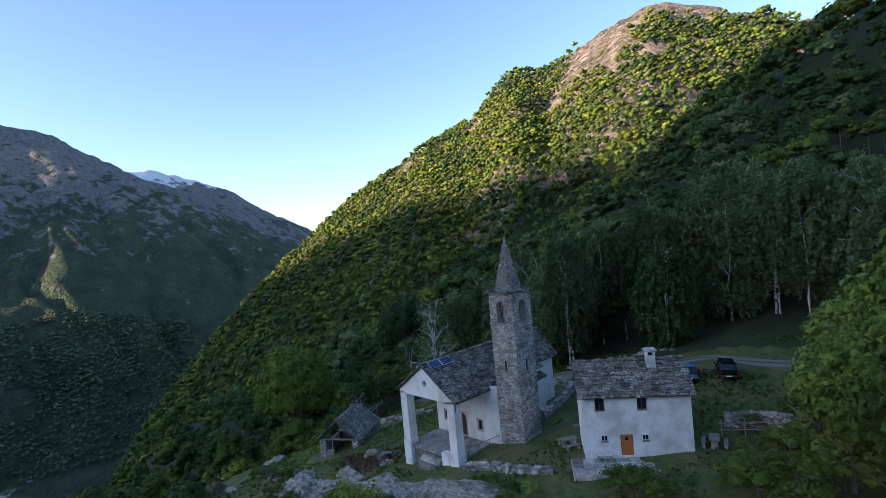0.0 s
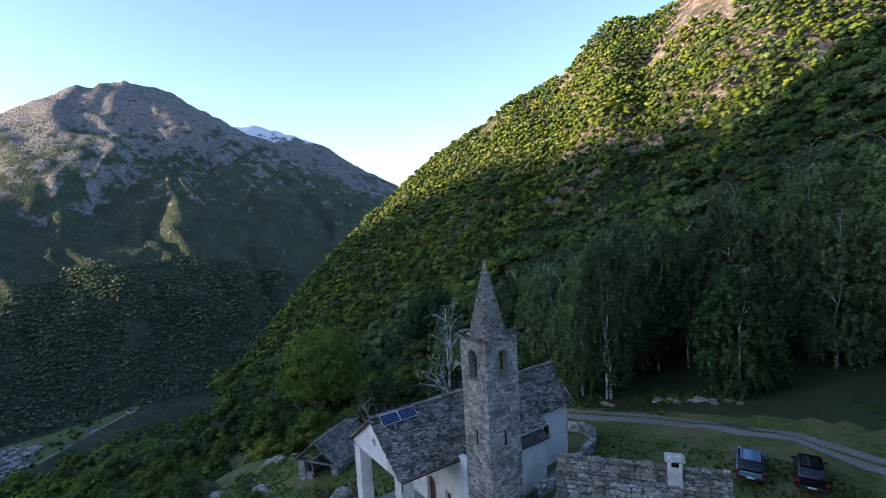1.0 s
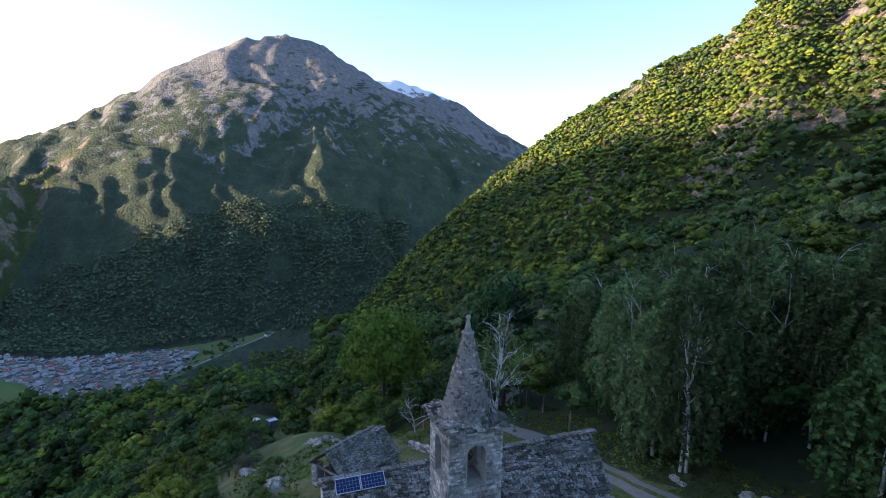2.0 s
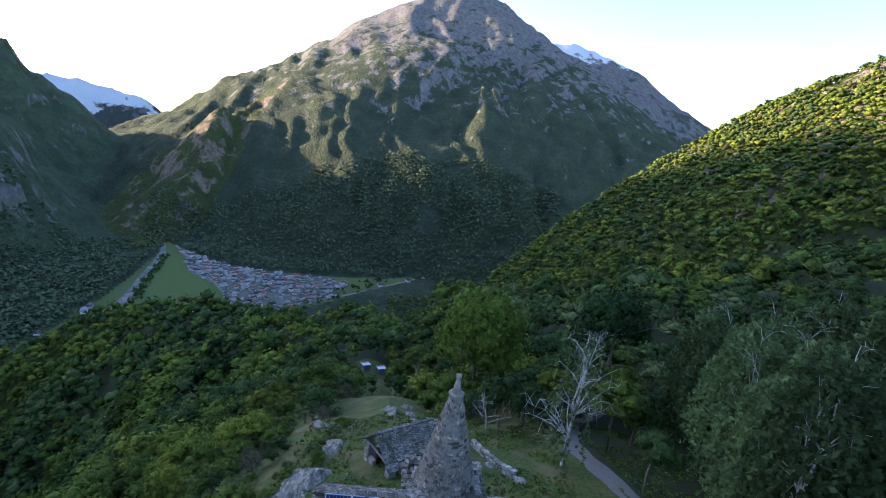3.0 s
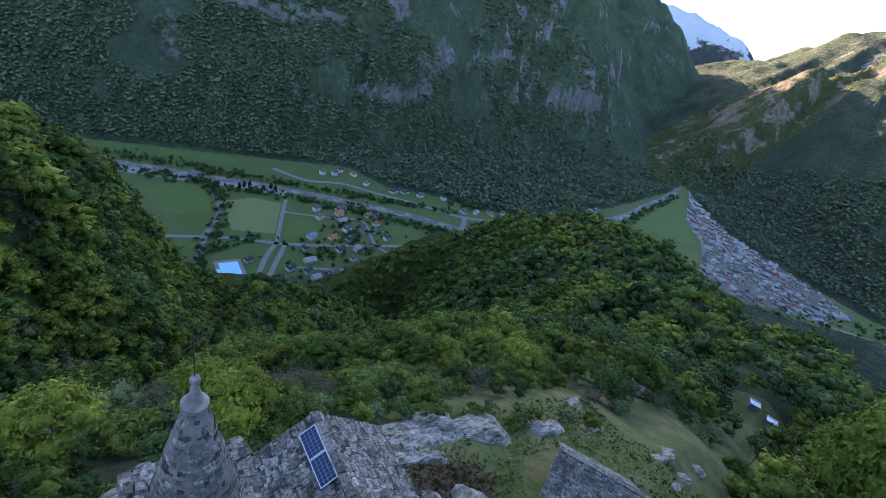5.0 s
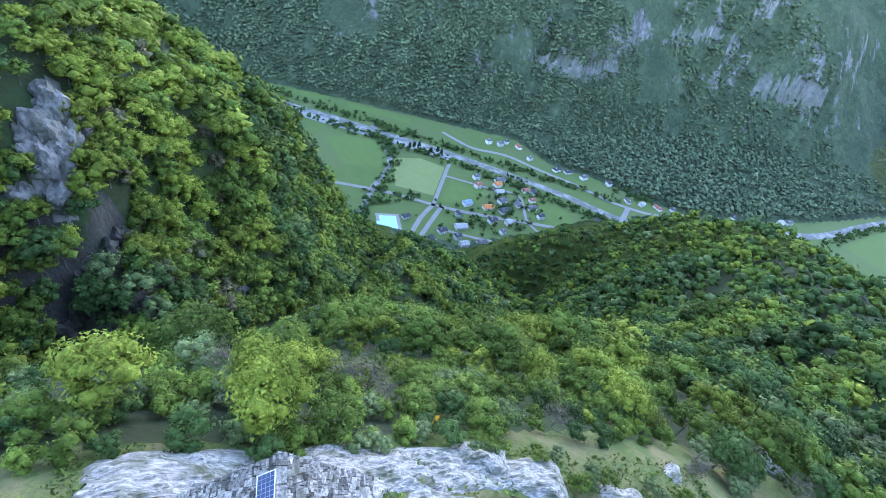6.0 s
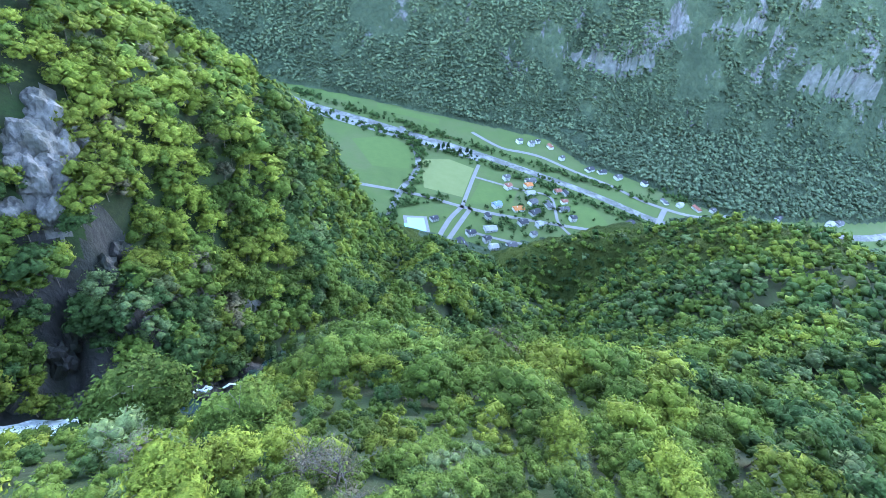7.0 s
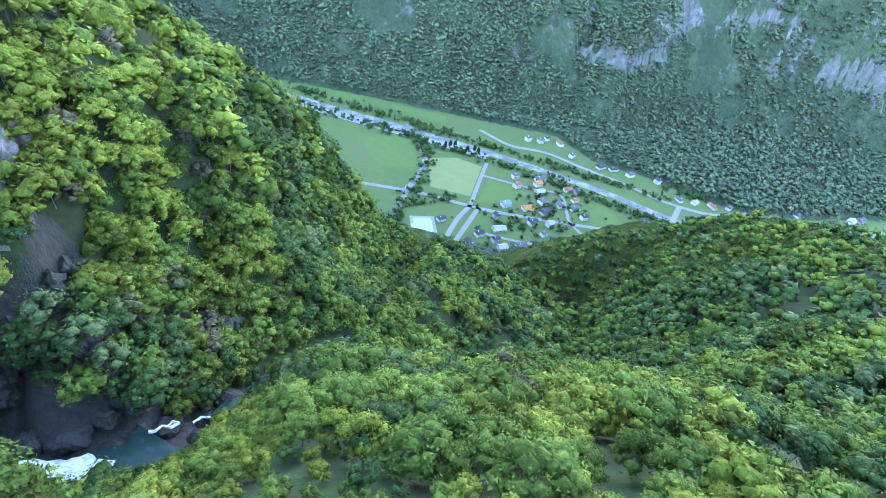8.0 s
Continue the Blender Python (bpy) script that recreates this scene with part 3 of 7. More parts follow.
# ---- building helpers ----
def part(name, bm, material, parent, label=""):
    """Links a bmesh as one mesh object under a thing or a part."""
    me = bpy.data.meshes.new(name)
    bm.to_mesh(me)
    bm.free()
    me.materials.append(material)
    ob = new(name, me)
    ob.parent = parent
    if label:
        tagged(ob, label)
    return ob


def thing(name, label, category, m=None, group="", kind=""):
    ob = new(name)
    ob.matrix_basis = m or Matrix()
    return tagged(ob, label, category, group, kind)


def add_box(bm, x0, x1, y0, y1, z0, z1, bevel=0.0, m=None):
    g = bmesh.ops.create_cube(bm, size=1, matrix=Matrix.Translation(((x0 + x1) / 2, (y0 + y1) / 2, (z0 + z1) / 2)) @ Matrix.Diagonal((x1 - x0, y1 - y0, z1 - z0, 1)))
    if bevel:
        edges = list({e for v in g["verts"] for e in v.link_edges})
        r = bmesh.ops.bevel(bm, geom=edges, offset=bevel, segments=1, affect="EDGES")
        g["verts"] = [v for v in r["verts"]]
    if m is not None:
        bmesh.ops.transform(bm, matrix=m, verts=list({v for v in bm.verts if v in set(g["verts"])}))
    return bm


def box(x0, x1, y0, y1, z0, z1, bevel=0.0):
    return add_box(bmesh.new(), x0, x1, y0, y1, z0, z1, bevel)


def prism(pts, y0, y1):
    """A prism: a polygon in x and z, drawn out along y."""
    bm = bmesh.new()
    a = [bm.verts.new((x, y0, z)) for x, z in pts]
    b = [bm.verts.new((x, y1, z)) for x, z in pts]
    bm.faces.new(a)
    bm.faces.new(b[::-1])
    for i in range(len(pts)):
        j = (i + 1) % len(pts)
        bm.faces.new((a[j], a[i], b[i], b[j]))
    bmesh.ops.recalc_face_normals(bm, faces=bm.faces)
    return bm


def lathe(profile, n=16, m=None):
    """A turned form from pairs of radius and height."""
    bm = bmesh.new()
    rings = []
    for r, z in profile:
        rings.append([bm.verts.new((r * math.cos(2 * math.pi * k / n), r * math.sin(2 * math.pi * k / n), z)) for k in range(n)])
    for a, b in zip(rings, rings[1:]):
        for k in range(n):
            bm.faces.new((a[k], a[(k + 1) % n], b[(k + 1) % n], b[k]))
    bm.faces.new(rings[0][::-1])
    bm.faces.new(rings[-1])
    if m is not None:
        bmesh.ops.transform(bm, matrix=m, verts=bm.verts)
    return bm


def beam(a, b, w=0.06, h=None):
    """A square bar from a to b."""
    a, b = Vector(a), Vector(b)
    d = b - a
    bm = bmesh.new()
    h = h or w
    add_box(bm, -w / 2, w / 2, -h / 2, h / 2, 0, d.length, min(w, h) * 0.12)
    bmesh.ops.transform(bm, matrix=Matrix.Translation(a) @ d.to_track_quat("Z", "Y").to_matrix().to_4x4(), verts=bm.verts)
    return bm


def opened_wall(x0, x1, z0, z1, y0, y1, holes):
    """A wall in the x-z plane with openings (x0, x1, z0, z1, arched) that go right through; built of the strips between them."""
    bm = bmesh.new()
    xs = sorted({x0, x1, *[h[0] for h in holes], *[h[1] for h in holes]})
    zs = sorted({z0, z1, *[h[2] for h in holes], *[h[3] for h in holes]})
    for a, b in zip(xs, xs[1:]):
        run = None
        for c, d in zip(zs, zs[1:]):
            inside = any(h[0] <= a and b <= h[1] and h[2] <= c and d <= h[3] for h in holes)
            if inside:
                if run:
                    add_box(bm, a, b, y0, y1, run[0], run[1])
                run = None
            else:
                run = (run[0] if run else c, d)
        if run:
            add_box(bm, a, b, y0, y1, run[0], run[1])
    for hx0, hx1, hz0, hz1, arched in holes:
        if arched:                                  # the spandrels over a round arch
            r, cx, n = (hx1 - hx0) / 2, (hx0 + hx1) / 2, 7
            for side in (-1, 1):
                pts = [(cx + side * r, hz1)]
                pts += [(cx + side * r * math.cos(t), hz1 - r + r * math.sin(t)) for t in [math.pi / 2 * k / n for k in range(n + 1)]]
                a = [bm.verts.new((x, y0, z)) for x, z in pts]
                b = [bm.verts.new((x, y1, z)) for x, z in pts]
                bm.faces.new(a if side > 0 else a[::-1])
                bm.faces.new(b[::-1] if side > 0 else b)
                for i in range(len(pts)):
                    j = (i + 1) % len(pts)
                    bm.faces.new((a[j], a[i], b[i], b[j]))
    bmesh.ops.remove_doubles(bm, verts=bm.verts, dist=0.0001)
    return bm


CUBE = np.array([(-1, -1, -1), (1, -1, -1), (1, 1, -1), (-1, 1, -1), (-1, -1, 1), (1, -1, 1), (1, 1, 1), (-1, 1, 1)]) * 0.5
CUBE_F = np.array([(0, 3, 2, 1), (4, 5, 6, 7), (0, 1, 5, 4), (1, 2, 6, 5), (2, 3, 7, 6), (3, 0, 4, 7)])
RNG = np.random.default_rng(5)


def rough_block():
    """One of several worn block meshes of unit size, shared by many pieces."""
    v = CUBE.copy()
    v[:, :2] *= 1 - 0.22 * RNG.random((8, 2))
    v[:, 2] *= 1 - 0.2 * RNG.random(8)
    return v


BLOCKS = [rough_block() for _ in range(9)]
BLOCK_MESHES = {}


def block_mesh(k, material, name):
    key = (k, material.name, name)
    if key not in BLOCK_MESHES:
        me = bpy.data.meshes.new(name)
        me.from_pydata([tuple(p) for p in BLOCKS[k]], [], [tuple(int(i) for i in f) for f in CUBE_F])
        me.materials.append(material)
        BLOCK_MESHES[key] = me
    return BLOCK_MESHES[key]


def pieces(name, frames, material, parent, singles, rest_name):
    """Lays worn blocks: frames are 4 x 4 matrices that take the unit block to its place. Those marked in singles become objects
    of their own, the others one joined mesh."""
    vs, fs, n = [], [], 0
    for i, m in enumerate(frames):
        k = i % len(BLOCKS)
        if singles[i]:
            ob = new(name, block_mesh(k, material, name))
            ob.parent = parent
            ob.matrix_basis = Matrix(m.tolist())
        else:
            vs.append(BLOCKS[k] @ m[:3, :3].T + m[:3, 3])
            fs.append(CUBE_F + n)
            n += 8
    if vs:
        ob = mesh_object(rest_name, np.concatenate(vs), np.concatenate(fs), [material])
        ob.parent = parent
        ob["kind"] = "stuff"


def frame4(cols, at):
    m = np.eye(4)
    m[:3, :3], m[:3, 3] = np.array(cols).T, at
    return m


def slab_roof(start, along_v, up_v, length, height, slab_w=0.42, course=0.3, thick=0.055, seed=1):
    """Courses of overlapping stone slabs on a sloping plane; start is its lower corner. Returns the frames."""
    rg = np.random.default_rng(seed)
    u, v = np.array(along_v, float), np.array(up_v, float)
    u, v = u / np.linalg.norm(u), v / np.linalg.norm(v)
    n = np.cross(u, v)
    n = n if n[2] > 0 else -n
    out, s, row = [], -0.05, 0
    while s < height:
        x = -rg.random() * slab_w * 0.6
        while x < length:
            w = slab_w * (0.35 + 1.3 * rg.random() ** 1.5)
            c0, c1 = max(x, -0.08), min(x + w, length + 0.08)
            if c1 - c0 > 0.08:
                dep = course * 2.1
                th = thick * (0.5 + 1.1 * rg.random())
                slip = 0.16 * (rg.random() - 0.5)
                tilt = 0.16 + 0.26 * rg.random()
                vv = v * math.cos(tilt) - n * math.sin(tilt)
                nn = n * math.cos(tilt) + v * math.sin(tilt)
                skew = 0.5 * (rg.random() - 0.5)
                uu = u + vv * skew
                mid = np.array(start) + u * (c0 + c1) / 2 + v * (s + dep / 2 + slip - 0.08) + n * (0.06 + 0.02 * rg.random())
                out.append(frame4([uu * (c1 - c0) * 0.95, vv * dep, nn * th], mid))
            x += w
        s += course * (0.88 + 0.24 * rg.random())
        row += 1
    return out


def stone_face(start, along_v, length, z0, z1, out_v, stone=(0.5, 0.2), holes=(), seed=2, proud=0.05):
    """Coursed rubble on an upright wall. holes: (a0, a1, z0, z1) kept free. Returns the frames."""
    rg = np.random.default_rng(seed)
    u, o = np.array(along_v, float), np.array(out_v, float)
    out, z = [], z0
    while z < z1 - 0.03:
        h = min(stone[1] * (0.6 + 0.85 * rg.random()), z1 - z)
        x = -rg.random() * 0.2
        while x < length:
            w = stone[0] * (0.4 + 1.1 * rg.random())
            c0, c1 = max(x, 0.0), min(x + w, length)
            x += w
            for a0, a1, b0, b1 in holes:
                if z + h > b0 and z < b1 and c1 > a0 and c0 < a1:
                    c0, c1 = (c0, a0) if c0 < a0 else (max(c0, a1), c1)
            if c1 - c0 < 0.05:
                continue
            d = 0.12 + proud * (rg.random() - 0.2)
            mid = np.array(start) + u * (c0 + c1) / 2 + np.array((0, 0, z + h / 2)) + o * (d / 2 - 0.09)
            lean = 0.12 * (rg.random() - 0.5)
            out.append(frame4([(u + np.array((0, 0, lean))) * (c1 - c0 - 0.03), o * d, np.array((0, 0, h - 0.028))], mid))
        z += h
    return out


def window_unit(name, w, h, parent, m, frame_mat, cross=True, depth=0.12):
    """A small casement set in its opening: frame, glazing bars and dark panes."""
    fr = part(name, opened_wall(-w / 2, w / 2, 0, h, -0.04, 0.04, [(-w / 2 + 0.05, w / 2 - 0.05, 0.05, h - 0.05, False)]), frame_mat, parent)
    fr.matrix_basis = m
    if cross:
        part("glazing_bar", box(-0.02, 0.02, -0.03, 0.03, 0.05, h - 0.05), frame_mat, fr)
    for s in (-1, 1):
        part("pane", box(min(0.021 * s, s * (w / 2 - 0.05)), max(0.021 * s, s * (w / 2 - 0.05)), 0.0, 0.012, 0.05, h - 0.05), M_GLASS, fr)
    return fr


M_GLASS = plain("dark_window_glass", (0.02, 0.024, 0.03), 0.12)
M_SURROUND = surface("stone_surround", (0.42, 0.38, 0.3), (0.52, 0.48, 0.4), 4, 0.85, bump=0.2)


# ---- bell tower ----
def build_tower():
    t = thing("bell_tower", "square rubble-stone bell tower with rendered conical spire beside the chapel", "tower")
    top, sill = 14.75, 11.2
    body = bmesh.new()
    add_box(body, -2.94, -0.06, 0.06, 2.94, -1.5, sill)
    part("tower_wall", body, M_MORTAR, t)
    # belfry: four walls, each with an arched opening
    for k, (name, m) in enumerate((("belfry_front", pose(-1.5, 0.06, 0)), ("belfry_side", pose(-0.06, 1.5, 0, 0, 0, 90)),
                                   ("belfry_back", pose(-1.5, 2.94, 0, 0, 0, 180)), ("belfry_inner", pose(-2.94, 1.5, 0, 0, 0, 270)))):
        wall = part("belfry_wall", opened_wall(-1.44, 1.44, sill, top, 0, 0.5, [(-0.52, 0.52, 11.75, 14.0, True)]), M_MORTAR, t)
        wall.matrix_basis = m
    part("belfry_floor", box(-2.6, -0.4, 0.4, 2.6, sill - 0.1, sill + 0.05), M_WOOD_GREY, t)
    part("belfry_ceiling", box(-2.8, -0.2, 0.2, 2.8, top - 0.06, top + 0.02), M_WOOD_DARK, t)
    bell = part("bell", lathe([(0.08, 0.62), (0.2, 0.58), (0.26, 0.35), (0.33, 0.12), (0.42, 0.0), (0.36, 0.02), (0.1, 0.5)], 18), M_IRON, t, "dark bronze bell in the belfry")
    bell.matrix_basis = pose(-1.5, 1.5, 12.5)
    part("bell_yoke", beam((-2.5, 1.5, 13.15), (-0.5, 1.5, 13.15), 0.14), M_WOOD_DARK, t)
    frames, single = [], []
    for seed, start, u, o in ((11, (-3.0, 0.06, 0), (1, 0, 0), (0, -1, 0)), (12, (-0.06, 0, 0), (0, 1, 0), (1, 0, 0)),
                              (13, (0, 2.94, 0), (-1, 0, 0), (0, 1, 0)), (14, (-2.94, 3, 0), (0, -1, 0), (-1, 0, 0))):
        slit = (1.42, 1.58, 6.9, 8.0)
        fr = stone_face(start, u, 3.0, -1.2 if seed < 13 else 4.0, top, o, (0.44, 0.155), [(0.98, 2.02, 11.75, 13.9), slit], seed)
        for f in fr:
            frames.append(f)
            single.append(seed < 13 and 8.8 < f[2, 3] < 11.4)
    pieces("stone", frames, M_STONE, t, single, "rubble_stonework")
    for m in (pose(-1.5, 0.0, 0), pose(0.0, 1.5, 0, 0, 0, 90)):
        # A black plate stands for the shade inside the slit.
        s = part("slit_window", box(-0.08, 0.08, 0.02, 0.06, 6.9, 8.0), M_OPENING_SHADE, t)
        s.matrix_basis = m
        a = part("arch_plaster", opened_wall(-0.56, 0.56, 11.7, 14.06, -0.03, 0.05, [(-0.5, 0.5, 11.76, 13.98, True)]), M_MORTAR, t)
        a.matrix_basis = m
    part("iron_cross", beam((-1.5, 0.25, 11.9), (-1.5, 0.25, 13.5), 0.05), M_IRON, t)
    part("iron_crossbar", beam((-1.95, 0.25, 13.1), (-1.05, 0.25, 13.1), 0.05), M_IRON, t)
    # slab eaves
    fr = []
    for k in range(4):
        m = pose(-1.5, 1.5, 0, 0, 0, 90 * k)
        for f in slab_roof((-1.7, -1.7, top + 0.02), (1, 0, 0), (0, 1, 0.42), 3.4, 0.75, 0.42, 0.2, 0.07, 40 + k):
            fr.append(np.array(m) @ f)
    pieces("eave_slab", fr, M_SLATE, t, [True] * len(fr), "eave_rest")
    # spire: rough render on a cone, a little uneven, eight-sided at the foot
    bm = lathe([(1.38, 15.0), (1.30, 15.25), (1.02, 16.4), (0.72, 17.6), (0.44, 18.7), (0.27, 19.35)], 24, Matrix.Translation((-1.5, 1.5, 0)))
    for v in bm.verts:
        d = 0.05 * noise.noise(v.co * 1.7) + 0.03 * noise.noise(v.co * 5)
        v.co.x += d * (v.co.x + 1.5)
        v.co.y += d * (v.co.y - 1.5)
    bmesh.ops.subdivide_edges(bm, edges=bm.edges, cuts=1, use_grid_fill=True)
    part("spire", bm, M_CONCRETE, t, "grey cement-rendered conical spire with embedded slabs")
    rg = random.Random(4)
    fr = []
    for k in range(290):
        a, h = rg.random() * 6.283, rg.random() ** 1.2
        r = 1.33 - 1.04 * h
        z = 15.15 + 4.05 * h
        o = np.array((math.cos(a), math.sin(a), 0.27))
        u = np.array((-math.sin(a), math.cos(a), 0.1 * (rg.random() - 0.5)))
        up = np.cross(o, u)
        w, hh = 0.1 + 0.24 * rg.random(), 0.06 + 0.12 * rg.random()
        fr.append(frame4([u * w, o * 0.06, up * hh], np.array((-1.5 + r * math.cos(a), 1.5 + r * math.sin(a), z))))
    pieces("spire_stone", fr, M_SLATE, t, [True] * len(fr), "spire_rest")
    part("finial_collar", lathe([(0.2, 19.3), (0.33, 19.36), (0.34, 19.44), (0.22, 19.5)], 20, Matrix.Translation((-1.5, 1.5, 0))), M_FINIAL, t)
    part("finial", lathe([(0.22, 19.5), (0.15, 19.7), (0.09, 20.05), (0.07, 20.12)], 18, Matrix.Translation((-1.5, 1.5, 0))), M_FINIAL, t, "pale stone finial")
    part("finial_ball", lathe([(0.05, 20.1), (0.11, 20.14), (0.135, 20.23), (0.11, 20.32), (0.03, 20.36)], 18, Matrix.Translation((-1.5, 1.5, 0))), M_FINIAL, t)
    part("spire_cross", beam((-1.5, 1.5, 20.3), (-1.44, 1.46, 21.9), 0.026), M_IRON, t, "thin rusty iron cross")
    part("spire_crossbar", beam((-1.8, 1.2, 21.3), (-1.12, 1.74, 21.45), 0.024), M_IRON, t)


build_tower()


# ---- chapel ----
def build_chapel():
    c = thing("chapel", "white plastered chapel with stone-slab roof and open pillared porch", "chapel")
    rx, rz, ez = -8.45, 8.0, 5.0
    xl, xr = -12.35, -4.55
    # nave front wall with a door and two windows, the other walls
    part("front_wall", opened_wall(xl, -3.0, -1.4, 5.0, 0.0, 0.5, [(-8.95, -7.75, -1.0, 1.55, True), (-11.15, -10.5, 0.3, 1.4, False), (-6.1, -5.45, 0.1, 1.2, False)]), M_PLASTER, c)
    part("upper_front", prism([(xl, 5.0), (xr, 5.0), (rx, rz - 0.3)], 0.0, 0.5), M_PLASTER, c)
    part("side_wall", box(xr, xr + 0.5, 0.5, 8.8, -1.4, 5.0), M_PLASTER, c)
    part("side_wall", box(xl, xl + 0.5, 0.5, 8.8, -3.4, 5.0), M_PLASTER, c)
    part("back_gable", prism([(xl, -3.2), (xr + 0.5, -1), (xr + 0.5, 4.9), (rx, rz - 0.3), (xl, 4.9)], 8.8, 9.2), M_PLASTER, c)
    # choir, a little narrower
    cl, cr = -11.2, -6.05
    part("choir_wall", box(cr - 0.45, cr, 9.2, 13.9, -1.2, 5.0), M_PLASTER, c)
    part("choir_wall", box(cl, cl + 0.45, 9.2, 13.9, -3.2, 5.0), M_PLASTER, c)
    part("choir_gable", prism([(cl, -3.0), (cr, -1.2), (cr, 5.0), (rx, rz - 0.2), (cl, 5.0)], 13.9, 14.35), M_PLASTER, c)
    w = part("choir_window", opened_wall(-0.45, 0.45, 2.1, 3.4, 0, 0.05, [(-0.3, 0.3, 2.25, 3.25, True)]), M_SURROUND, c)
    w.matrix_basis = pose(cr + 0.01, 11.5, 0, 0, 0, 90)
    wp = part("choir_pane", box(-0.3, 0.3, 0.012, 0.03, 2.25, 3.25), M_GLASS, c)
    wp.matrix_basis = pose(cr + 0.04, 11.5, 0, 0, 0, 90)
    part("sacristy_wall", box(-6.0, -3.4, 3.2, 8.8, -0.8, 3.9), M_PLASTER, c)
    part("sacristy_roof", prism([(-6.0, 5.3), (-3.1, 3.9), (-3.1, 4.02), (-6.0, 5.45)], 3.1, 9.0), M_SLATE, c)
    # door and windows
    door = part("door", opened_wall(-0.6, 0.6, 0, 2.55, 0, 0.07, []), M_DOOR_DARK, c, "arched dark brown wooden door")
    door.matrix_basis = pose(-8.35, 0.2, -1.0)
    for k in range(5):
        part("door_board", box(-0.58 + 0.235 * k, -0.36 + 0.235 * k, -0.02, 0.0, 0.03, 2.5, 0.006), M_DOOR_DARK, door)
    for x, z in ((-10.825, 0.3), (-5.775, 0.1)):
        window_unit("window", 0.6, 1.08, c, pose(x, 0.18, z + 0.01), M_WOOD_DARK)
        part("window_surround", opened_wall(x - 0.46, x + 0.46, z - 0.14, z + 1.24, -0.03, 0.03, [(x - 0.32, x + 0.32, z, z + 1.1, False)]), M_SURROUND, c)
    ds = part("door_surround", opened_wall(-0.75, 0.75, 0, 2.72, -0.03, 0.03, [(-0.6, 0.6, 0, 2.55, True)]), M_SURROUND, c)
    ds.matrix_basis = pose(-8.35, 0, -1.0)
    # porch
    part("porch_floor", box(xl, xr + 0.15, -4.75, 0.0, -1.3, -1.0, 0.02), M_STONE, c, "worn grey stone porch paving")
    part("porch_base", box(xl + 0.1, xr, -4.6, 0.0, -3.3, -1.3), M_CONCRETE, c)
    for x0, x1, zb in ((xl - 0.2, xl + 0.85, -3.3), (xr - 0.85, xr + 0.2, -2.6)):
        part("pillar", box(x0, x1, -5.0, -3.95, -0.6, 4.75, 0.03), M_PLASTER, c, "square white porch pillar")
        part("plinth", box(x0 - 0.06, x1 + 0.06, -5.06, -3.9, zb, -0.6, 0.03), M_HOUSE, c, "patched grey pillar plinth")
    part("plinth_wall", box(xr - 2.3, xr - 0.95, -4.95, -4.2, -2.8, -0.75, 0.03), M_HOUSE, c, "low plastered parapet")
    for k in range(5):
        part("step", box(-9.7, -6.9, -5.25 - 0.3 * (4 - k) + 0.7, -4.95 - 0.3 * (4 - k) + 0.9, -2.9, -2.0 + 0.2 * k, 0.02), M_STONE, c)
    gable = opened_wall(xl - 0.2, xr + 0.2, 4.55, 4.95, -5.0, -4.55, [])
    part("lintel", gable, M_PLASTER, c)
    # front gable with its round opening: ring of wedges
    bm = bmesh.new()
    n, cz, rad = 28, 6.05, 0.33
    outline = [(xl - 0.2, 4.95), (xr + 0.2, 4.95), (rx, rz - 0.2)]

    def edge_hit(a):
        best = None
        for (ax, az), (bx, bz) in zip(outline, outline[1:] + outline[:1]):
            dx, dz = math.cos(a), math.sin(a)
            ex, ez2 = bx - ax, bz - az
            den = dx * ez2 - dz * ex
            if abs(den) < 1e-9:
                continue
            t = ((ax - rx) * ez2 - (az - cz) * ex) / den
            s = ((ax - rx) * dz - (az - cz) * dx) / den
            if t > 0 and -1e-6 <= s <= 1 + 1e-6:
                best = t if best is None else min(best, t)
        return best
    angs = sorted([2 * math.pi * k / n for k in range(n)] + [math.atan2(z - cz, x - rx) % (2 * math.pi) for x, z in outline])
    rings = []
    for a in angs:
        t = edge_hit(a)
        pi, po = (rx + rad * math.cos(a), cz + rad * math.sin(a)), (rx + t * math.cos(a), cz + t * math.sin(a))
        rings.append([bm.verts.new((p[0], y, p[1])) for y in (-5.0, -4.55) for p in (pi, po)])
    for a, b in zip(rings, rings[1:] + rings[:1]):
        bm.faces.new((a[0], a[1], b[1], b[0]))
        bm.faces.new((a[3], a[2], b[2], b[3]))
        bm.faces.new((a[2], a[0], b[0], b[2]))
        bm.faces.new((a[1], a[3], b[3], b[1]))
    bmesh.ops.recalc_face_normals(bm, faces=bm.faces)
    part("gable_wall", bm, M_PLASTER, c, "white gable with a round opening")
    # Black disc closing the hole: the shade behind it, given as colour.
    part("oculus", lathe([(0.34, 0), (0.34, 0.02)], 20, Matrix.Translation((rx, -4.6, cz)) @ pose(0, 0, 0, 90)), M_OPENING_SHADE, c)
    # roof planes of board and slab
    frames, single = [], []
    for s in (-1, 1):
        half = 4.45
        run = math.hypot(half, rz - ez + 0.15)
        deck = prism([(rx, rz - 0.14), (rx + s * half, ez - 0.28), (rx + s * half, ez - 0.20), (rx, rz - 0.05)], -5.25, 9.4)
        part("roof_deck", deck, M_WOOD_DARK, c)
        st = (rx + s * half, -5.3, ez - 0.2) if s > 0 else (rx + s * half, 9.45, ez - 0.2)
        fr = slab_roof(st, (0, s, 0), (-s * half, 0, rz - ez + 0.15), 14.75, run + 0.05, 0.42, 0.18, 0.085, 60 + s)
        frames += fr
        single += [s > 0 and f[1, 3] < -2.9 for f in fr]
        half2 = 2.95
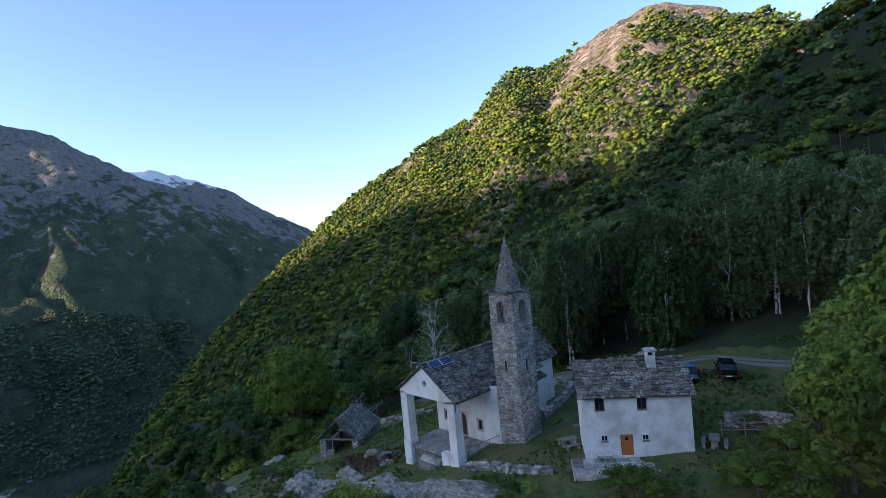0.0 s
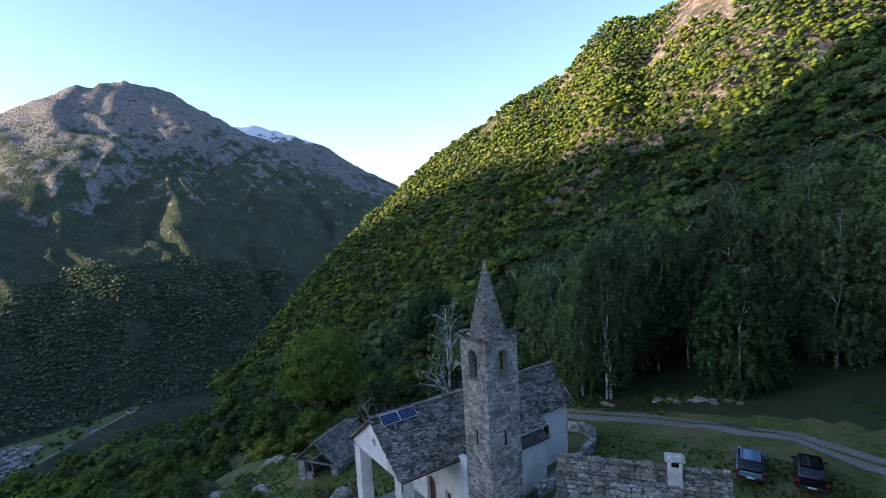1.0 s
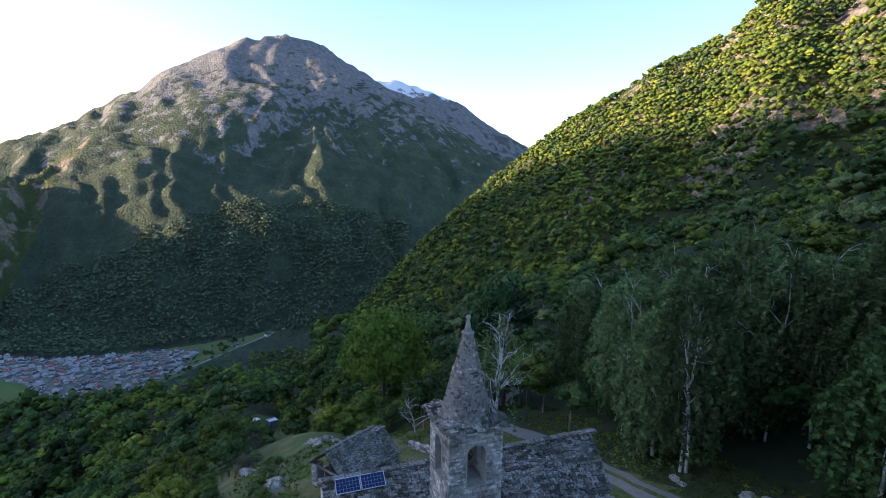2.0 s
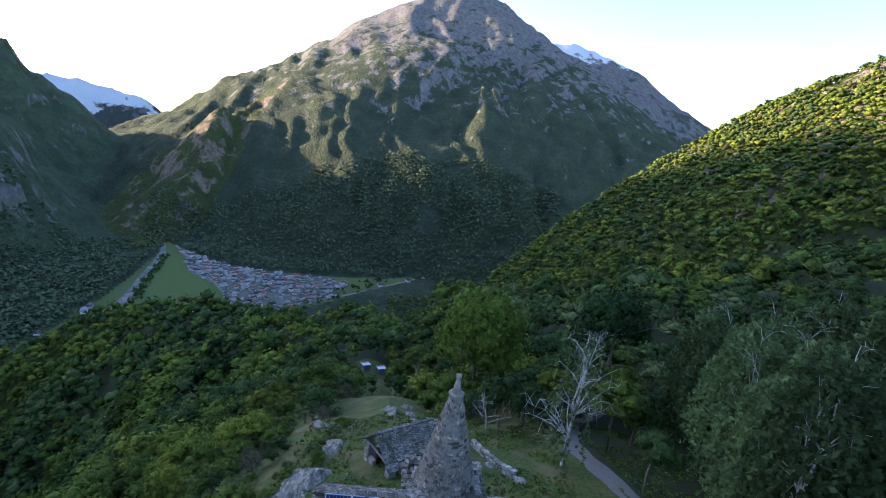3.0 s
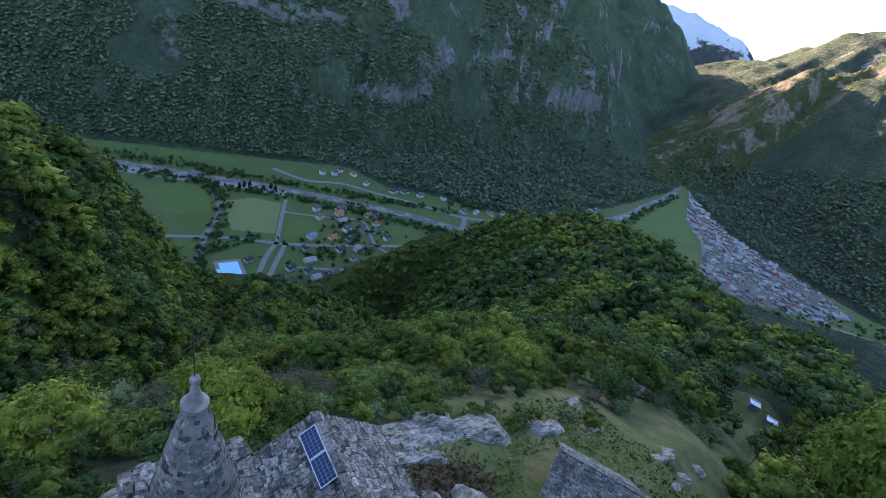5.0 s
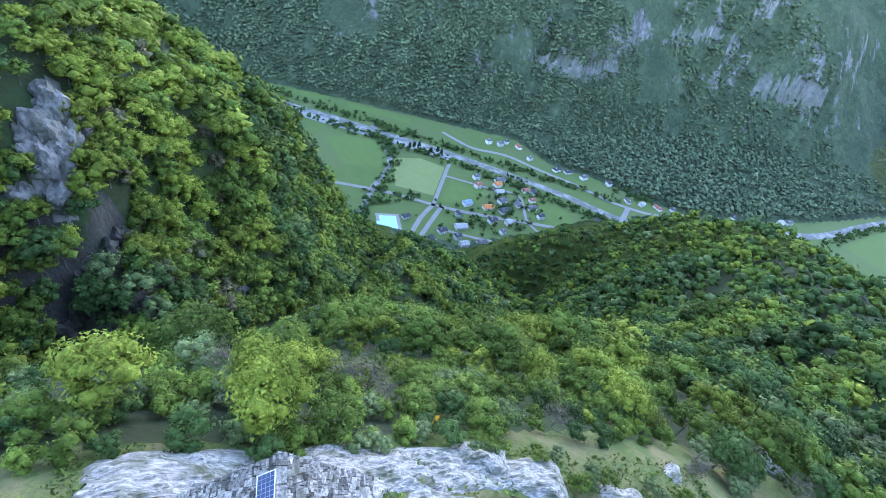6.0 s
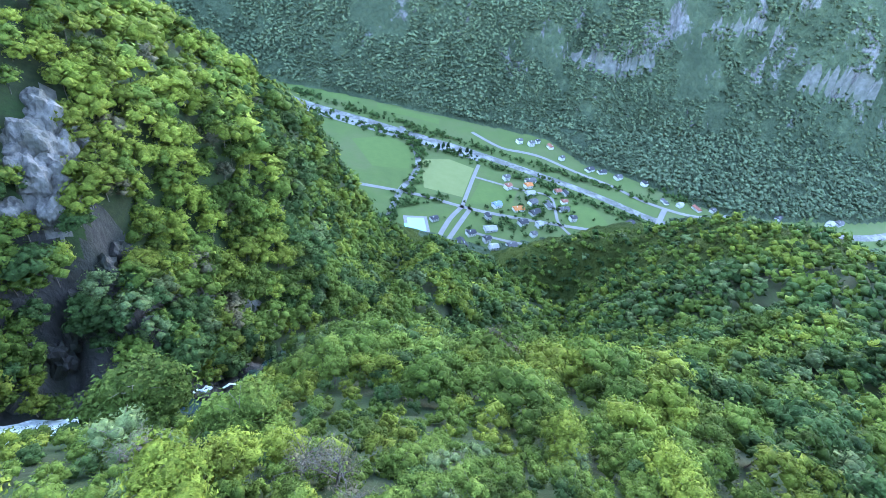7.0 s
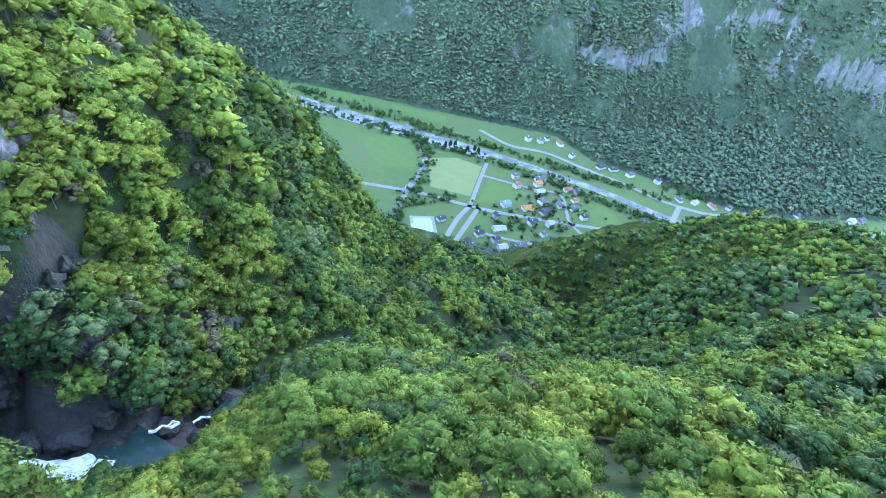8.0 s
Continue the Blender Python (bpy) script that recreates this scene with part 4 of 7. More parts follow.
        deck = prism([(rx, rz - 0.2), (rx + s * half2, ez - 0.2), (rx + s * half2, ez - 0.12), (rx, rz - 0.1)], 9.4, 14.65)
        part("choir_roof_deck", deck, M_WOOD_DARK, c)
        st = (rx + s * half2, 9.3, ez - 0.1) if s > 0 else (rx + s * half2, 14.7, ez - 0.1)
        fr = slab_roof(st, (0, s, 0), (-s * half2, 0, rz - ez + 0.05), 5.4, math.hypot(half2, 3) + 0.05, 0.42, 0.18, 0.085, 70 + s)
        frames += fr
        single += [False] * len(fr)
    rg = random.Random(8)
    y = -5.3
    while y < 14.6:
        w = 0.5 + 0.5 * rg.random()
        frames.append(frame4([(0.55, 0, 0), (0.02, w, 0), (0, 0, 0.1 + 0.05 * rg.random())], (rx + 0.05 * (rg.random() - 0.5), y + w / 2, rz + 0.09)))
        single.append(True)
        y += w
    pieces("roof_slab", frames, M_SLATE, c, single, "slab_roofing")
    part("gutter", beam((xr + 0.72, -5.1, 4.72), (xr + 0.72, 0.0, 4.72), 0.1), M_IRON, c)
    part("downpipe", beam((xr + 0.5, -5.06, 4.7), (xr + 0.5, -5.06, 3.9), 0.07), M_IRON, c)
    part("handrail", beam((-4.3, -3.6, -0.2), (-3.2, 0.0, 0.1), 0.04), M_IRON, c)
    for k in range(4):
        f = k / 3
        part("rail_post", beam((-4.3 + 1.1 * f, -3.6 + 3.6 * f, -1.4), (-4.3 + 1.1 * f, -3.6 + 3.6 * f, -0.2 + 0.3 * f), 0.035), M_IRON, c)
    # solar panels lie on the slope just under the ridge
    th = math.atan2(3.15, 4.45)
    for y0 in (-4.55, -2.95):
        p = thing("solar_panel", "dark blue solar panel with pale frame on the chapel roof", "solar panel",
                  Matrix.Translation((rx + 0.22, y0, rz + 0.16)) @ pose(0, 0, 0, 0, math.degrees(th), 0), "solar panels on the roof")
        part("panel_frame", opened_wall(0, 0.95, 0, 1.55, -0.02, 0.02, [(0.03, 0.92, 0.03, 1.52, False)]), M_ALU, p).matrix_basis = pose(0, 0, 0, -90)
        part("panel_glass", box(0.03, 0.92, 0.03, 1.52, -0.012, 0.01), M_SOLAR, p)
        for i in range(4):
            for j in range(7):
                part("solar_cell", box(0.06 + 0.215 * i, 0.25 + 0.215 * i, 0.06 + 0.208 * j, 0.245 + 0.208 * j, 0.01, 0.014), M_CELL, p)


M_ALU = plain("pale_aluminium", (0.6, 0.62, 0.64), 0.4, 0.6)
M_SOLAR = plain("panel_backing", (0.16, 0.2, 0.3), 0.25)
M_CELL = plain("blue_silicon", (0.012, 0.022, 0.07), 0.15)
build_chapel()


# ---- house ----
def build_house():
    h = thing("stone_house", "white plastered two-storey house with stone-slab roof", "house", pose(7.2, -0.7, 0.72, 0, 0, 36.3))
    L, D, ez, rz = 8.94, 5.0, 5.45, 7.55
    up = [(1.5, 0.8, 3.95, 5.05), (5.0, 0.8, 3.95, 5.05)]
    low = [(1.7, 0.55, 1.25, 1.78), (5.1, 0.55, 1.25, 1.78)]
    holes = [(x - w / 2, x + w / 2, a, b, False) for x, w, a, b in up + low] + [(3.0, 4.05, 0.0, 1.85, False)]
    part("front_wall", opened_wall(0, L, -1.2, ez, 0, 0.45, holes), M_HOUSE, h, "stained white plaster wall")
    part("back_wall", box(0, L, D - 0.45, D, -1.2, ez), M_HOUSE, h)
    for x in (0, L - 0.45):
        part("gable_wall", prism([(x, -1.2), (x + 0.45, -1.2), (x + 0.45, ez), (x, ez)], 0.45, D - 0.45), M_HOUSE, h)
        g = bmesh.new()
        for y0, y1, z0, z1 in ((0, 0, 0, 0),):
            a = [g.verts.new(p) for p in ((x, 0.02, ez), (x, D - 0.02, ez), (x, D / 2, rz - 0.12))]
            b = [g.verts.new(p) for p in ((x + 0.45, 0.02, ez), (x + 0.45, D - 0.02, ez), (x + 0.45, D / 2, rz - 0.12))]
            g.faces.new(a)
            g.faces.new(b[::-1])
            for i in range(3):
                j = (i + 1) % 3
                g.faces.new((a[j], a[i], b[i], b[j]))
        bmesh.ops.recalc_face_normals(g, faces=g.faces)
        part("gable_top", g, M_HOUSE, h)
    part("ceiling_boards", box(0.4, L - 0.4, 0.4, D - 0.4, ez - 0.1, ez), M_WOOD_DARK, h)
    for x, w, a, b in up:
        window_unit("window", w - 0.02, b - a - 0.02, h, pose(x, 0.2, a + 0.01), M_WOOD_DARK)
        part("window_sill", box(x - w / 2 - 0.06, x + w / 2 + 0.06, -0.05, 0.15, a - 0.07, a, 0.01), M_SURROUND, h)
    for x, w, a, b in low:
        window_unit("window", w - 0.02, b - a - 0.02, h, pose(x, 0.2, a + 0.01), M_HOUSE)
        part("window_sill", box(x - w / 2 - 0.06, x + w / 2 + 0.06, -0.05, 0.15, a - 0.06, a, 0.01), M_FINIAL, h)
    d = part("door", box(-0.5, 0.5, 0.0, 0.06, 0.0, 1.83), M_DOOR, h, "orange-brown plank door with a small square window")
    d.matrix_basis = pose(3.525, 0.14, 0)
    for k in range(6):
        part("door_board", box(-0.5 + k / 6, -0.5 + (k + 1) / 6 - 0.012, -0.02, 0.0, 0.02, 1.81, 0.004), M_DOOR, d)
    part("door_pane", box(-0.13, 0.13, -0.035, -0.02, 1.3, 1.6), M_GLASS, d)
    part("door_handle", beam((-0.4, -0.05, 0.95), (-0.28, -0.05, 0.95), 0.03), M_IRON, d)
    frames, single = [], []
    for s in (-1, 1):
        half = D / 2 + 0.32
        rise = (rz - ez) * half / (D / 2)
        low_z = rz - rise
        g = bmesh.new()
        y0 = D / 2 + s * half
        a = [g.verts.new((x, y, z)) for x in (-0.25, L + 0.25) for y, z in ((D / 2, rz - 0.1), (y0, low_z - 0.1), (y0, low_z - 0.02), (D / 2, rz - 0.02))]
        g.faces.new(a[:4])
        g.faces.new(a[:3:-1])
        for i in range(4):
            j = (i + 1) % 4
            g.faces.new((a[j], a[i], a[4 + i], a[4 + j]))
        bmesh.ops.recalc_face_normals(g, faces=g.faces)
        part("roof_deck", g, M_WOOD_DARK, h)
        st = (-0.3, y0, low_z) if s < 0 else (L + 0.3, y0, low_z)
        fr = slab_roof(st, (-s, 0, 0), (0, -s * half, rise), L + 0.6, math.hypot(half, rise), 0.5, 0.25, 0.13, 90 + s)
        frames += fr
        single += [s < 0] * len(fr)
    rg = random.Random(3)
    x = -0.3
    while x < L + 0.2:
        w = 0.5 + 0.4 * rg.random()
        frames.append(frame4([(w, 0, 0), (0, 0.55, 0), (0, 0, 0.12)], (x + w / 2, D / 2, rz + 0.1)))
        single.append(True)
        x += w
    pieces("roof_slab", frames, M_SLATE_PALE, h, single, "slab_roofing")
    ch = part("chimney", box(-0.38, 0.38, -0.32, 0.32, 6.6, 8.1, 0.02), M_HOUSE, h, "squat plastered chimney with stone cap")
    ch.matrix_basis = pose(6.35, 1.95, 0)
    for x0, x1, y0, y1 in ((-0.38, -0.2, -0.32, 0.32), (0.2, 0.38, -0.32, 0.32)):
        part("chimney_pier", box(x0, x1, y0, y1, 8.1, 8.5, 0.01), M_HOUSE, ch)
    # Black block for the shade down the chimney.
    part("flue", box(-0.2, 0.2, -0.2, 0.2, 8.05, 8.25), M_OPENING_SHADE, ch)
    part("chimney_cap", box(-0.55, 0.55, -0.48, 0.48, 8.5, 8.62, 0.02), M_STONE, ch)
    part("cap_stone", box(-0.42, 0.45, -0.36, 0.34, 8.62, 8.72, 0.02), M_STONE, ch)


M_SLATE_PALE = surface("pale_gneiss_slab", (0.072, 0.067, 0.058), (0.38, 0.355, 0.305), 6.0, 0.9, c=(0.13, 0.125, 0.09), scale2=0.7, bump=1.0, vary=0.5, spread=0.36, spec=0.12)
build_house()


# ---- barn ----
def build_barn():
    b = thing("open_barn", "small open-fronted stone barn with slab roof", "barn", pose(-30.9, -2.4, -8.0, 0, 0, 32))
    rz, ez, half, L = 4.9, 2.3, 3.2, 6.6
    for x in (-2.9, 2.0):
        part("pier", box(x, x + 0.92, 0.1, 0.95, -1.4, 2.3, 0.03), M_MORTAR, b, "lime-washed stone pier")
    part("side_wall", box(-2.85, -2.35, 0.75, L, -0.8, 1.2, 0.03), M_MORTAR, b)
    part("side_wall", box(2.35, 2.85, 1.6, L + 1.8, -0.8, 2.2, 0.03), M_MORTAR, b)
    part("back_wall", prism([(-2.85, -0.8), (2.85, -0.8), (2.85, 2.3), (0, 4.5), (-2.85, 2.3)], L - 0.5, L), M_MORTAR, b)
    part("front_parapet", box(-1.98, -0.9, 0.15, 0.6, -0.8, 0.75, 0.04), M_MORTAR, b)
    part("front_parapet", box(0.9, 2.0, 0.15, 0.6, -0.8, 0.6, 0.04), M_MORTAR, b)
    part("tie_beam", beam((-3.0, 0.35, 2.2), (3.0, 0.35, 2.2), 0.22), M_WOOD_GREY, b)
    part("king_post", beam((0, 0.35, 2.2), (0, 0.35, 4.5), 0.16), M_WOOD_DARK, b)
    for s in (-1, 1):
        part("rafter", beam((s * 3.2, 0.3, 2.15), (0, 0.3, 4.6), 0.16), M_WOOD_DARK, b)
        part("rafter", beam((s * 3.2, 2.8, 2.15), (0, 2.8, 4.6), 0.16), M_WOOD_DARK, b)
    part("post", beam((-1.2, 0.6, -0.6), (-1.2, 0.6, 2.2), 0.16), M_WOOD_GREY, b)
    fr, single, st = [], [], []
    for f in stone_face((2.87, 1.6, 0), (0, 1, 0), L + 0.2, -0.6, 2.2, (1, 0, 0), (0.5, 0.22), (), 31):
        st.append(f)
    for f in stone_face((-2.9, 0.08, 0), (1, 0, 0), 0.92, -1.2, 2.3, (0, -1, 0), (0.4, 0.22), (), 32):
        st.append(f)
    for f in stone_face((2.0, 0.08, 0), (1, 0, 0), 0.92, -1.2, 2.3, (0, -1, 0), (0.4, 0.22), (), 33):
        st.append(f)
    pieces("stone", st, M_STONE, b, [True] * len(st), "stonework")
    for s in (-1, 1):
        run = math.hypot(half, rz - ez)
        part("roof_deck", prism([(0, rz - 0.1), (s * half, ez - 0.12), (s * half, ez - 0.04), (0, rz - 0.02)], -0.25, L + 0.1), M_WOOD_DARK, b)
        sp = (s * half, -0.3, ez) if s > 0 else (s * half, L + 0.1, ez)
        f2 = slab_roof(sp, (0, s, 0), (-s * half, 0, rz - ez), L + 0.4, run, 0.45, 0.17, 0.08, 100 + s)
        fr += f2
        single += [s > 0 and f[2, 3] > 3.4 for f in f2]
        part("lower_roof_deck", prism([(0, rz - 0.9), (s * 2.9, ez - 0.4), (s * 2.9, ez - 0.32), (0, rz - 0.82)], L + 0.1, L + 2.0), M_WOOD_DARK, b)
        sp = (s * 2.9, L + 0.1, ez - 0.3) if s > 0 else (s * 2.9, L + 2.0, ez - 0.3)
        f2 = slab_roof(sp, (0, s, 0), (-s * 2.9, 0, rz - ez - 0.5), 1.9, math.hypot(2.9, 2.7), 0.45, 0.17, 0.08, 110 + s)
        fr += f2
        single += [False] * len(f2)
    y = -0.3
    rg = random.Random(9)
    while y < L:
        w = 0.4 + 0.3 * rg.random()
        fr.append(frame4([(0.5, 0, 0), (0, w, 0), (0, 0, 0.1)], (0, y + w / 2, rz + 0.08)))
        single.append(True)
        y += w
    pieces("roof_slab", fr, M_SLATE_PALE, b, single, "slab_roofing")


build_barn()

# ---- track, rocks and dry walls on the terrace ----
def ribbon(name, pts, width, material, label, lift=0.04, z=None, wander=0.0, kind="structure", step=1.5):
    """A strip laid on the ground along a line of plan points."""
    P = [Vector((p[0], p[1], 0)) for p in pts]
    line = []
    for i in range(len(P) - 1):
        a, b, c, d = P[max(i - 1, 0)], P[i], P[i + 1], P[min(i + 2, len(P) - 1)]
        n = max(2, int((c - b).length / step))
        for k in range(n):
            t = k / n
            line.append(0.5 * ((2 * b) + (c - a) * t + (2 * a - 5 * b + 4 * c - d) * t * t + (3 * b - a - 3 * c + d) * t * t * t))
    line.append(P[-1])
    L = np.array([(p.x, p.y) for p in line])
    T = np.gradient(L, axis=0)
    T /= np.linalg.norm(T, axis=1)[:, None] + 1e-9
    N = np.stack([-T[:, 1], T[:, 0]], 1)
    rows = []
    for s in (-1, -0.5, 0, 0.5, 1):
        w = width / 2 * (1 + wander * fbm(L[:, 0] / 6 + 9 * s, L[:, 1] / 6, 3, 15))
        q = L + N * (s * w)[:, None]
        zz = ground_z(q[:, 0], q[:, 1]) + lift if z is None else np.full(len(q), z)
        rows.append(np.column_stack([q, zz - (0.03 if abs(s) == 1 and z is None else 0)]))
    V = np.stack(rows, 1)
    n, k = V.shape[:2]
    i, j = np.meshgrid(np.arange(n - 1), np.arange(k - 1), indexing="ij")
    f = np.stack([i * k + j, i * k + j + 1, (i + 1) * k + j + 1, (i + 1) * k + j], -1).reshape(-1, 4)[:, ::-1]
    return tagged(mesh_object(name, V.reshape(-1, 3), f, [material], smooth=True), label, name.replace("_", " "), kind=kind)


ribbon("road", [(36, 24), (24, 23.2), (16.4, 23.0), (6.7, 24.0), (-4, 24.6), (-15, 23.6), (-28, 24), (-42, 23), (-56, 30), (-72, 44)], 2.2, M_ROAD, "narrow pale gravel track past the chapel", 0.07, wander=0.8)
ribbon("grass_strip", [(36, 24), (24, 23.2), (16.4, 23.0), (6.7, 24.0), (-4, 24.6), (-15, 23.6), (-28, 24)], 0.45, M_GRASS, "thin grass strip between the wheel ruts", 0.1, wander=1.6)


def boulder(name, x, y, size, seed, label, material=None, z=None, group="", subdiv=3, jag=0.35, flat=0.0):
    """A rough rock: a ball pushed about by noise, cut flatter where it was split."""
    bm = bmesh.new()
    bmesh.ops.create_icosphere(bm, subdivisions=subdiv, radius=1)
    off = Vector((seed * 3.1, seed * 1.7, seed * 0.9))
    for v in bm.verts:
        n = v.co.normalized()
        r = 1 + jag * noise.noise(n * 1.3 + off) + 0.5 * jag * noise.noise(n * 3.1 + off) + 0.25 * jag * noise.noise(n * 7 + off)
        v.co = n * r
        if flat:
            v.co.z = min(v.co.z, flat + 0.12 * noise.noise(n * 4 + off))
        v.co = Vector((v.co.x * size[0], v.co.y * size[1], v.co.z * size[2]))
    me = bpy.data.meshes.new(name)
    bm.to_mesh(me)
    bm.free()
    me.materials.append(material or M_ROCK)
    ob = new(name, me)
    ob.matrix_basis = pose(x, y, zat2(x, y) if z is None else z, 0, 0, seed * 47 % 360)
    return tagged(ob, label, "rock", group)


def zat2(x, y):
    return float(ground_z(np.array([float(x)]), np.array([float(y)]))[0])


M_ROCK = surface("lichened_gneiss", (0.095, 0.088, 0.075), (0.48, 0.45, 0.395), 2.2, 0.92, c=(0.09, 0.095, 0.055), scale2=0.6, bump=1.0, bump_scale=3.0, stretch=(0.6, 1.6, 4), spread=0.36)

def ledge(pts, width, height, seed):
    """A long outcrop of layered rock: it rises unevenly out of the turf along a plan line and breaks off downhill."""
    P = np.array(pts, float)
    seg = np.concatenate([[0], np.cumsum(np.hypot(*np.diff(P, axis=0).T))])
    n, k = int(seg[-1] / 0.28), int(width / 0.2)
    s = np.linspace(0, seg[-1], n)
    cx, cy = np.interp(s, seg, P[:, 0]), np.interp(s, seg, P[:, 1])
    tx, ty = np.gradient(cx), np.gradient(cy)
    ln = np.hypot(tx, ty)
    S, W = np.meshgrid(s, np.linspace(-1, 1, k), indexing="ij")
    wide = width / 2 * (0.85 + 0.5 * fbm(S / 4, 0 * S + seed, 3, seed))
    X = cx[:, None] - (ty / ln)[:, None] * W * wide
    Y = cy[:, None] + (tx / ln)[:, None] * W * wide
    lump = 0.72 + 0.7 * fbm(X / 3.2, Y / 1.8, 4, seed + 1) + 0.5 * np.abs(fbm(X / 1.1, Y / 0.5, 3, seed + 5))
    edge = np.clip((1 - np.abs(W)) / 0.4, 0, 1) ** 0.6 * np.clip(np.minimum(S, seg[-1] - S) / 1.6, 0, 1) ** 0.6
    rise = height * lump * edge
    step = np.floor(rise / 0.24) * 0.24
    rise = np.where(rise - step > 0.06, step + 0.2, step + (rise - step) * 2.4) * 0.75 + rise * 0.25
    Z = ground_z(X, Y) - 0.25 + rise + 0.25 * edge * 0 + 0.05 * fbm(X / 0.4, Y / 0.25, 2, seed + 9)
    i, j = np.meshgrid(np.arange(n - 1), np.arange(k - 1), indexing="ij")
    f = np.stack([i * k + j, (i + 1) * k + j, (i + 1) * k + j + 1, i * k + j + 1], -1).reshape(-1, 4)
    ob = mesh_object("rock_ledge", np.stack([X, Y, Z], -1).reshape(-1, 3), f, [M_ROCK])
    return tagged(ob, "long grey layered rock ledge breaking through the turf", "rock", "rock ledges")


for k, (pts, w, h) in enumerate((([(3, -9.2), (-4, -9.8), (-10, -10.2), (-16, -10.8), (-22, -10.8), (-27, -10.2), (-32, -9.2)], 6.4, 0.8), ([(-17, -8.8), (-20.5, -7.6), (-23, -7.2)], 2.6, 0.9), ([(-35, -8.6), (-38, -8.0), (-40.5, -8.2)], 2.4, 0.8), ([(-22, -12.6), (-25, -12.2), (-27, -11.4)], 4.0, 1.3),
                                 ([(-51, -1.5), (-54.5, -1.0), (-58, -2.8)], 2.4, 0.7), ([(-36, -0.5), (-39.5, 0.8)], 1.8, 0.5), ([(-49, 2.6), (-52.5, 1.6)], 1.6, 0.5), ([(-44, -6.5), (-47.5, -7.5)], 2.0, 0.6))):
    ledge(pts, w, h, 11 * k + 3)
for k, (x, y, s) in enumerate(((-6.3, 29.7, 0.5), (-4.2, 30.1, 0.42), (-2.3, 31.4, 0.62), (-1.0, 31.2, 0.4), (-3.2, 31.0, 0.3), (-0.2, 30.4, 0.35), (0.8, 31.6, 0.5), (-5.3, 30.6, 0.3), (2.2, 30.8, 0.3), (-12, 27.5, 0.45), (-10.8, 27.2, 0.35), (-47, -11, 1.0), (-60.5, 1.0, 0.8), (-54, 1.5, 0.7), (-64, 5.5, 0.7), (-61, 6, 0.5),
                                (-18.5, -3.6, 0.9), (-21.5, -3.0, 1.2), (-16, -5.0, 0.7), (-14.6, 3.6, 0.8), (-16.5, 8.5, 0.7), (4.6, 3.8, 0.35), (2.6, 5.4, 0.3), (18.5, -1.6, 0.3), (16.8, -2.6, 0.25), (-30.6, 12.6, 0.8), (-29.3, 13.4, 0.6), (-33, 11.2, 0.7))):
    boulder("boulder", x, y, (s * 1.45, s * 1.1, s * 0.5), 40 + k, "grey lichened boulder lying in the grass", group="boulders", subdiv=3)


def dry_wall(pts, height, width, label, seed):
    """A dry-stone wall of stacked blocks along a plan line."""
    w = thing("dry_stone_wall", label, "wall", None, "dry stone walls")
    rg = np.random.default_rng(seed)
    fr = []
    for (ax, ay), (bx, by) in zip(pts, pts[1:]):
        L = math.hypot(bx - ax, by - ay)
        u = np.array(((bx - ax) / L, (by - ay) / L, 0))
        o = np.array((-u[1], u[0], 0))
        h = -0.2
        while h < height:
            ch = 0.16 + 0.14 * rg.random()
            s = -0.1
            while s < L:
                ln = 0.3 + 0.45 * rg.random()
                p = np.array((ax, ay, 0)) + u * (s + ln / 2)
                g = zat2(p[0], p[1])
                if h < height * (0.8 + 0.35 * rg.random()):
                    for side in ((-1, 1) if h < height - 0.25 else (0,)):
                        d = width * (0.55 if side else 1.05)
                        a = 0.25 * (rg.random() - 0.5)
                        uu, oo = u * math.cos(a) + o * math.sin(a), o * math.cos(a) - u * math.sin(a)
                        fr.append(frame4([uu * ln * 0.97, oo * d, np.array((0, 0.0, ch))], p + o * side * width * 0.26 + np.array((0, 0, g + h + ch / 2)) + 0.03 * rg.normal(size=3)))
                s += ln
            h += ch
    single = [k % 3 == 0 for k in range(len(fr))]
    if len(fr) <= 300:
        single = [True] * len(fr)
    pieces("stone", fr, M_STONE, w, single, "stacked_stones")


dry_wall([(-2.1, 6.2), (-2.9, 9.5), (-3.4, 12.5), (-4.6, 16.2), (-6.6, 18.8), (-9.0, 19.6), (-12, 19.4)], 0.95, 0.6, "curved dry-stone wall beside the chapel choir", 1)
dry_wall([(-3.2, -5.4), (1.6, -4.9), (5.4, -3.7)], 0.5, 0.5, "low dry-stone wall edging the chapel lawn", 2)
dry_wall([(15.4, 9.2), (18.5, 10.0), (22, 10.2)], 1.2, 0.6, "dry-stone terrace wall below the parked cars", 3)
dry_wall([(-39.5, 9.6), (-36, 10.4), (-33, 11.4), (-30.6, 13)], 0.7, 0.6, "tumbled dry-stone wall beside the barn", 4)
dry_wall([(-13, 5.5), (-16, 8.5), (-20, 9.5)], 0.7, 0.5, "tumbled dry-stone wall on the meadow", 6)


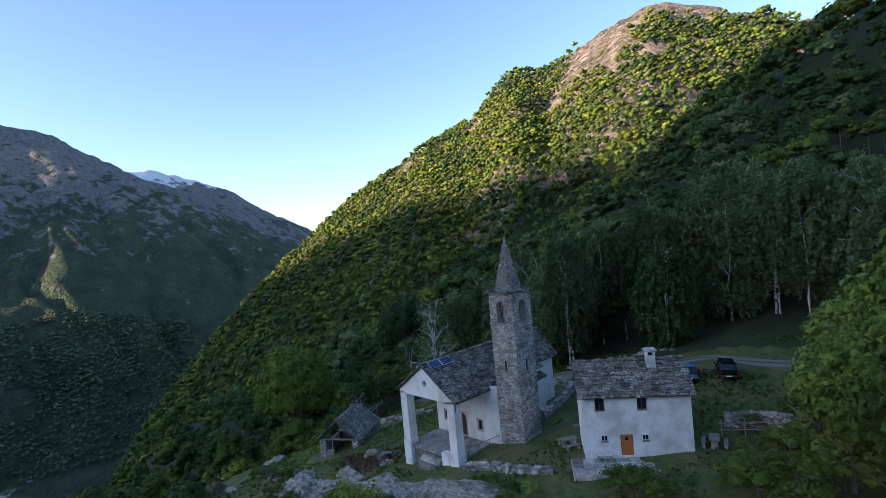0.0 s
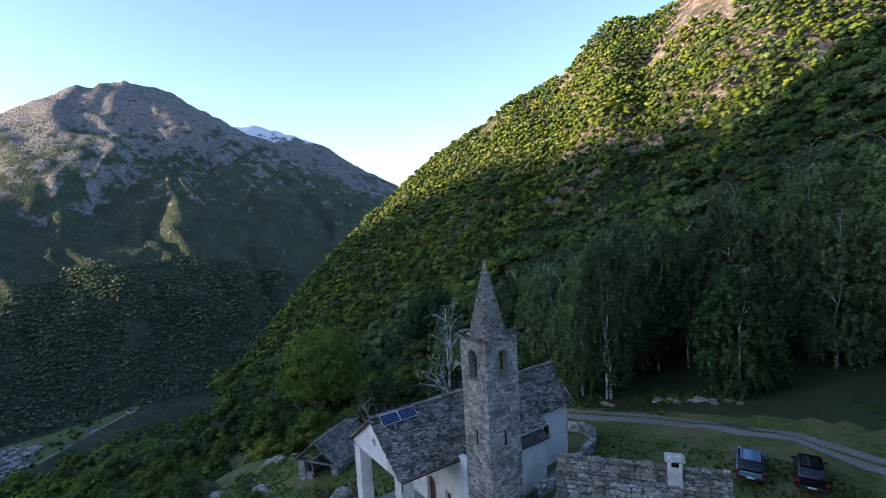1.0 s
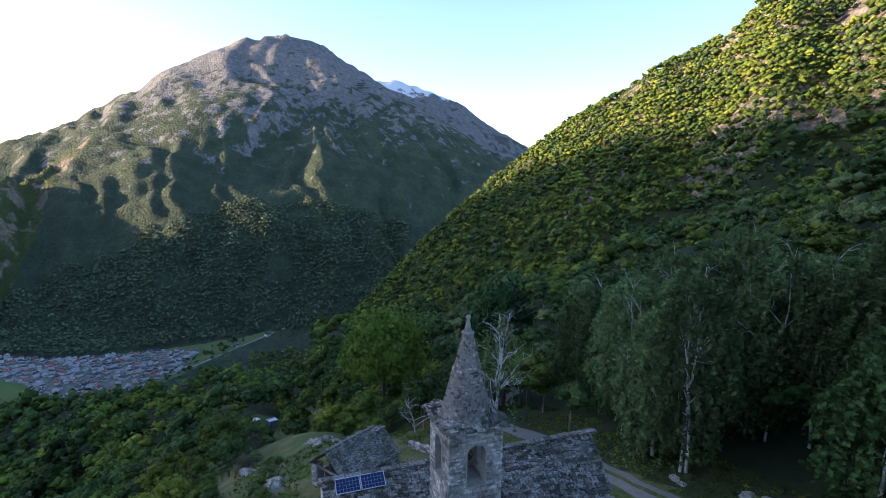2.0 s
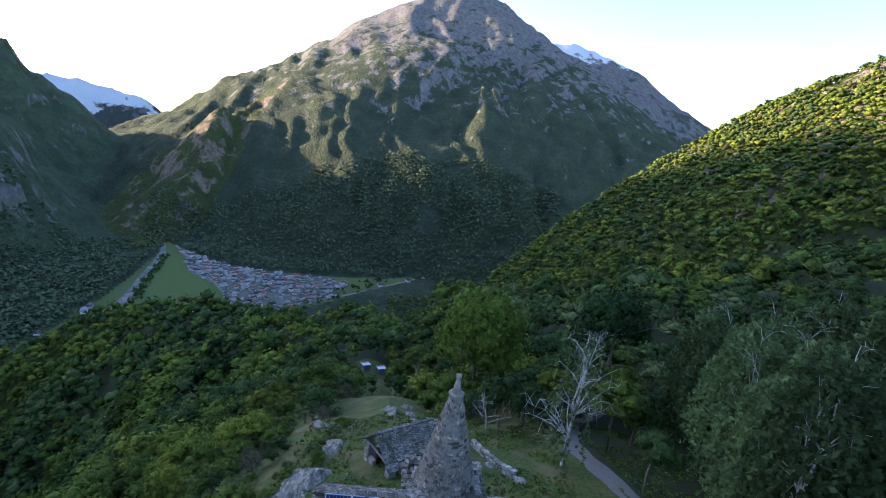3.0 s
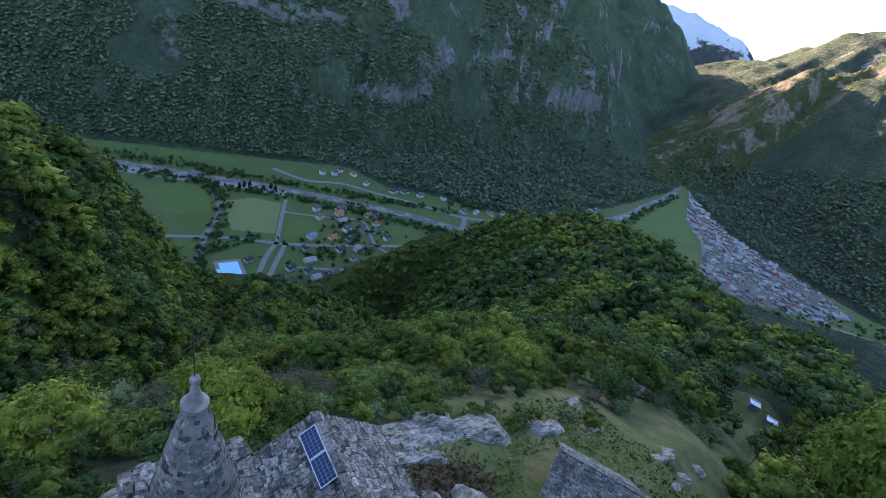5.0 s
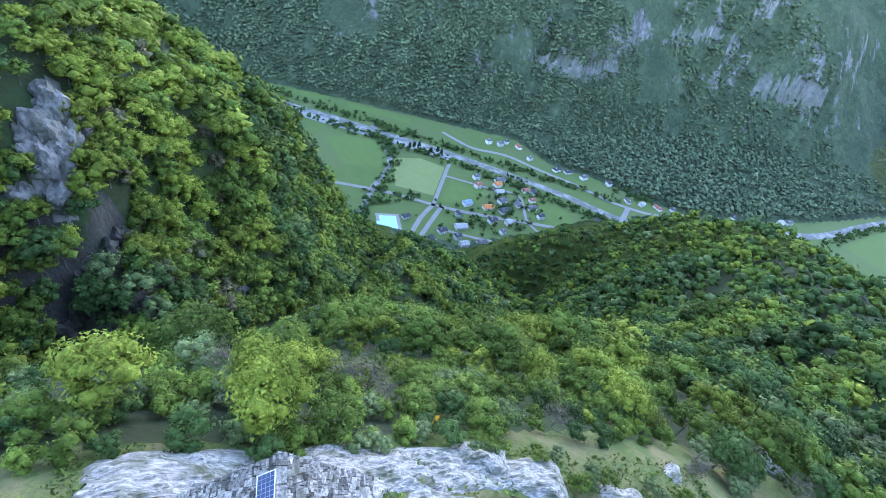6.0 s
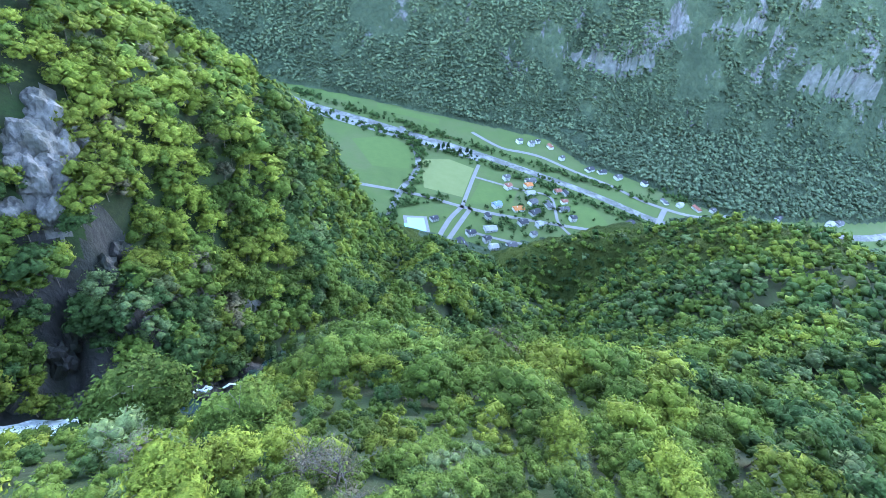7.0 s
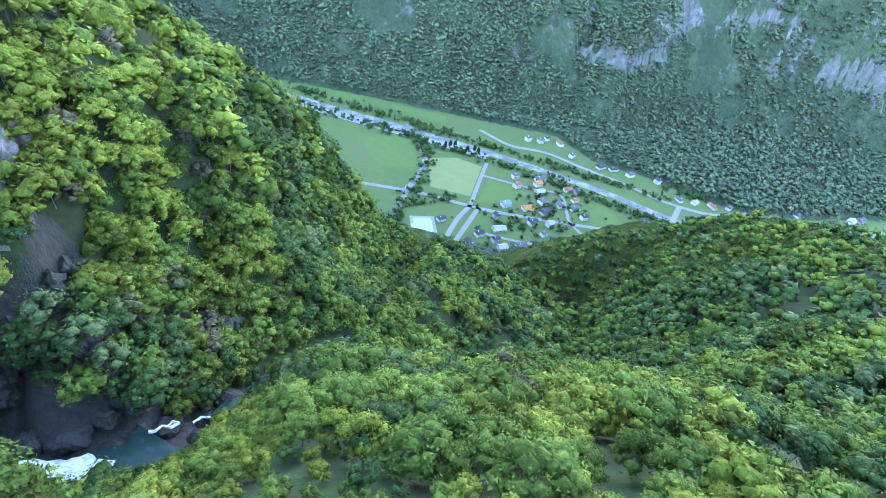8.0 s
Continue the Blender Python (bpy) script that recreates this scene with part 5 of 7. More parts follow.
def slab_set(name, x, y, turn, label, long=1.6):
    """A rough table of slabs with its two benches, each its own thing."""
    z = zat2(x, y)
    base = pose(x, y, z, 0, 0, turn)
    t = thing("picnic_table", label + " table", "table", base)
    part("tabletop", box(-long / 2, long / 2, -0.4, 0.4, 0.68, 0.76, 0.015), M_WOOD_GREY, t)
    for s in (-1, 1):
        part("leg", box(s * long * 0.32 - 0.12, s * long * 0.32 + 0.12, -0.28, 0.28, -0.15, 0.68, 0.01), M_STONE, t)
    for s in (-1, 1):
        b = thing("bench", label + " bench", "bench", base @ pose(0, s * 0.85, 0), "benches at the stone tables")
        part("seat", box(-long / 2, long / 2, -0.17, 0.17, 0.38, 0.44, 0.012), M_WOOD_GREY, b)
        for q in (-1, 1):
            part("leg", box(q * long * 0.33 - 0.1, q * long * 0.33 + 0.1, -0.13, 0.13, -0.15, 0.38, 0.01), M_STONE, b)


slab_set("picnic", 4.3, 1.2, 60, "dark weathered plank and stone picnic")
slab_set("picnic", 15.4, 6.3, 108, "grey plank and stone picnic")
terr = thing("stone_terrace", "paved stone terrace with low retaining wall before the house", "terrace", pose(7.2, -0.7, 0.72, 0, 0, 36.3))
part("retaining_wall", box(-1.3, 7.4, -2.7, -0.03, -2.2, -0.2, 0.03), M_STONE, terr)
tr = random.Random(8)
for i in range(9):
    for j in range(3):
        x, y, w = -1.25 + 0.95 * i, -2.66 + 0.88 * j, tr.uniform(0.82, 0.92)
        part("paving_slab", box(x, x + w, y, y + tr.uniform(0.76, 0.85), -0.2, -0.12 + tr.uniform(-0.03, 0.03), 0.015), M_STONE, terr)
hb = thing("house_bench", "small stone bench against the house wall", "bench", pose(8.75, -0.2, 0.6, 0, 0, 36.3))
part("seat", box(-0.7, 0.7, -0.2, 0.2, 0.4, 0.47, 0.01), M_STONE, hb)
for s in (-1, 1):
    part("leg", box(s * 0.5 - 0.1, s * 0.5 + 0.1, -0.17, 0.17, -0.3, 0.4, 0.01), M_STONE, hb)
fence = thing("rail_fence", "grey weathered wooden rail fence beside the house", "fence")
for k in range(3):
    x, y = 15.6 + 1.7 * k, 7.6 + 0.5 * k
    part("post", beam((x, y, zat2(x, y) - 0.3), (x, y, zat2(x, y) + 1.5), 0.1), M_WOOD_GREY, fence)
part("rail", beam((15.4, 7.5, zat2(15.6, 7.6) + 1.2), (19.2, 8.7, zat2(19, 8.6) + 1.2), 0.09), M_WOOD_GREY, fence)
part("rail", beam((15.4, 7.5, zat2(15.6, 7.6) + 0.6), (19.2, 8.7, zat2(19, 8.6) + 0.6), 0.09), M_WOOD_GREY, fence)
for k, (x, y) in enumerate(((-1.2, -4.6), (-29, -7.5), (-28.6, -5.2))):
    st = thing("marker_post", "short pale stone post standing in the grass", "post", pose(x, y, zat2(x, y), 4, 3, 20 * k))
    part("shaft", box(-0.09, 0.09, -0.08, 0.08, -0.3, 0.75, 0.02), M_FINIAL, st)


# ---- cars ----
M_CAR_GLASS = plain("car_glass", (0.02, 0.025, 0.03), 0.06)
M_TYRE = plain("tyre_rubber", (0.02, 0.02, 0.02), 0.8)
M_RIM = plain("alloy_rim", (0.4, 0.4, 0.42), 0.3, 0.8)
M_LAMP_RED = plain("red_lamp_glass", (0.25, 0.01, 0.01), 0.2)
M_LAMP = plain("clear_lamp_glass", (0.6, 0.6, 0.6), 0.15)
M_PLATE = plain("pale_plate", (0.7, 0.7, 0.68), 0.5)
M_TRIM = plain("black_trim", (0.025, 0.025, 0.025), 0.5)


def loft(sections, material, parent, name):
    """A shell through closed cross-sections of equal point count."""
    bm = bmesh.new()
    rings = [[bm.verts.new(p) for p in s] for s in sections]
    n = len(rings[0])
    for a, b in zip(rings, rings[1:]):
        for k in range(n):
            bm.faces.new((a[k], a[(k + 1) % n], b[(k + 1) % n], b[k]))
    bm.faces.new(rings[0][::-1])
    bm.faces.new(rings[-1])
    bmesh.ops.recalc_face_normals(bm, faces=bm.faces)
    for f in bm.faces:
        f.smooth = True
    return part(name, bm, material, parent)


def section(y, half, zlo, zhi, tuck=0.12, top=0.85):
    """A rounded cross-section of a car at y."""
    m = zlo + (zhi - zlo) * 0.55
    pts = [(half * 0.86, zlo), (half, zlo + 0.14), (half, m), (half * (1 - tuck * 0.4), zhi - 0.06), (half * top, zhi)]
    return [(x, y, z) for x, z in pts] + [(-x, y, z) for x, z in pts[::-1]]


def build_car(m, label, paint, tall, rack):
    c = thing("car", label, "car", m, "cars parked by the track")
    h0, L = (0.98, 4.25) if tall else (0.9, 4.4)
    loft([section(y, w, zl, zh) for y, w, zl, zh in ((-L / 2, 0.72, 0.42, 0.62), (-L / 2 + 0.1, 0.83, 0.28, h0 - 0.06), (-L / 2 + 0.5, 0.89, 0.22, h0), (-0.4, 0.9, 0.2, h0), (0.7, 0.9, 0.2, h0 - 0.02), (L / 2 - 0.9, 0.88, 0.21, h0 - 0.08), (L / 2 - 0.3, 0.84, 0.24, h0 - 0.2), (L / 2 - 0.05, 0.76, 0.3, h0 - 0.3), (L / 2, 0.66, 0.4, 0.55))], paint, c, "body")
    ht = 1.62 if tall else 1.46
    cabin = [(-L / 2 + 0.12, 0.8, h0 - 0.05, h0 + 0.02, 0.9), (-L / 2 + 0.42, 0.8, h0 - 0.06, ht - 0.12, 0.8), (-L / 2 + 0.8, 0.8, h0 - 0.06, ht, 0.78), (0.1, 0.8, h0 - 0.06, ht, 0.78), (0.45, 0.8, h0 - 0.06, ht - 0.08, 0.78), (1.2, 0.8, h0 - 0.08, h0 + 0.0, 0.9)]
    loft([section(y, w, zl, zh, 0.2, tp) for y, w, zl, zh, tp in cabin], M_CAR_GLASS, c, "glasshouse")
    loft([section(y, 0.66, ht - 0.07, ht + 0.025, 0.1, 0.93) for y in (-L / 2 + 0.62, -L / 2 + 0.75, -0.5, 0.12, 0.3)], paint, c, "roof_panel")
    part("rear_panel", box(-0.72, 0.72, -L / 2 - 0.02, -L / 2 + 0.1, 0.62, h0 - 0.02, 0.03), paint, c)
    part("bumper", box(-0.84, 0.84, -L / 2 - 0.06, -L / 2 + 0.14, 0.3, 0.56, 0.05), M_TRIM, c)
    part("bumper", box(-0.8, 0.8, L / 2 - 0.12, L / 2 + 0.05, 0.3, 0.52, 0.05), M_TRIM, c)
    part("plate", box(-0.26, 0.26, -L / 2 - 0.075, -L / 2 - 0.05, 0.44, 0.55), M_PLATE, c)
    for s in (-1, 1):
        part("tail_light", box(s * 0.78 - 0.12, s * 0.78 + 0.12, -L / 2 - 0.01, -L / 2 + 0.16, 0.66, 0.9, 0.02), M_LAMP_RED, c)
        part("headlight", box(s * 0.62 - 0.16, s * 0.62 + 0.16, L / 2 - 0.16, L / 2 - 0.02, 0.52, 0.66, 0.02), M_LAMP, c)
        part("mirror", box(s * 0.98 - 0.1, s * 0.98 + 0.1, 0.75, 0.87, h0 - 0.02, h0 + 0.14, 0.03), paint, c)
        for y in (-L / 2 + 0.8, L / 2 - 0.85):
            w = part("wheel", lathe([(0.2, -0.09), (0.31, -0.1), (0.325, -0.06), (0.325, 0.06), (0.31, 0.1), (0.2, 0.09)], 20), M_TYRE, c)
            w.matrix_basis = pose(s * 0.81, y, 0.325, 0, 90, 0)
            part("rim", lathe([(0.03, 0.095), (0.19, 0.085), (0.2, 0.1), (0.21, 0.1)], 16), M_RIM, w)
        if rack:
            part("roof_rail", beam((s * 0.56, -1.2, ht + 0.07), (s * 0.56, 0.2, ht + 0.05), 0.035), M_RIM, c)


M_PAINT_BLUE = plain("silver_blue_paint", (0.22, 0.33, 0.45), 0.28, 0.4)
M_PAINT_BLACK = plain("black_paint", (0.012, 0.012, 0.015), 0.2, 0.2)
build_car(pose(9.3, 17.4, zat2(9.3, 17.4) + 0.02, 0, 1.5, 26), "silver-blue estate car parked on the grass", M_PAINT_BLUE, False, True)
build_car(pose(12.9, 18.2, zat2(12.9, 18.2) + 0.02, 0, 1.0, 24), "black compact off-road car parked on the grass", M_PAINT_BLACK, True, False)


# ---- huts on the meadow ----
M_TIN = surface("pale_sheet_roof", (0.5, 0.53, 0.56), (0.62, 0.64, 0.66), 3, 0.5, bump=0.1)
M_BLUE_WALL = surface("blue_grey_boards", (0.12, 0.16, 0.22), (0.17, 0.21, 0.28), 3, 0.8, bump=0.3)
for k, (x, y, a) in enumerate(((-146, -12.5, 25), (-146.5, -7.0, 18))):
    hz = zat2(x, y)
    h = thing("hut", "small blue-grey hut with pale sheet roof", "hut", pose(x, y, hz, 0, 0, a), "huts on the meadow")
    part("wall", box(-1.4, 1.4, -1.15, 1.15, -0.8, 1.8, 0.03), M_BLUE_WALL, h)
    part("roof", prism([(-1.7, 1.55), (1.7, 2.05), (1.7, 2.15), (-1.7, 1.65)], -1.4, 1.4), M_TIN, h)
h = thing("ruined_house", "old stone house among the trees beside a farm track", "house", pose(-342, -157, zat2(-342, -157), 0, 0, 30))
part("wall", box(-5, 5, -3.5, 3.5, -2, 6), M_PLASTER, h)
part("roof", prism([(-5.6, 5.6), (5.6, 5.6), (0, 9.0)], -4, 4), M_SLATE, h)
ribbon("farm_track", [(-352, -168), (-338, -170), (-326, -160), (-322, -146), (-330, -132), (-345, -126)], 3.2, M_ROAD, "pale farm track curving past the old house", 0.3)
h = thing("hay_hut", "little stone hut with slab roof on the slope", "hut", pose(-76, -16, zat2(-76, -16), 0, 0, 50))
part("wall", box(-1.8, 1.8, -1.5, 1.5, -1, 2.0), M_STONE, h)
part("roof", prism([(-2.2, 1.8), (2.2, 1.8), (0, 3.2)], -1.8, 1.8), M_SLATE, h)


# ---- gorge water ----
M_FOAM = surface("white_water", (0.28, 0.34, 0.33), (0.8, 0.82, 0.8), 0.9, 0.6, bump=1.0, bump_scale=1.1, spread=0.4, stretch=(1, 2.2, 1))
M_WATER = surface("teal_water", (0.01, 0.028, 0.024), (0.018, 0.04, 0.034), 0.4, 0.25, bump=0.2, bump_scale=1.2, spec=0.2)
M_RIVER = surface("pale_river", (0.1, 0.1, 0.09), (0.2, 0.195, 0.175), 0.2, 0.8, c=(0.3, 0.29, 0.26), scale2=0.05, spec=0.08, bump=0.2)
M_GRAVEL = surface("river_gravel", (0.2, 0.2, 0.185), (0.36, 0.35, 0.33), 0.4, 0.95, bump=0.2)


def stream(name, pts, width, material, label):
    """Falling water along a line of points with heights."""
    rows = []
    for i in range(len(pts) - 1):
        a, b = np.array(pts[i]), np.array(pts[i + 1])
        n = 10
        for k in range(n + (i == len(pts) - 2)):
            rows.append(a + (b - a) * k / n)
    L = np.array(rows)
    T = np.gradient(L[:, :2], axis=0)
    T /= np.linalg.norm(T, axis=1)[:, None] + 1e-9
    N = np.stack([-T[:, 1], T[:, 0]], 1)
    V = []
    for s in np.linspace(-1, 1, 9):
        q = L.copy()
        q[:, :2] += N * (s * width / 2)
        q[:, 2] += 0.35 * fbm(q[:, 0] / 1.2, q[:, 1] / 1.2, 3, 4) + 0.25 * (1 - s * s)
        q[:, :2] += N * (0.3 * width * s * fbm(q[:, 0] / 2.0 + 9 * s, q[:, 1] / 2.0, 3, 14))[:, None]
        V.append(q)
    V = np.stack(V, 1)
    n, k = V.shape[:2]
    i, j = np.meshgrid(np.arange(n - 1), np.arange(k - 1), indexing="ij")
    f = np.stack([i * k + j, i * k + j + 1, (i + 1) * k + j + 1, (i + 1) * k + j], -1).reshape(-1, 4)[:, ::-1]
    return tagged(mesh_object(name, V.reshape(-1, 3), f, [material], smooth=True), label, "water", kind="structure")


stream("waterfall", [(56, -66, -80), (46, -71, -85.5), (36, -75, -90.2), (26, -76.5, -92.6), (21, -76, -93.2)], 5.5, M_FOAM, "white waterfall rushing down the gorge")
stream("gorge_pool", [(33, -71, -94), (25, -73, -94.2), (18, -78, -94.4), (14, -84, -95)], 13, M_WATER, "dark teal pool under the waterfall")
for line, wide in (([(16.5, -85.2, -94.1), (15.2, -85.4, -94.3), (14.2, -86.8, -94.7), (12.6, -86.6, -95.1), (11.2, -88.2, -95.8)], 0.7), ([(13.4, -86.8, -94.9), (12.6, -88.2, -95.3), (11.4, -88.0, -95.7)], 0.5), ([(8.6, -88.4, -96.6), (7.2, -90.2, -97.4), (5.4, -90.8, -98.4)], 0.6)):
    stream("rapids", line, wide, M_FOAM, "thin white rapids between dark rocks")
stream("gorge_stream", [(5, -92, -100), (-5, -113, -113.5), (-20, -132, -126), (-35, -150, -138), (-47, -200, -180)], 3.0, M_WATER, "dark stream in the gorge bottom")
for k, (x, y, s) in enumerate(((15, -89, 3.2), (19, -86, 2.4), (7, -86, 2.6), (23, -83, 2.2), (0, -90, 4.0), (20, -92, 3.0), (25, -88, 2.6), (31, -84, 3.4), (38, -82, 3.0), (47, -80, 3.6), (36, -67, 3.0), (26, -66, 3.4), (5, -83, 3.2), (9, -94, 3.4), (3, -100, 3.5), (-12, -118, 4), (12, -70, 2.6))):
    boulder("gorge_boulder", x, y, (s * 1.3, s, s * 0.9), 70 + k, "dark wet boulder in the gorge stream", M_WET_SHADE_ROCK, group="gorge boulders")
for k, (x, y, s) in enumerate(((44, -109, 3.4), (48, -112, 4.2), (45, -115, 4.4), (49, -119, 5.0), (45, -121, 4.2), (48, -126, 4.6), (44, -127, 3.6), (51, -106, 3.4))):
    boulder("rock_outcrop", x, y, (s * 0.9, s * 1.1, s * 1.3), 130 + k, "pale fissured rock outcrop above the gorge", M_CLIFF, group="gorge outcrops", subdiv=4, jag=0.4)
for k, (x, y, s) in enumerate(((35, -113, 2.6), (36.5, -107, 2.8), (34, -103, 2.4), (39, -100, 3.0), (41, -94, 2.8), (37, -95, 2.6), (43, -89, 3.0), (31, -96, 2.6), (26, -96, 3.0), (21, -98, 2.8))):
    boulder("gully_rock", x, y, (s, s * 1.1, s * 1.5), 150 + k, "dark rock in the steep gully, shade put into its colour", M_WET_SHADE_ROCK, group="gully rocks", jag=0.6)


# ---- valley floor ----
FZ = FLOOR
bm = bmesh.new()
bm.faces.new([bm.verts.new((x, y, FZ + 0.12)) for x, y in FIELDS])
bmesh.ops.triangulate(bm, faces=bm.faces)
for f in bm.faces:
    if f.normal.z < 0:
        f.normal_flip()
me = bpy.data.meshes.new("valley_floor")
bm.to_mesh(me)
bm.free()
me.materials.append(M_MEADOW)
tagged(new("valley_floor", me), "flat green meadows of the valley floor", "meadow", kind="structure")
ribbon("river", [(110, -930), (76, -914), (-5, -872), (-83, -840), (-195, -789), (-277, -752), (-406, -679), (-472, -637), (-534, -590), (-605, -562), (-723, -571), (-842, -583), (-914, -568), (-1000, -574), (-1124, -606), (-1318, -658), (-1517, -765), (-1725, -882)], 17, M_RIVER, "pale shallow river along the valley floor", z=FZ + 0.5, step=12)
ribbon("gravel_bank", [(110, -917), (-5, -857), (-195, -777), (-277, -740)], 26, M_GRAVEL, "pale gravel bank beside the river", z=FZ + 0.3, step=12)
ribbon("brook", [(-149, -830), (-166, -723), (-148, -662), (-130, -632), (-107, -567), (-98, -520)], 9, M_RIVER, "narrow brook crossing the meadows", z=FZ + 0.35, step=8)
for name, pts, w in (("road", [(-60, -640), (-118, -628), (-164, -616), (-217, -595), (-274, -579), (-363, -562), (-450, -547), (-505, -540)], 7), ("road", [(-269, -717), (-253, -681), (-217, -595)], 6),
                     ("road", [(-217, -595), (-193, -564), (-166, -514)], 7), ("road", [(-230, -593), (-206, -555), (-177, -508)], 7),
                     ("road", [(-255, -678), (-323, -651), (-370, -637), (-367, -595), (-363, -562), (-385, -512)], 5), ("road", [(-211, -540), (-253, -524), (-295, -513)], 5),
                     ("road", [(-280, -830), (-324, -782), (-365, -771), (-397, -759), (-447, -718), (-501, -680), (-555, -632), (-640, -602), (-760, -625), (-880, -630)], 8),
                     ("bridge_road", [(-575, -620), (-530, -568), (-488, -524)], 9), ("road", [(-1330, 30), (-1185, -99), (-1094, -190), (-1023, -300), (-1078, -401), (-1277, -565), (-1400, -660)], 6)):
    ribbon(name, pts, w, M_ASPHALT, "pale paved valley road", z=FZ + (1.6 if name == "bridge_road" else 0.8), step=10)

M_POOL = plain("pool_water", (0.25, 0.62, 0.75), 0.1)
pool = thing("swimming_pool", "pale blue open-air swimming pool with white surround", "pool", pose(-142, -547, FZ))
part("surround", box(-18, 16, -20, 19, -0.2, 0.5), M_FINIAL, pool)
part("pool_water", box(-13, 11, -15, 13, 0.4, 0.56), M_POOL, pool)
part("paddling_pool", box(11.5, 16, -2, 6, 0.4, 0.56), M_POOL, pool)

M_LAWN = surface("bright_lawn", (0.085, 0.13, 0.03), (0.108, 0.155, 0.038), 0.08, 0.95, bump=0.1)
M_HAY = surface("pale_hay_meadow", (0.16, 0.19, 0.06), (0.2, 0.22, 0.08), 0.06, 0.95, bump=0.1)
for k, (pts, mat, label) in enumerate((([(-90, -690), (-148, -690), (-158, -760), (-120, -790), (-60, -770)], M_LAWN, "bright green mown meadow"), ([(-165, -640), (-222, -620), (-258, -705), (-220, -728), (-172, -722)], M_HAY, "pale hay meadow"),
                                       ([(-228, -604), (-262, -668), (-318, -645), (-300, -612)], M_LAWN, "green field between the roads"), ([(-375, -556), (-372, -628), (-440, -610), (-450, -556)], M_LAWN, "green field beside the hamlet"),
                                       ([(60, -935), (-70, -905), (-80, -930), (40, -975)], M_LAWN, "green riverside meadow"), ([(-110, -890), (-220, -850), (-225, -870), (-110, -915)], M_LAWN, "green riverside meadow"),
                                       ([(-1010, -545), (-1130, -580), (-1300, -628), (-1250, -560), (-1090, -440), (-1040, -470)], M_LAWN, "green meadow beside the village"), ([(-1000, -330), (-1060, -420), (-960, -420)], M_LAWN, "green field by the village"))):
    bm = bmesh.new()
    bm.faces.new([bm.verts.new((x, y, FZ + 0.25 + 0.004 * k)) for x, y in pts])
    bmesh.ops.recalc_face_normals(bm, faces=bm.faces)
    me = bpy.data.meshes.new("meadow")
    bm.to_mesh(me)
    bm.free()
    me.materials.append(mat)
    tagged(new("meadow", me), label, "meadow", kind="structure")


ROOFS = [surface(n, tuple(0.8 * v for v in c), c, 0.6, 0.85, bump=0.1) for n, c in (("grey_roof", (0.12, 0.115, 0.115)), ("dark_roof", (0.06, 0.06, 0.065)), ("red_roof", (0.3, 0.12, 0.08)), ("orange_roof", (0.55, 0.2, 0.06)), ("blue_roof", (0.2, 0.27, 0.38)), ("pale_roof", (0.36, 0.35, 0.34)))]
WORDS = ("grey", "dark", "red", "orange", "blue-grey", "pale")
M_RENDER = surface("house_render", (0.5, 0.485, 0.46), (0.7, 0.685, 0.65), 0.4, 0.9, bump=0.05, vary=0.2)
HOUSES = {}


def village_house(x, y, turn, kind, shape, size, group):
    """A valley house: walls, gabled roof and rows of windows; copies share their meshes."""
    key = (kind, shape, group)
    m = pose(x, y, max(FZ, float(ground_z(np.array([float(x)]), np.array([float(y)]), False)[0])), 0, 0, turn) @ Matrix.Scale(size, 4)
    if key in HOUSES:
        c = copy_thing(HOUSES[key], Matrix())
        c.matrix_basis = m
        c["group"] = group
        return
    h = thing("house", "pale valley house with %s gabled roof" % WORDS[kind], "house", m, group)
    lx, ly, hz = ((6.5, 4.8, 6.0), (5.2, 4.6, 7.5), (8.5, 5.0, 4.5))[shape]
    part("wall", box(-lx, lx, -ly, ly, -1, hz), M_RENDER, h)
    bm = prism([(-ly - 0.7, hz - 0.35), (0, hz + ly * 0.5), (ly + 0.7, hz - 0.35), (0, hz - 0.05)], -lx - 0.6, lx + 0.6)
    bmesh.ops.transform(bm, matrix=pose(0, 0, 0, 0, 0, 90), verts=bm.verts)
    part("roof", bm, ROOFS[kind], h)
    for s in (-1, 1) if group != "village houses" else ():
        for zz in ((1.0, 3.6) if hz > 5 else (1.0,)):
            for k in range(3):
                xx = -lx * 0.62 + k * lx * 0.62
                part("window", box(xx - 0.55, xx + 0.55, s * ly - 0.04, s * ly + 0.04, zz, zz + 1.3), M_GLASS, h)
    part("chimney", box(lx * 0.4, lx * 0.4 + 0.8, 0.6, 1.4, hz + 1, hz + ly * 0.5 + 1.2), M_RENDER, h)
    HOUSES[key] = h


rg = random.Random(21)
HAMLET = [(-307, -678, 0), (-303, -652, 2), (-340, -660, 3), (-338, -640, 5), (-272, -601, 4), (-305, -595, 3), (-334, -613, 0), (-330, -588, 1), (-360, -609, 0), (-388, -649, 2), (-402, -645, 1), (-390, -621, 2), (-382, -600, 0), (-388, -576, 1), (-302, -560, 1), (-327, -557, 5), (-251, -571, 1), (-248, -543, 5), (-217, -531, 1), (-237, -518, 1), (-243, -503, 5)]
HAMLET += [(-200, -509, 1), (-270, -507, 0), (-311, -534, 0), (-349, -676, 0), (-484, -571, 1), (-462, -535, 1), (-169, -560, 1), (-388, -801, 0), (-404, -812, 1), (-425, -797, 2), (-366, -806, 0), (-478, -727, 1), (-500, -722, 1), (-525, -706, 0), (-570, -690, 1), (-434, -757, 0), (-585, -640, 0), (-610, -632, 5), (-640, -625, 2), (-670, -622, 0)]
for x, y, k in HAMLET:
    village_house(x, y, rg.choice((15, 20, 105, 25)) + rg.uniform(-6, 6), k, rg.randrange(3), rg.uniform(0.8, 1.05), "hamlet houses")
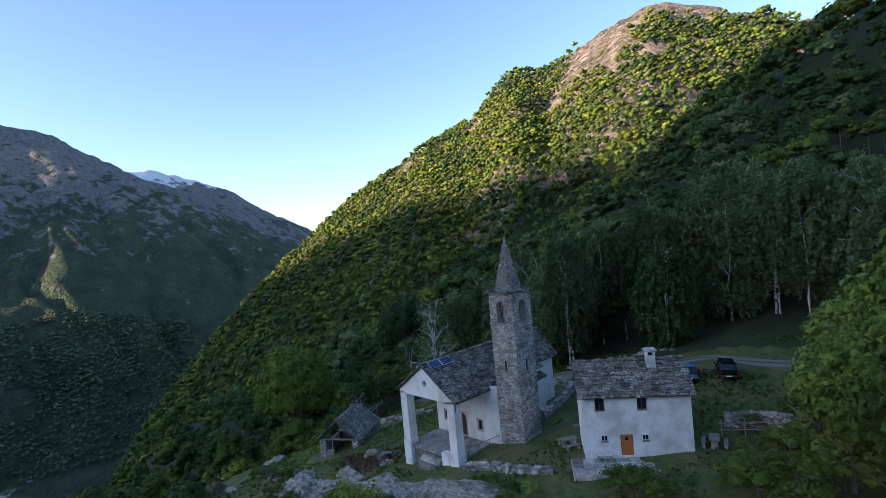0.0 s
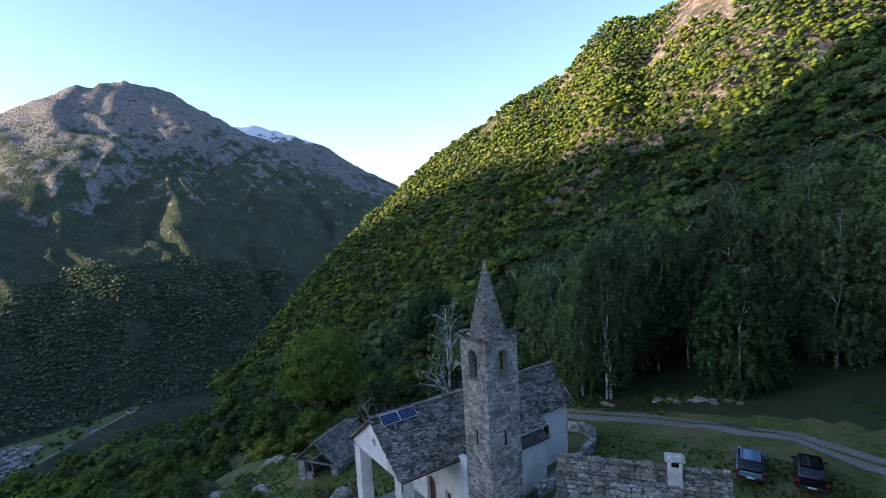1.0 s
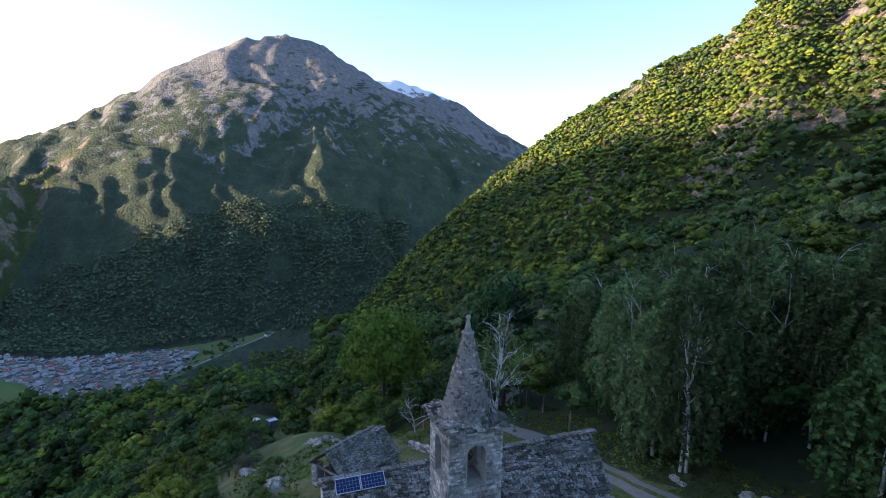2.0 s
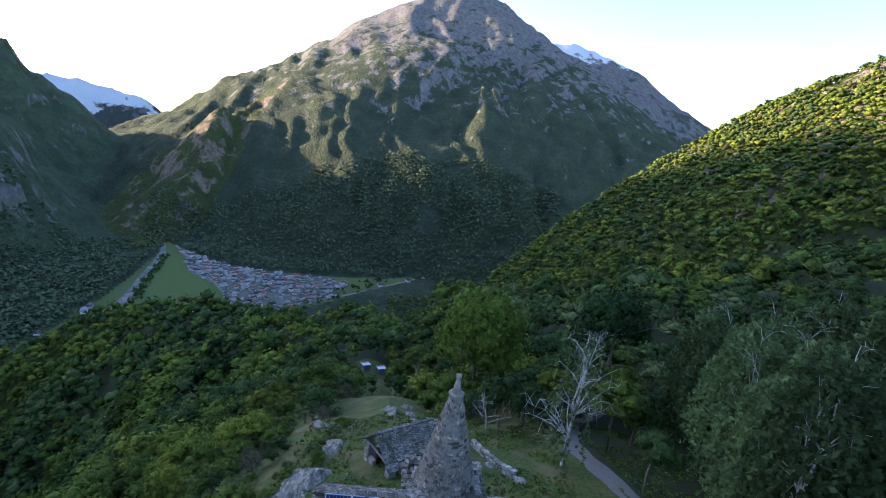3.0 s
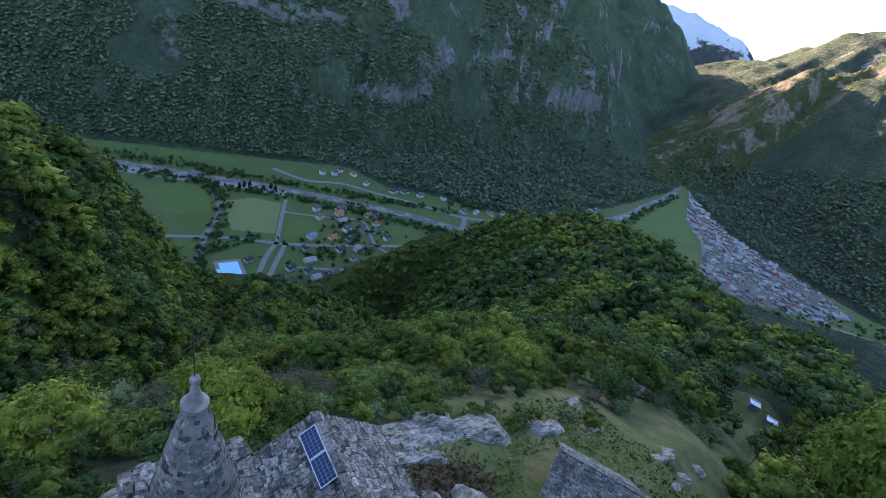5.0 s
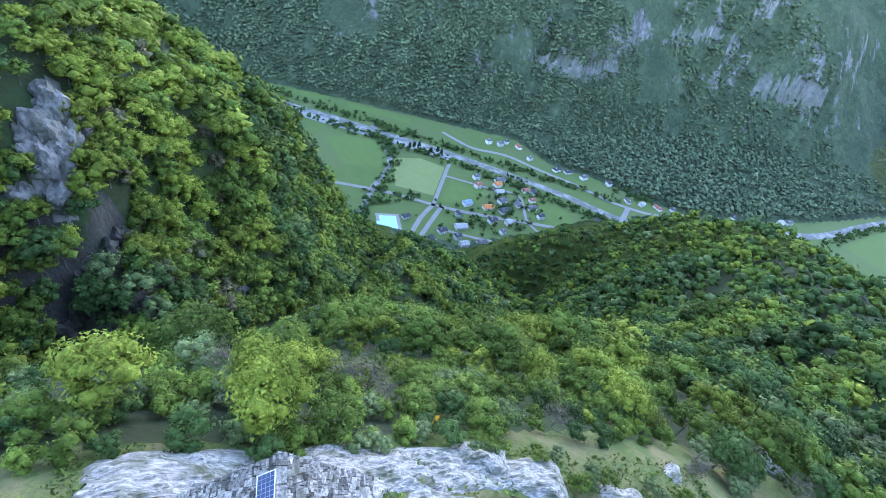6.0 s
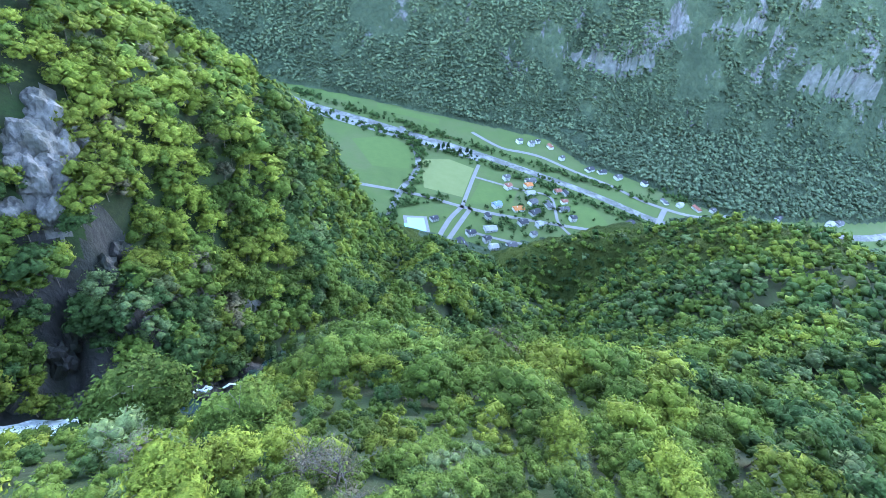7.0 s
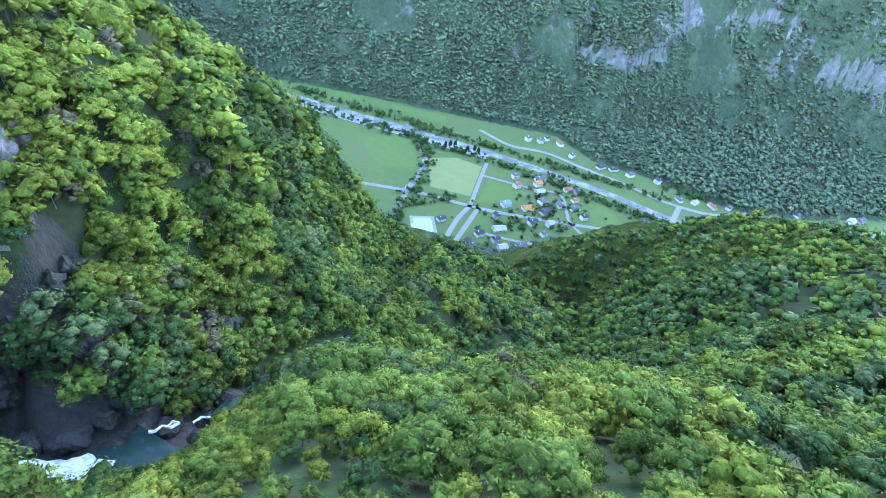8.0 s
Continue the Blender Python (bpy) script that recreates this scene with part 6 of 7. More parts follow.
ROW = [(-520, -545), (-545, -555), (-575, -548), (-600, -540), (-630, -545), (-660, -550), (-690, -552), (-801, -612), (-789, -560), (-880, -550), (-905, -600), (-930, -605), (-850, -545), (-1290, 0), (-1330, 40), (-1230, -70)]
for x, y in ROW:
    village_house(x, y, 20 + rg.uniform(-20, 20), rg.choice((0, 1, 5, 0)), rg.randrange(3), rg.uniform(0.9, 1.2), "houses along the valley road")
# the village: roofs crowded between the road and the wooded slope
VILLAGE = [(-1400, -664), (-1336, -578), (-1268, -466), (-1256, -364), (-1256, -262), (-1236, -150), (-1112, -172), (-995, -270), (-962, -350), (-1050, -395), (-1125, -445), (-1190, -535), (-1290, -585)]


def in_plan(x, y, plan):
    hit = False
    for (ax, ay), (bx, by) in zip(plan, plan[1:] + plan[:1]):
        if (ay > y) != (by > y) and x < ax + (bx - ax) * (y - ay) / (by - ay):
            hit = not hit
    return hit


bm = bmesh.new()
bm.faces.new([bm.verts.new((x, y, FZ + 0.3)) for x, y in VILLAGE])
bmesh.ops.triangulate(bm, faces=bm.faces)
for f in bm.faces:
    if f.normal.z < 0:
        f.normal_flip()
me = bpy.data.meshes.new("village_ground")
bm.to_mesh(me)
bm.free()
me.materials.append(surface("lanes_and_gardens", (0.06, 0.085, 0.03), (0.2, 0.195, 0.175), 0.09, 0.95, c=(0.16, 0.155, 0.14), scale2=0.03, bump=0.2, spread=0.25))
tagged(new("village_ground", me), "grey lanes and green gardens between the village houses", "ground", kind="structure")
for i in range(36):
    for j in range(43):
        x, y = -1420 + 14.6 * i + rg.uniform(-4, 4), -680 + 14.2 * j + rg.uniform(-4, 4) + (7 if i % 2 else 0)
        if not in_plan(x, y, VILLAGE) or rg.random() < (0.27 if x < -1110 else 0.42):
            continue
        village_house(x, y, 30 + rg.uniform(-35, 35) + rg.choice((0, 90)), rg.choice((0, 0, 0, 1, 5, 5, 2)), rg.randrange(3), rg.uniform(0.66, 1.0), "village houses")

# ---- trees ----
def spray(n, rg, size, up=0.35):
    """n leaf sprays round the unit sphere's shell: small three-cornered faces that look outward. Returns vertices (n, 3, 3)."""
    d = rg.normal(size=(n, 3))
    d /= np.linalg.norm(d, axis=1)[:, None]
    d[:, 2] = np.where(d[:, 2] < -0.35, -d[:, 2] * 0.5, d[:, 2])
    pos = d * (0.86 + 0.3 * rg.random((n, 1)))
    nrm = d + 0.55 * rg.normal(size=(n, 3)) + np.array((0, 0, up))
    nrm /= np.linalg.norm(nrm, axis=1)[:, None]
    a = np.cross(nrm, rg.normal(size=(n, 3)))
    a /= np.linalg.norm(a, axis=1)[:, None] + 1e-9
    b = np.cross(nrm, a)
    s = size * (0.55 + 0.9 * rg.random((n, 1)))
    a, b = a * s, b * s * (0.6 + 0.4 * rg.random((n, 1)))
    return np.stack([pos - a - 0.4 * b, pos + 0.25 * a + b, pos + a - 0.6 * b], 1)


def unit_ball(subdivisions):
    bm = bmesh.new()
    bmesh.ops.create_icosphere(bm, subdivisions=subdivisions, radius=1)
    v = np.array([tuple(p.co) for p in bm.verts])
    f = np.array([[p.index for p in q.verts] for q in bm.faces])
    bm.free()
    return v, f


EIGHT = (np.array(((1, 0, 0), (-1, 0, 0), (0, 1, 0), (0, -1, 0), (0, 0, 1), (0, 0, -1)), float),
         np.array(((0, 2, 4), (2, 1, 4), (1, 3, 4), (3, 0, 4), (2, 0, 5), (1, 2, 5), (3, 1, 5), (0, 3, 5))))
BALLS = (EIGHT, unit_ball(1), unit_ball(2))


def crown(rg, clumps, leaves, shape=(1, 1, 1), leaf=0.3, spread=0.62, clump=0.42, core=1, inner=1.0):
    """One tree's foliage, of unit radius: uneven leafy masses set about the crown, each with a fringe of single sprays.
    Returns vertices and triangles."""
    vs, fs, n = [], [], 0
    bv, bf = BALLS[core]
    for k in range(clumps):
        d = rg.normal(size=3)
        d /= np.linalg.norm(d)
        d[2] = abs(d[2]) * 1.1 - 0.35
        c = d * spread * (0.75 + 0.4 * rg.random())
        r = clump * (0.65 + 0.65 * rg.random())
        v = bv * (0.72 + 0.42 * rg.random((len(bv), 1))) * np.array((1, 1, 0.66))
        vs.append(v * r * inner + c)
        fs.append(bf + n)
        n += len(v)
        if leaves:
            q = (spray(leaves, rg, leaf) * r + c).reshape(-1, 3)
            vs.append(q)
            fs.append(np.arange(len(q)).reshape(-1, 3) + n)
            n += len(q)
    return np.concatenate(vs) * np.array(shape), np.concatenate(fs)


def tube(path, radii, n=6):
    """A tapered limb along a path. Returns vertices and quads."""
    path = [Vector(p) for p in path]
    vs, fs = [], []
    for i, p in enumerate(path):
        d = (path[min(i + 1, len(path) - 1)] - path[max(i - 1, 0)]).normalized()
        q = d.to_track_quat("Z", "Y")
        for k in range(n):
            a = 2 * math.pi * k / n
            vs.append(tuple(p + q @ Vector((math.cos(a) * radii[i], math.sin(a) * radii[i], 0))))
    for i in range(len(path) - 1):
        for k in range(n):
            j = (k + 1) % n
            fs.append((i * n + k, i * n + j, (i + 1) * n + j, (i + 1) * n + k))
    return vs, fs


def limbs(rg, height, radius, forks=6, lean=0.04, reach=0.5, start=0.35, twigs=0, n=6):
    """Trunk, limbs and twigs of a tree of that height."""
    vs, fs = [], []

    def put(path, radii, k):
        v, f = tube(path, radii, k)
        o = len(vs)
        vs.extend(v)
        fs.extend([tuple(i + o for i in q) for q in f])

    lx, ly = lean * rg.normal(), lean * rg.normal()
    trunk = [Vector((lx * h * h * height + 0.03 * height * rg.normal() * h, ly * h * h * height + 0.03 * height * rg.normal() * h, height * h)) for h in (0, 0.12, 0.3, 0.5, 0.7, 0.88, 1.0)]
    trunk[0] = Vector((0, 0, -0.5))
    put(trunk, [radius * 1.25, radius, radius * 0.85, radius * 0.65, radius * 0.42, radius * 0.2, radius * 0.06], n)
    for k in range(forks):
        h = start + (0.93 - start) * (k + rg.random()) / forks
        i = min(int(h * 6), 5)
        p = trunk[i].lerp(trunk[i + 1], 0.5)
        a = rg.random() * 6.283
        ln = reach * height * (1.05 - 0.75 * h) * (0.7 + 0.5 * rg.random())
        d = Vector((math.cos(a), math.sin(a), 0.55 + 0.5 * rg.random()))
        q = [p, p + d * ln * 0.4 + Vector((0, 0, 0.03 * height)), p + d * ln * 0.75 + Vector((0, 0, 0.02 * height)) + 0.06 * ln * Vector(rg.normal(size=3)), p + d * ln]
        r0 = radius * (1 - h) * 0.55 + 0.015
        put(q, [r0, r0 * 0.7, r0 * 0.45, 0.012], 5)
        for t in range(twigs):
            s = q[1 + t % 3]
            e = s + Vector(rg.normal(size=3)) * ln * 0.32 + Vector((0, 0, 0.12 * ln))
            put([s, s.lerp(e, 0.5) + 0.08 * ln * Vector(rg.normal(size=3)), e], [r0 * 0.35, r0 * 0.22, 0.008], 4)
    return vs, fs


def quad_mesh(name, q, material):
    v = np.asarray(q, np.float32).reshape(-1, 3)
    f = np.arange(len(v)).reshape(-1, np.shape(q)[-2])
    ob = mesh_object(name, v, f, [material])
    return ob


def tree_kind(name, label, category, seed, height, radius, crown_r, crown_shape, crown_z, leaf_mat, bark, clumps, leaves, leaf, forks=6, twigs=0, start=0.35, reach=0.5, lean=0.03, group="", inner=0.74):
    """One tree of a kind: trunk with limbs, and a crown of many small leaf sprays."""
    rg = np.random.default_rng(seed)
    t = thing(name, label, category, None, group)
    vs, fs = limbs(rg, height, radius, forks, lean, reach, start, twigs)
    tr = mesh_object("trunk", vs, fs, [bark], smooth=True)
    tr.parent = t
    if clumps:
        v, f = crown(rg, clumps, int(leaves * 1.05), crown_shape, leaf * 0.62, 0.7, 0.34, 1, inner)
        c = mesh_object("crown", v * crown_r + np.array((0, 0, crown_z)), f, [leaf_mat], smooth=True)
        c.parent = t
    return t


def zat(x, y):
    return float(ground_z(np.array([x]), np.array([y]))[0])


def plant(t, x, y, turn, size=1.0, sink=0.0):
    m = pose(x, y, zat(x, y) - sink, 0, 0, turn) @ Matrix.Scale(size, 4)
    if t.get("set") is None:
        t["set"] = 1
        t.matrix_basis = m
        return t
    c = copy_thing(t, Matrix())
    c.matrix_basis = m
    return c


# woods near and middling: joined, one mesh for each kind of tree
def woods(name, label, material, spots, variants):
    """Many trees as one sheet of leaf sprays: spots are rows of x, y, z, radius, height factor, turn."""
    vs, fs, n = [], [], 0
    for i, (x, y, z, r, h, a) in enumerate(spots):
        q, f = variants[i % len(variants)]
        c, s = math.cos(a), math.sin(a)
        rot = np.array(((c, -s, 0), (s, c, 0), (0, 0, 1)))
        vs.append((q @ rot.T) * np.array((r, r, r * h)) + np.array((x, y, z)))
        fs.append(f + n)
        n += len(q)
    ob = mesh_object(name, np.concatenate(vs), np.concatenate(fs), [material], smooth=True)
    tagged(ob, label, "woods", kind="stuff")
    return ob


def thin(x, y, gap):
    """Drops places nearer to one another than gap (an array)."""
    keep, grid = [], {}
    for i in range(len(x)):
        g = gap[i]
        cx, cy = int(x[i] // 6), int(y[i] // 6)
        w = int(g // 6) + 1
        ok = True
        for ix in range(cx - w, cx + w + 1):
            for iy in range(cy - w, cy + w + 1):
                for j in grid.get((ix, iy), ()):
                    if (x[i] - x[j]) ** 2 + (y[i] - y[j]) ** 2 < g * g:
                        ok = False
                        break
                if not ok:
                    break
            if not ok:
                break
        if ok:
            keep.append(i)
            grid.setdefault((cx, cy), []).append(i)
    return np.array(keep, int)


def bare_ground(x, y):
    """The clearing round the chapel, house and barn, the track, the meadow with the hives, and the stream."""
    clear = (y > -11 + 0.10 * np.minimum(x, 0)) & (y < 26 + 0.05 * x) & (x > -58) & (x < 24)
    clear |= (y > -15) & (y < 9) & (x > -112) & (x <= -55) & (y < 9 + 0.12 * (x + 55)) & (y > -14 - 0.1 * (x + 55))
    clear |= (y >= 20) & (y < 36) & (x > -8) & (x < 30)
    clear |= np.hypot(x + 182, y + 212) < 20
    clear |= ((x + 136) / 19) ** 2 + ((y + 9.5) / 9) ** 2 < 1
    burn = np.full(x.shape, 999.0)
    for (ax, ay, _), (bx, by, _) in zip(BURN, BURN[1:]):
        ux, uy = bx - ax, by - ay
        t = np.clip(((x - ax) * ux + (y - ay) * uy) / (ux * ux + uy * uy), 0, 1)
        burn = np.minimum(burn, np.hypot(x - ax - t * ux, y - ay - t * uy))
    return clear | (burn < np.where(y < -104, 3.0, 6.5))


def build_woods():
    rg = np.random.default_rng(77)
    plan = ((25, 44, 0.145, 0.3, 0), (18, 20, 0.205, 0.335, 0), (8, 8, 0.3, 0.45, 0), (5, 2, 0.42, 0.53, 0), (4, 0, 0, 0.6, 0), (14, 36, 0.16, 0.36, 0), (2, 0, 0, 0.8, 0))
    sets = [[crown(rg, n, k, (1, 1, 0.95), size, 0.62, wide, ball, 0.97) for _ in range(6)] for n, k, size, wide, ball in plan]
    bins = {}
    # level of detail, azimuths, distances, spacing, crown radii
    zones = ((5, 60, 232, 11, 56, 3.7, 1.3, 2.6), (0, 60, 222, 56, 80, 6.5, 2.8, 5.4), (0, -16, 62, 36, 80, 6.4, 3.0, 4.6), (1, 60, 220, 80, 160, 8.9, 3.4, 6.4), (1, -10, 62, 80, 160, 7.2, 3.4, 5.4),
             (2, 60, 216, 160, 290, 9.8, 4.2, 7.4), (2, -12, 60, 160, 290, 8.2, 4.2, 6.4), (3, 58, 192, 290, 600, 11.0, 4.6, 8.0), (3, 92, 122, 600, 820, 11.0, 4.6, 7.6), (3, -14, 58, 290, 520, 9.4, 4.6, 7.2),
             (4, 8, 58, 520, 1010, 8.0, 4.2, 6.8), (4, 58, 92, 600, 1150, 10.5, 4.4, 7.2), (6, 142, 200, 600, 1250, 6.0, 3.4, 6.4), (6, 118, 142, 620, 1600, 7.6, 4.2, 7.6), (6, 74, 118, 1300, 1800, 10.8, 4.6, 8.0))
    for level, az0, az1, r0, r1, gap, s0, s1 in zones:
        n = int(radians(az1 - az0) / 2 * (r1 * r1 - r0 * r0) / gap ** 2 * (15 if level in (1, 2) and az1 > 200 else 6))
        a = np.radians(az0 + (az1 - az0) * rg.random(n))
        d = np.sqrt(r0 * r0 + (r1 * r1 - r0 * r0) * rg.random(n))
        x, y = -np.sin(a) * d, np.cos(a) * d
        ok = ~bare_ground(x, y)
        if level == 6 and az0 > 110:
            ok &= rg.random(n) < np.clip(1.3 - (d - 650) / 700, 0.12, 1)
        x, y, d = x[ok], y[ok], d[ok]
        z = ground_z(x, y, False)
        steep = np.hypot(ground_z(x + 2, y, False) - z, ground_z(x, y + 2, False) - z) / 2
        flat = 1 / np.sqrt(1 + steep ** 2)
        size = s0 + (s1 - s0) * rg.random(len(x))
        rim = (y < 0) & (d < 50) & (x > -62)
        size = np.where(rim, size * 0.8, size)
        cliff = (steep > 2.6) & (fbm(x / 14, y / 14, 2, 18) > 0.6)
        cliff |= ((x - 28) / 15) ** 2 + ((y + 84) / 7) ** 2 + 1.2 * fbm(x / 6, y / 6, 2, 38) < 0.9
        rock_face = on_rock_face(x, y) | (off_gully(x, y) < 2.4)
        bare = (d > (360 if az0 < 58 else 520)) & (fbm(x / 70, y / 70, 4, 66) + (0.0012 if az0 < 58 else 0.0) * np.clip(z - 40, 0, 300) + 0.0013 * np.clip(z - 110, 0, 200) * (np.degrees(np.arctan2(-x, y)) < 34) + 0.1 * steep > (np.where(d > 730, 0.43, 0.58) if az0 < 58 else np.where(d < 660, 0.8, 0.4)))
        ok = (z > FLOOR - 1) & ~cliff & ~rock_face & ~bare & (off_fields(x, y) > 2)
        if level == 6:
            ok &= on_cliff(x, y, z) < 0.35
        k = thin(x[ok], y[ok], (0.93 * gap / (s0 + s1) * 2 * size * flat ** 0.85 * np.where((steep > 0.8) & (y < -60) & (d < 420), 0.46, 1.0))[ok])
        for i in np.nonzero(ok)[0][k]:
            tone = rg.random()
            sp = 0.7 * vnoise(np.array([x[i] / 30]), np.array([y[i] / 30]), 91)[0] + 0.85 * (tone - 0.5)
            sp -= 0.28 if y[i] > 25 and d[i] < 200 else -0.2 if y[i] < -110 and x[i] > 0 else 0
            kind = 2 if sp > 0.33 else 1 if sp < -0.16 else 3 if tone > 0.84 else 4 if tone < 0.025 else 0
            tall = 0.75 if rim[i] else 1.7 if y[i] > 25 else 1.25
            # More yellow leaves on the far hill: golden sunlight put into leaf colour.
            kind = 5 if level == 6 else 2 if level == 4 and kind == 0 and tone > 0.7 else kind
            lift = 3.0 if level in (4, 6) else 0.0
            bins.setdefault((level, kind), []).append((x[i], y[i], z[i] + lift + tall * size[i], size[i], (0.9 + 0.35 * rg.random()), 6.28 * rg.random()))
    mats = (M_LEAF, M_LEAF_DARK, M_LEAF_YELLOW, M_LEAF_GREY, M_TWIG, M_LEAF_HAZE)
    words = ("fresh green beech", "deep green chestnut", "yellow-green young", "silvery budding", "brown leafless", "haze-pale green distant")
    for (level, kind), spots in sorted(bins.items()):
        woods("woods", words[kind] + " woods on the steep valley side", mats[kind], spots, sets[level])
    # bare stems between the crowns of the nearer woods
    vs, fs, n = [], [], 0
    for (level, kind), spots in sorted(bins.items()):
        if level not in (0, 1):
            continue
        for x, y, z, r, h, a in spots[::2]:
            top = z + 0.3 * r
            foot = z - (1.9 if y > 25 else 1.35) * r - 0.5
            v, f = tube([(x, y, foot), (x + 0.3 * math.cos(a), y + 0.3 * math.sin(a), (foot + top) / 2), (x, y, top)], [0.16, 0.12, 0.05], 4)
            vs += v
            fs += [tuple(i + n for i in q) for q in f]
            n += len(v)
    tagged(mesh_object("stems", vs, fs, [M_BARK], smooth=True), "grey stems of the woods", "woods", kind="stuff")


build_woods()

# ---- single trees about the chapel ----
def weeping(rg, n_strands, r, h0, h1):
    """Birch foliage: strands of small leaves that hang from an airy, upright crown. Returns quads."""
    out = []
    for k in range(n_strands):
        a = 6.283 * rg.random()
        t = rg.random()
        rad = r * (0.25 + 0.75 * math.sqrt(rg.random())) * (0.35 + 0.65 * math.sin(math.pi * min(1, t * 0.85 + 0.12)))
        x, y, z = rad * math.cos(a), rad * math.sin(a), h0 + (h1 - h0) * t
        n = 9
        pos = np.array((x, y, z)) + np.cumsum(np.array((0.05 * math.cos(a), 0.05 * math.sin(a), -0.2)) + 0.12 * rg.normal(size=(n, 3)), 0)
        ax = rg.normal(size=(n, 3))
        ax /= np.linalg.norm(ax, axis=1)[:, None]
        b = np.cross(ax, rg.normal(size=(n, 3)))
        b /= np.linalg.norm(b, axis=1)[:, None]
        s = 0.2 + 0.2 * rg.random((n, 1))
        out.append(np.stack([pos - ax * s, pos + b * s * 0.6, pos + ax * s, pos - b * s * 0.6], 1))
    return np.concatenate(out)


def birch(seed, height, r, label, stems=1, strands=330, leaf=None, first=0.3, group="birches"):
    rg = np.random.default_rng(seed)
    t = thing("birch_tree", label, "tree", None, group)
    for s in range(stems):
        vs, fs = limbs(rg, height * (1 - 0.12 * s), 0.17, 11, 0.05, 0.24, 0.3, 2)
        tr = mesh_object("trunk", np.array(vs) + np.array((0.5 * s, 0.25 * s, 0)), fs, [M_BIRCH], smooth=True)
        tr.parent = t
    q = weeping(rg, strands, r, height * first, height * 0.99)
    quad_mesh("crown", q, leaf or M_LEAF_BIRCH).parent = t
    return t


M_LEAF_BIRCH = leafy("birch_leaves", (0.085, 0.13, 0.05), (0.125, 0.175, 0.065), through=0.35)
B1 = birch(1, 20, 4.4, "tall white-barked double-stemmed birch behind the chapel", 2, 520, first=0.2)
B2 = birch(2, 21, 3.9, "slender white-barked birch at the wood's edge", 1, 460, first=0.26)
B3 = birch(3, 18, 4.8, "spreading birch with hanging foliage at the wood's edge", 1, 600, first=0.14)
BIRCHES = (B1, B2, B3)
SPOTS = [(-12.8, 28.8, 0, 1.0), (-13.6, 41, 1, 1.0), (-16.3, 41.3, 2, 0.95), (-10.1, 42.6, 1, 0.9), (-17.3, 29.6, 2, 0.9), (-21, 36, 2, 1.05), (-26, 33, 0, 0.95), (-31, 38, 2, 1.1), (-24, 44, 1, 1.05), (-38, 40, 2, 1.05), (-41, 47, 0, 1.0), (-35, 48, 1, 1.1), (-46, 41, 2, 1.0), (-5.5, 44, 1, 1.05), (-2, 48, 2, 1.0), (3, 47, 1, 1.1), (6, 44, 2, 0.95), (8.5, 48, 1, 1.1), (12, 45, 0, 1.0), (16, 43, 1, 1.05), (19, 47, 2, 1.1), (23, 41, 1, 1.0)]
SPOTS += [(-8, 50, 1, 1.1), (-18, 50, 2, 1.1), (-29, 55, 1, 1.15), (-48, 53, 2, 1.1), (0, 55, 1, 1.15), (10, 54, 2, 1.1), (26, 36, 2, 0.95), (29, 44, 1, 1.1), (31, 31, 0, 0.9), (-54, 46, 1, 1.0), (36, 38, 1, 1.1), (38, 26, 2, 1.0)]
for k, (x, y, b, s) in enumerate(SPOTS):
    plant(BIRCHES[b], x, y, 67 * k, s)

# a white tree with bare limbs, a large lime tree, a dark evergreen, a dead thorn
t = birch(7, 17, 3.0, "half-bare pale tree with white limbs beside the chapel meadow", 1, 70, M_LEAF_GREY, 0.12, "")
plant(t, -33.7, 19.4, 40)
rg = np.random.default_rng(30)
vs, fs = limbs(rg, 17.0, 0.22, 30, 0.03, 0.3, 0.16, 6)
bare = mesh_object("branchwork", vs, fs, [M_BIRCH], smooth=True)
bare.parent = t
t = tree_kind("lime_tree", "large round-crowned fresh green lime tree by the meadow", "tree", 11, 24, 0.5, 9.4, (1, 1, 1.3), 17.5, M_LEAF_LIME := leafy("lime_leaves", (0.1, 0.155, 0.022), (0.16, 0.22, 0.032), through=0.2), M_BARK, 80, 110, 0.17, 9)
plant(t, -76, 14.5, 10)
t = tree_kind("evergreen_tree", "dark dense evergreen tree rising behind the birches", "tree", 12, 24, 0.4, 6.8, (1, 1, 1.35), 18, M_LEAF_EVER := leafy("evergreen_leaves", (0.02, 0.045, 0.014), (0.03, 0.06, 0.018)), M_BARK, 34, 80, 0.22, 7)
plant(t, -59, 33.5, 30, 0.95)
t = tree_kind("ash_tree", "broad fresh green ash tree at the gorge rim", "tree", 21, 13, 0.3, 5.6, (1, 1, 0.8), 9.2, M_LEAF, M_BARK, 60, 100, 0.2, 9, group="rim trees", inner=0.85)
plant(t, 2.4, -38.0, 20, 0.95, 1.6)
t = tree_kind("hazel_tree", "rounded fresh green hazel tree at the gorge rim", "tree", 22, 9, 0.2, 4.6, (1, 1, 0.85), 6.2, M_LEAF, M_BARK, 50, 90, 0.2, 9, group="rim trees", inner=0.85)
plant(t, -8.4, -32.7, 20, 0.95, 2.2)
t = tree_kind("dead_thorn", "leafless dead thorn with pale twisted branches", "tree", 13, 5.5, 0.13, 1, (1, 1, 1), 3, M_LEAF, M_BIRCH, 0, 0, 0.2, 12, 4, 0.2, 0.75, 0.1)
plant(t, -47, 12.5, 0)
t = tree_kind("young_tree", "rounded green tree between meadow and track", "tree", 14, 7.5, 0.2, 4.4, (1, 1, 0.95), 5.6, M_LEAF_DARK, M_BARK, 26, 70, 0.26, 6, group="trees round the meadow")
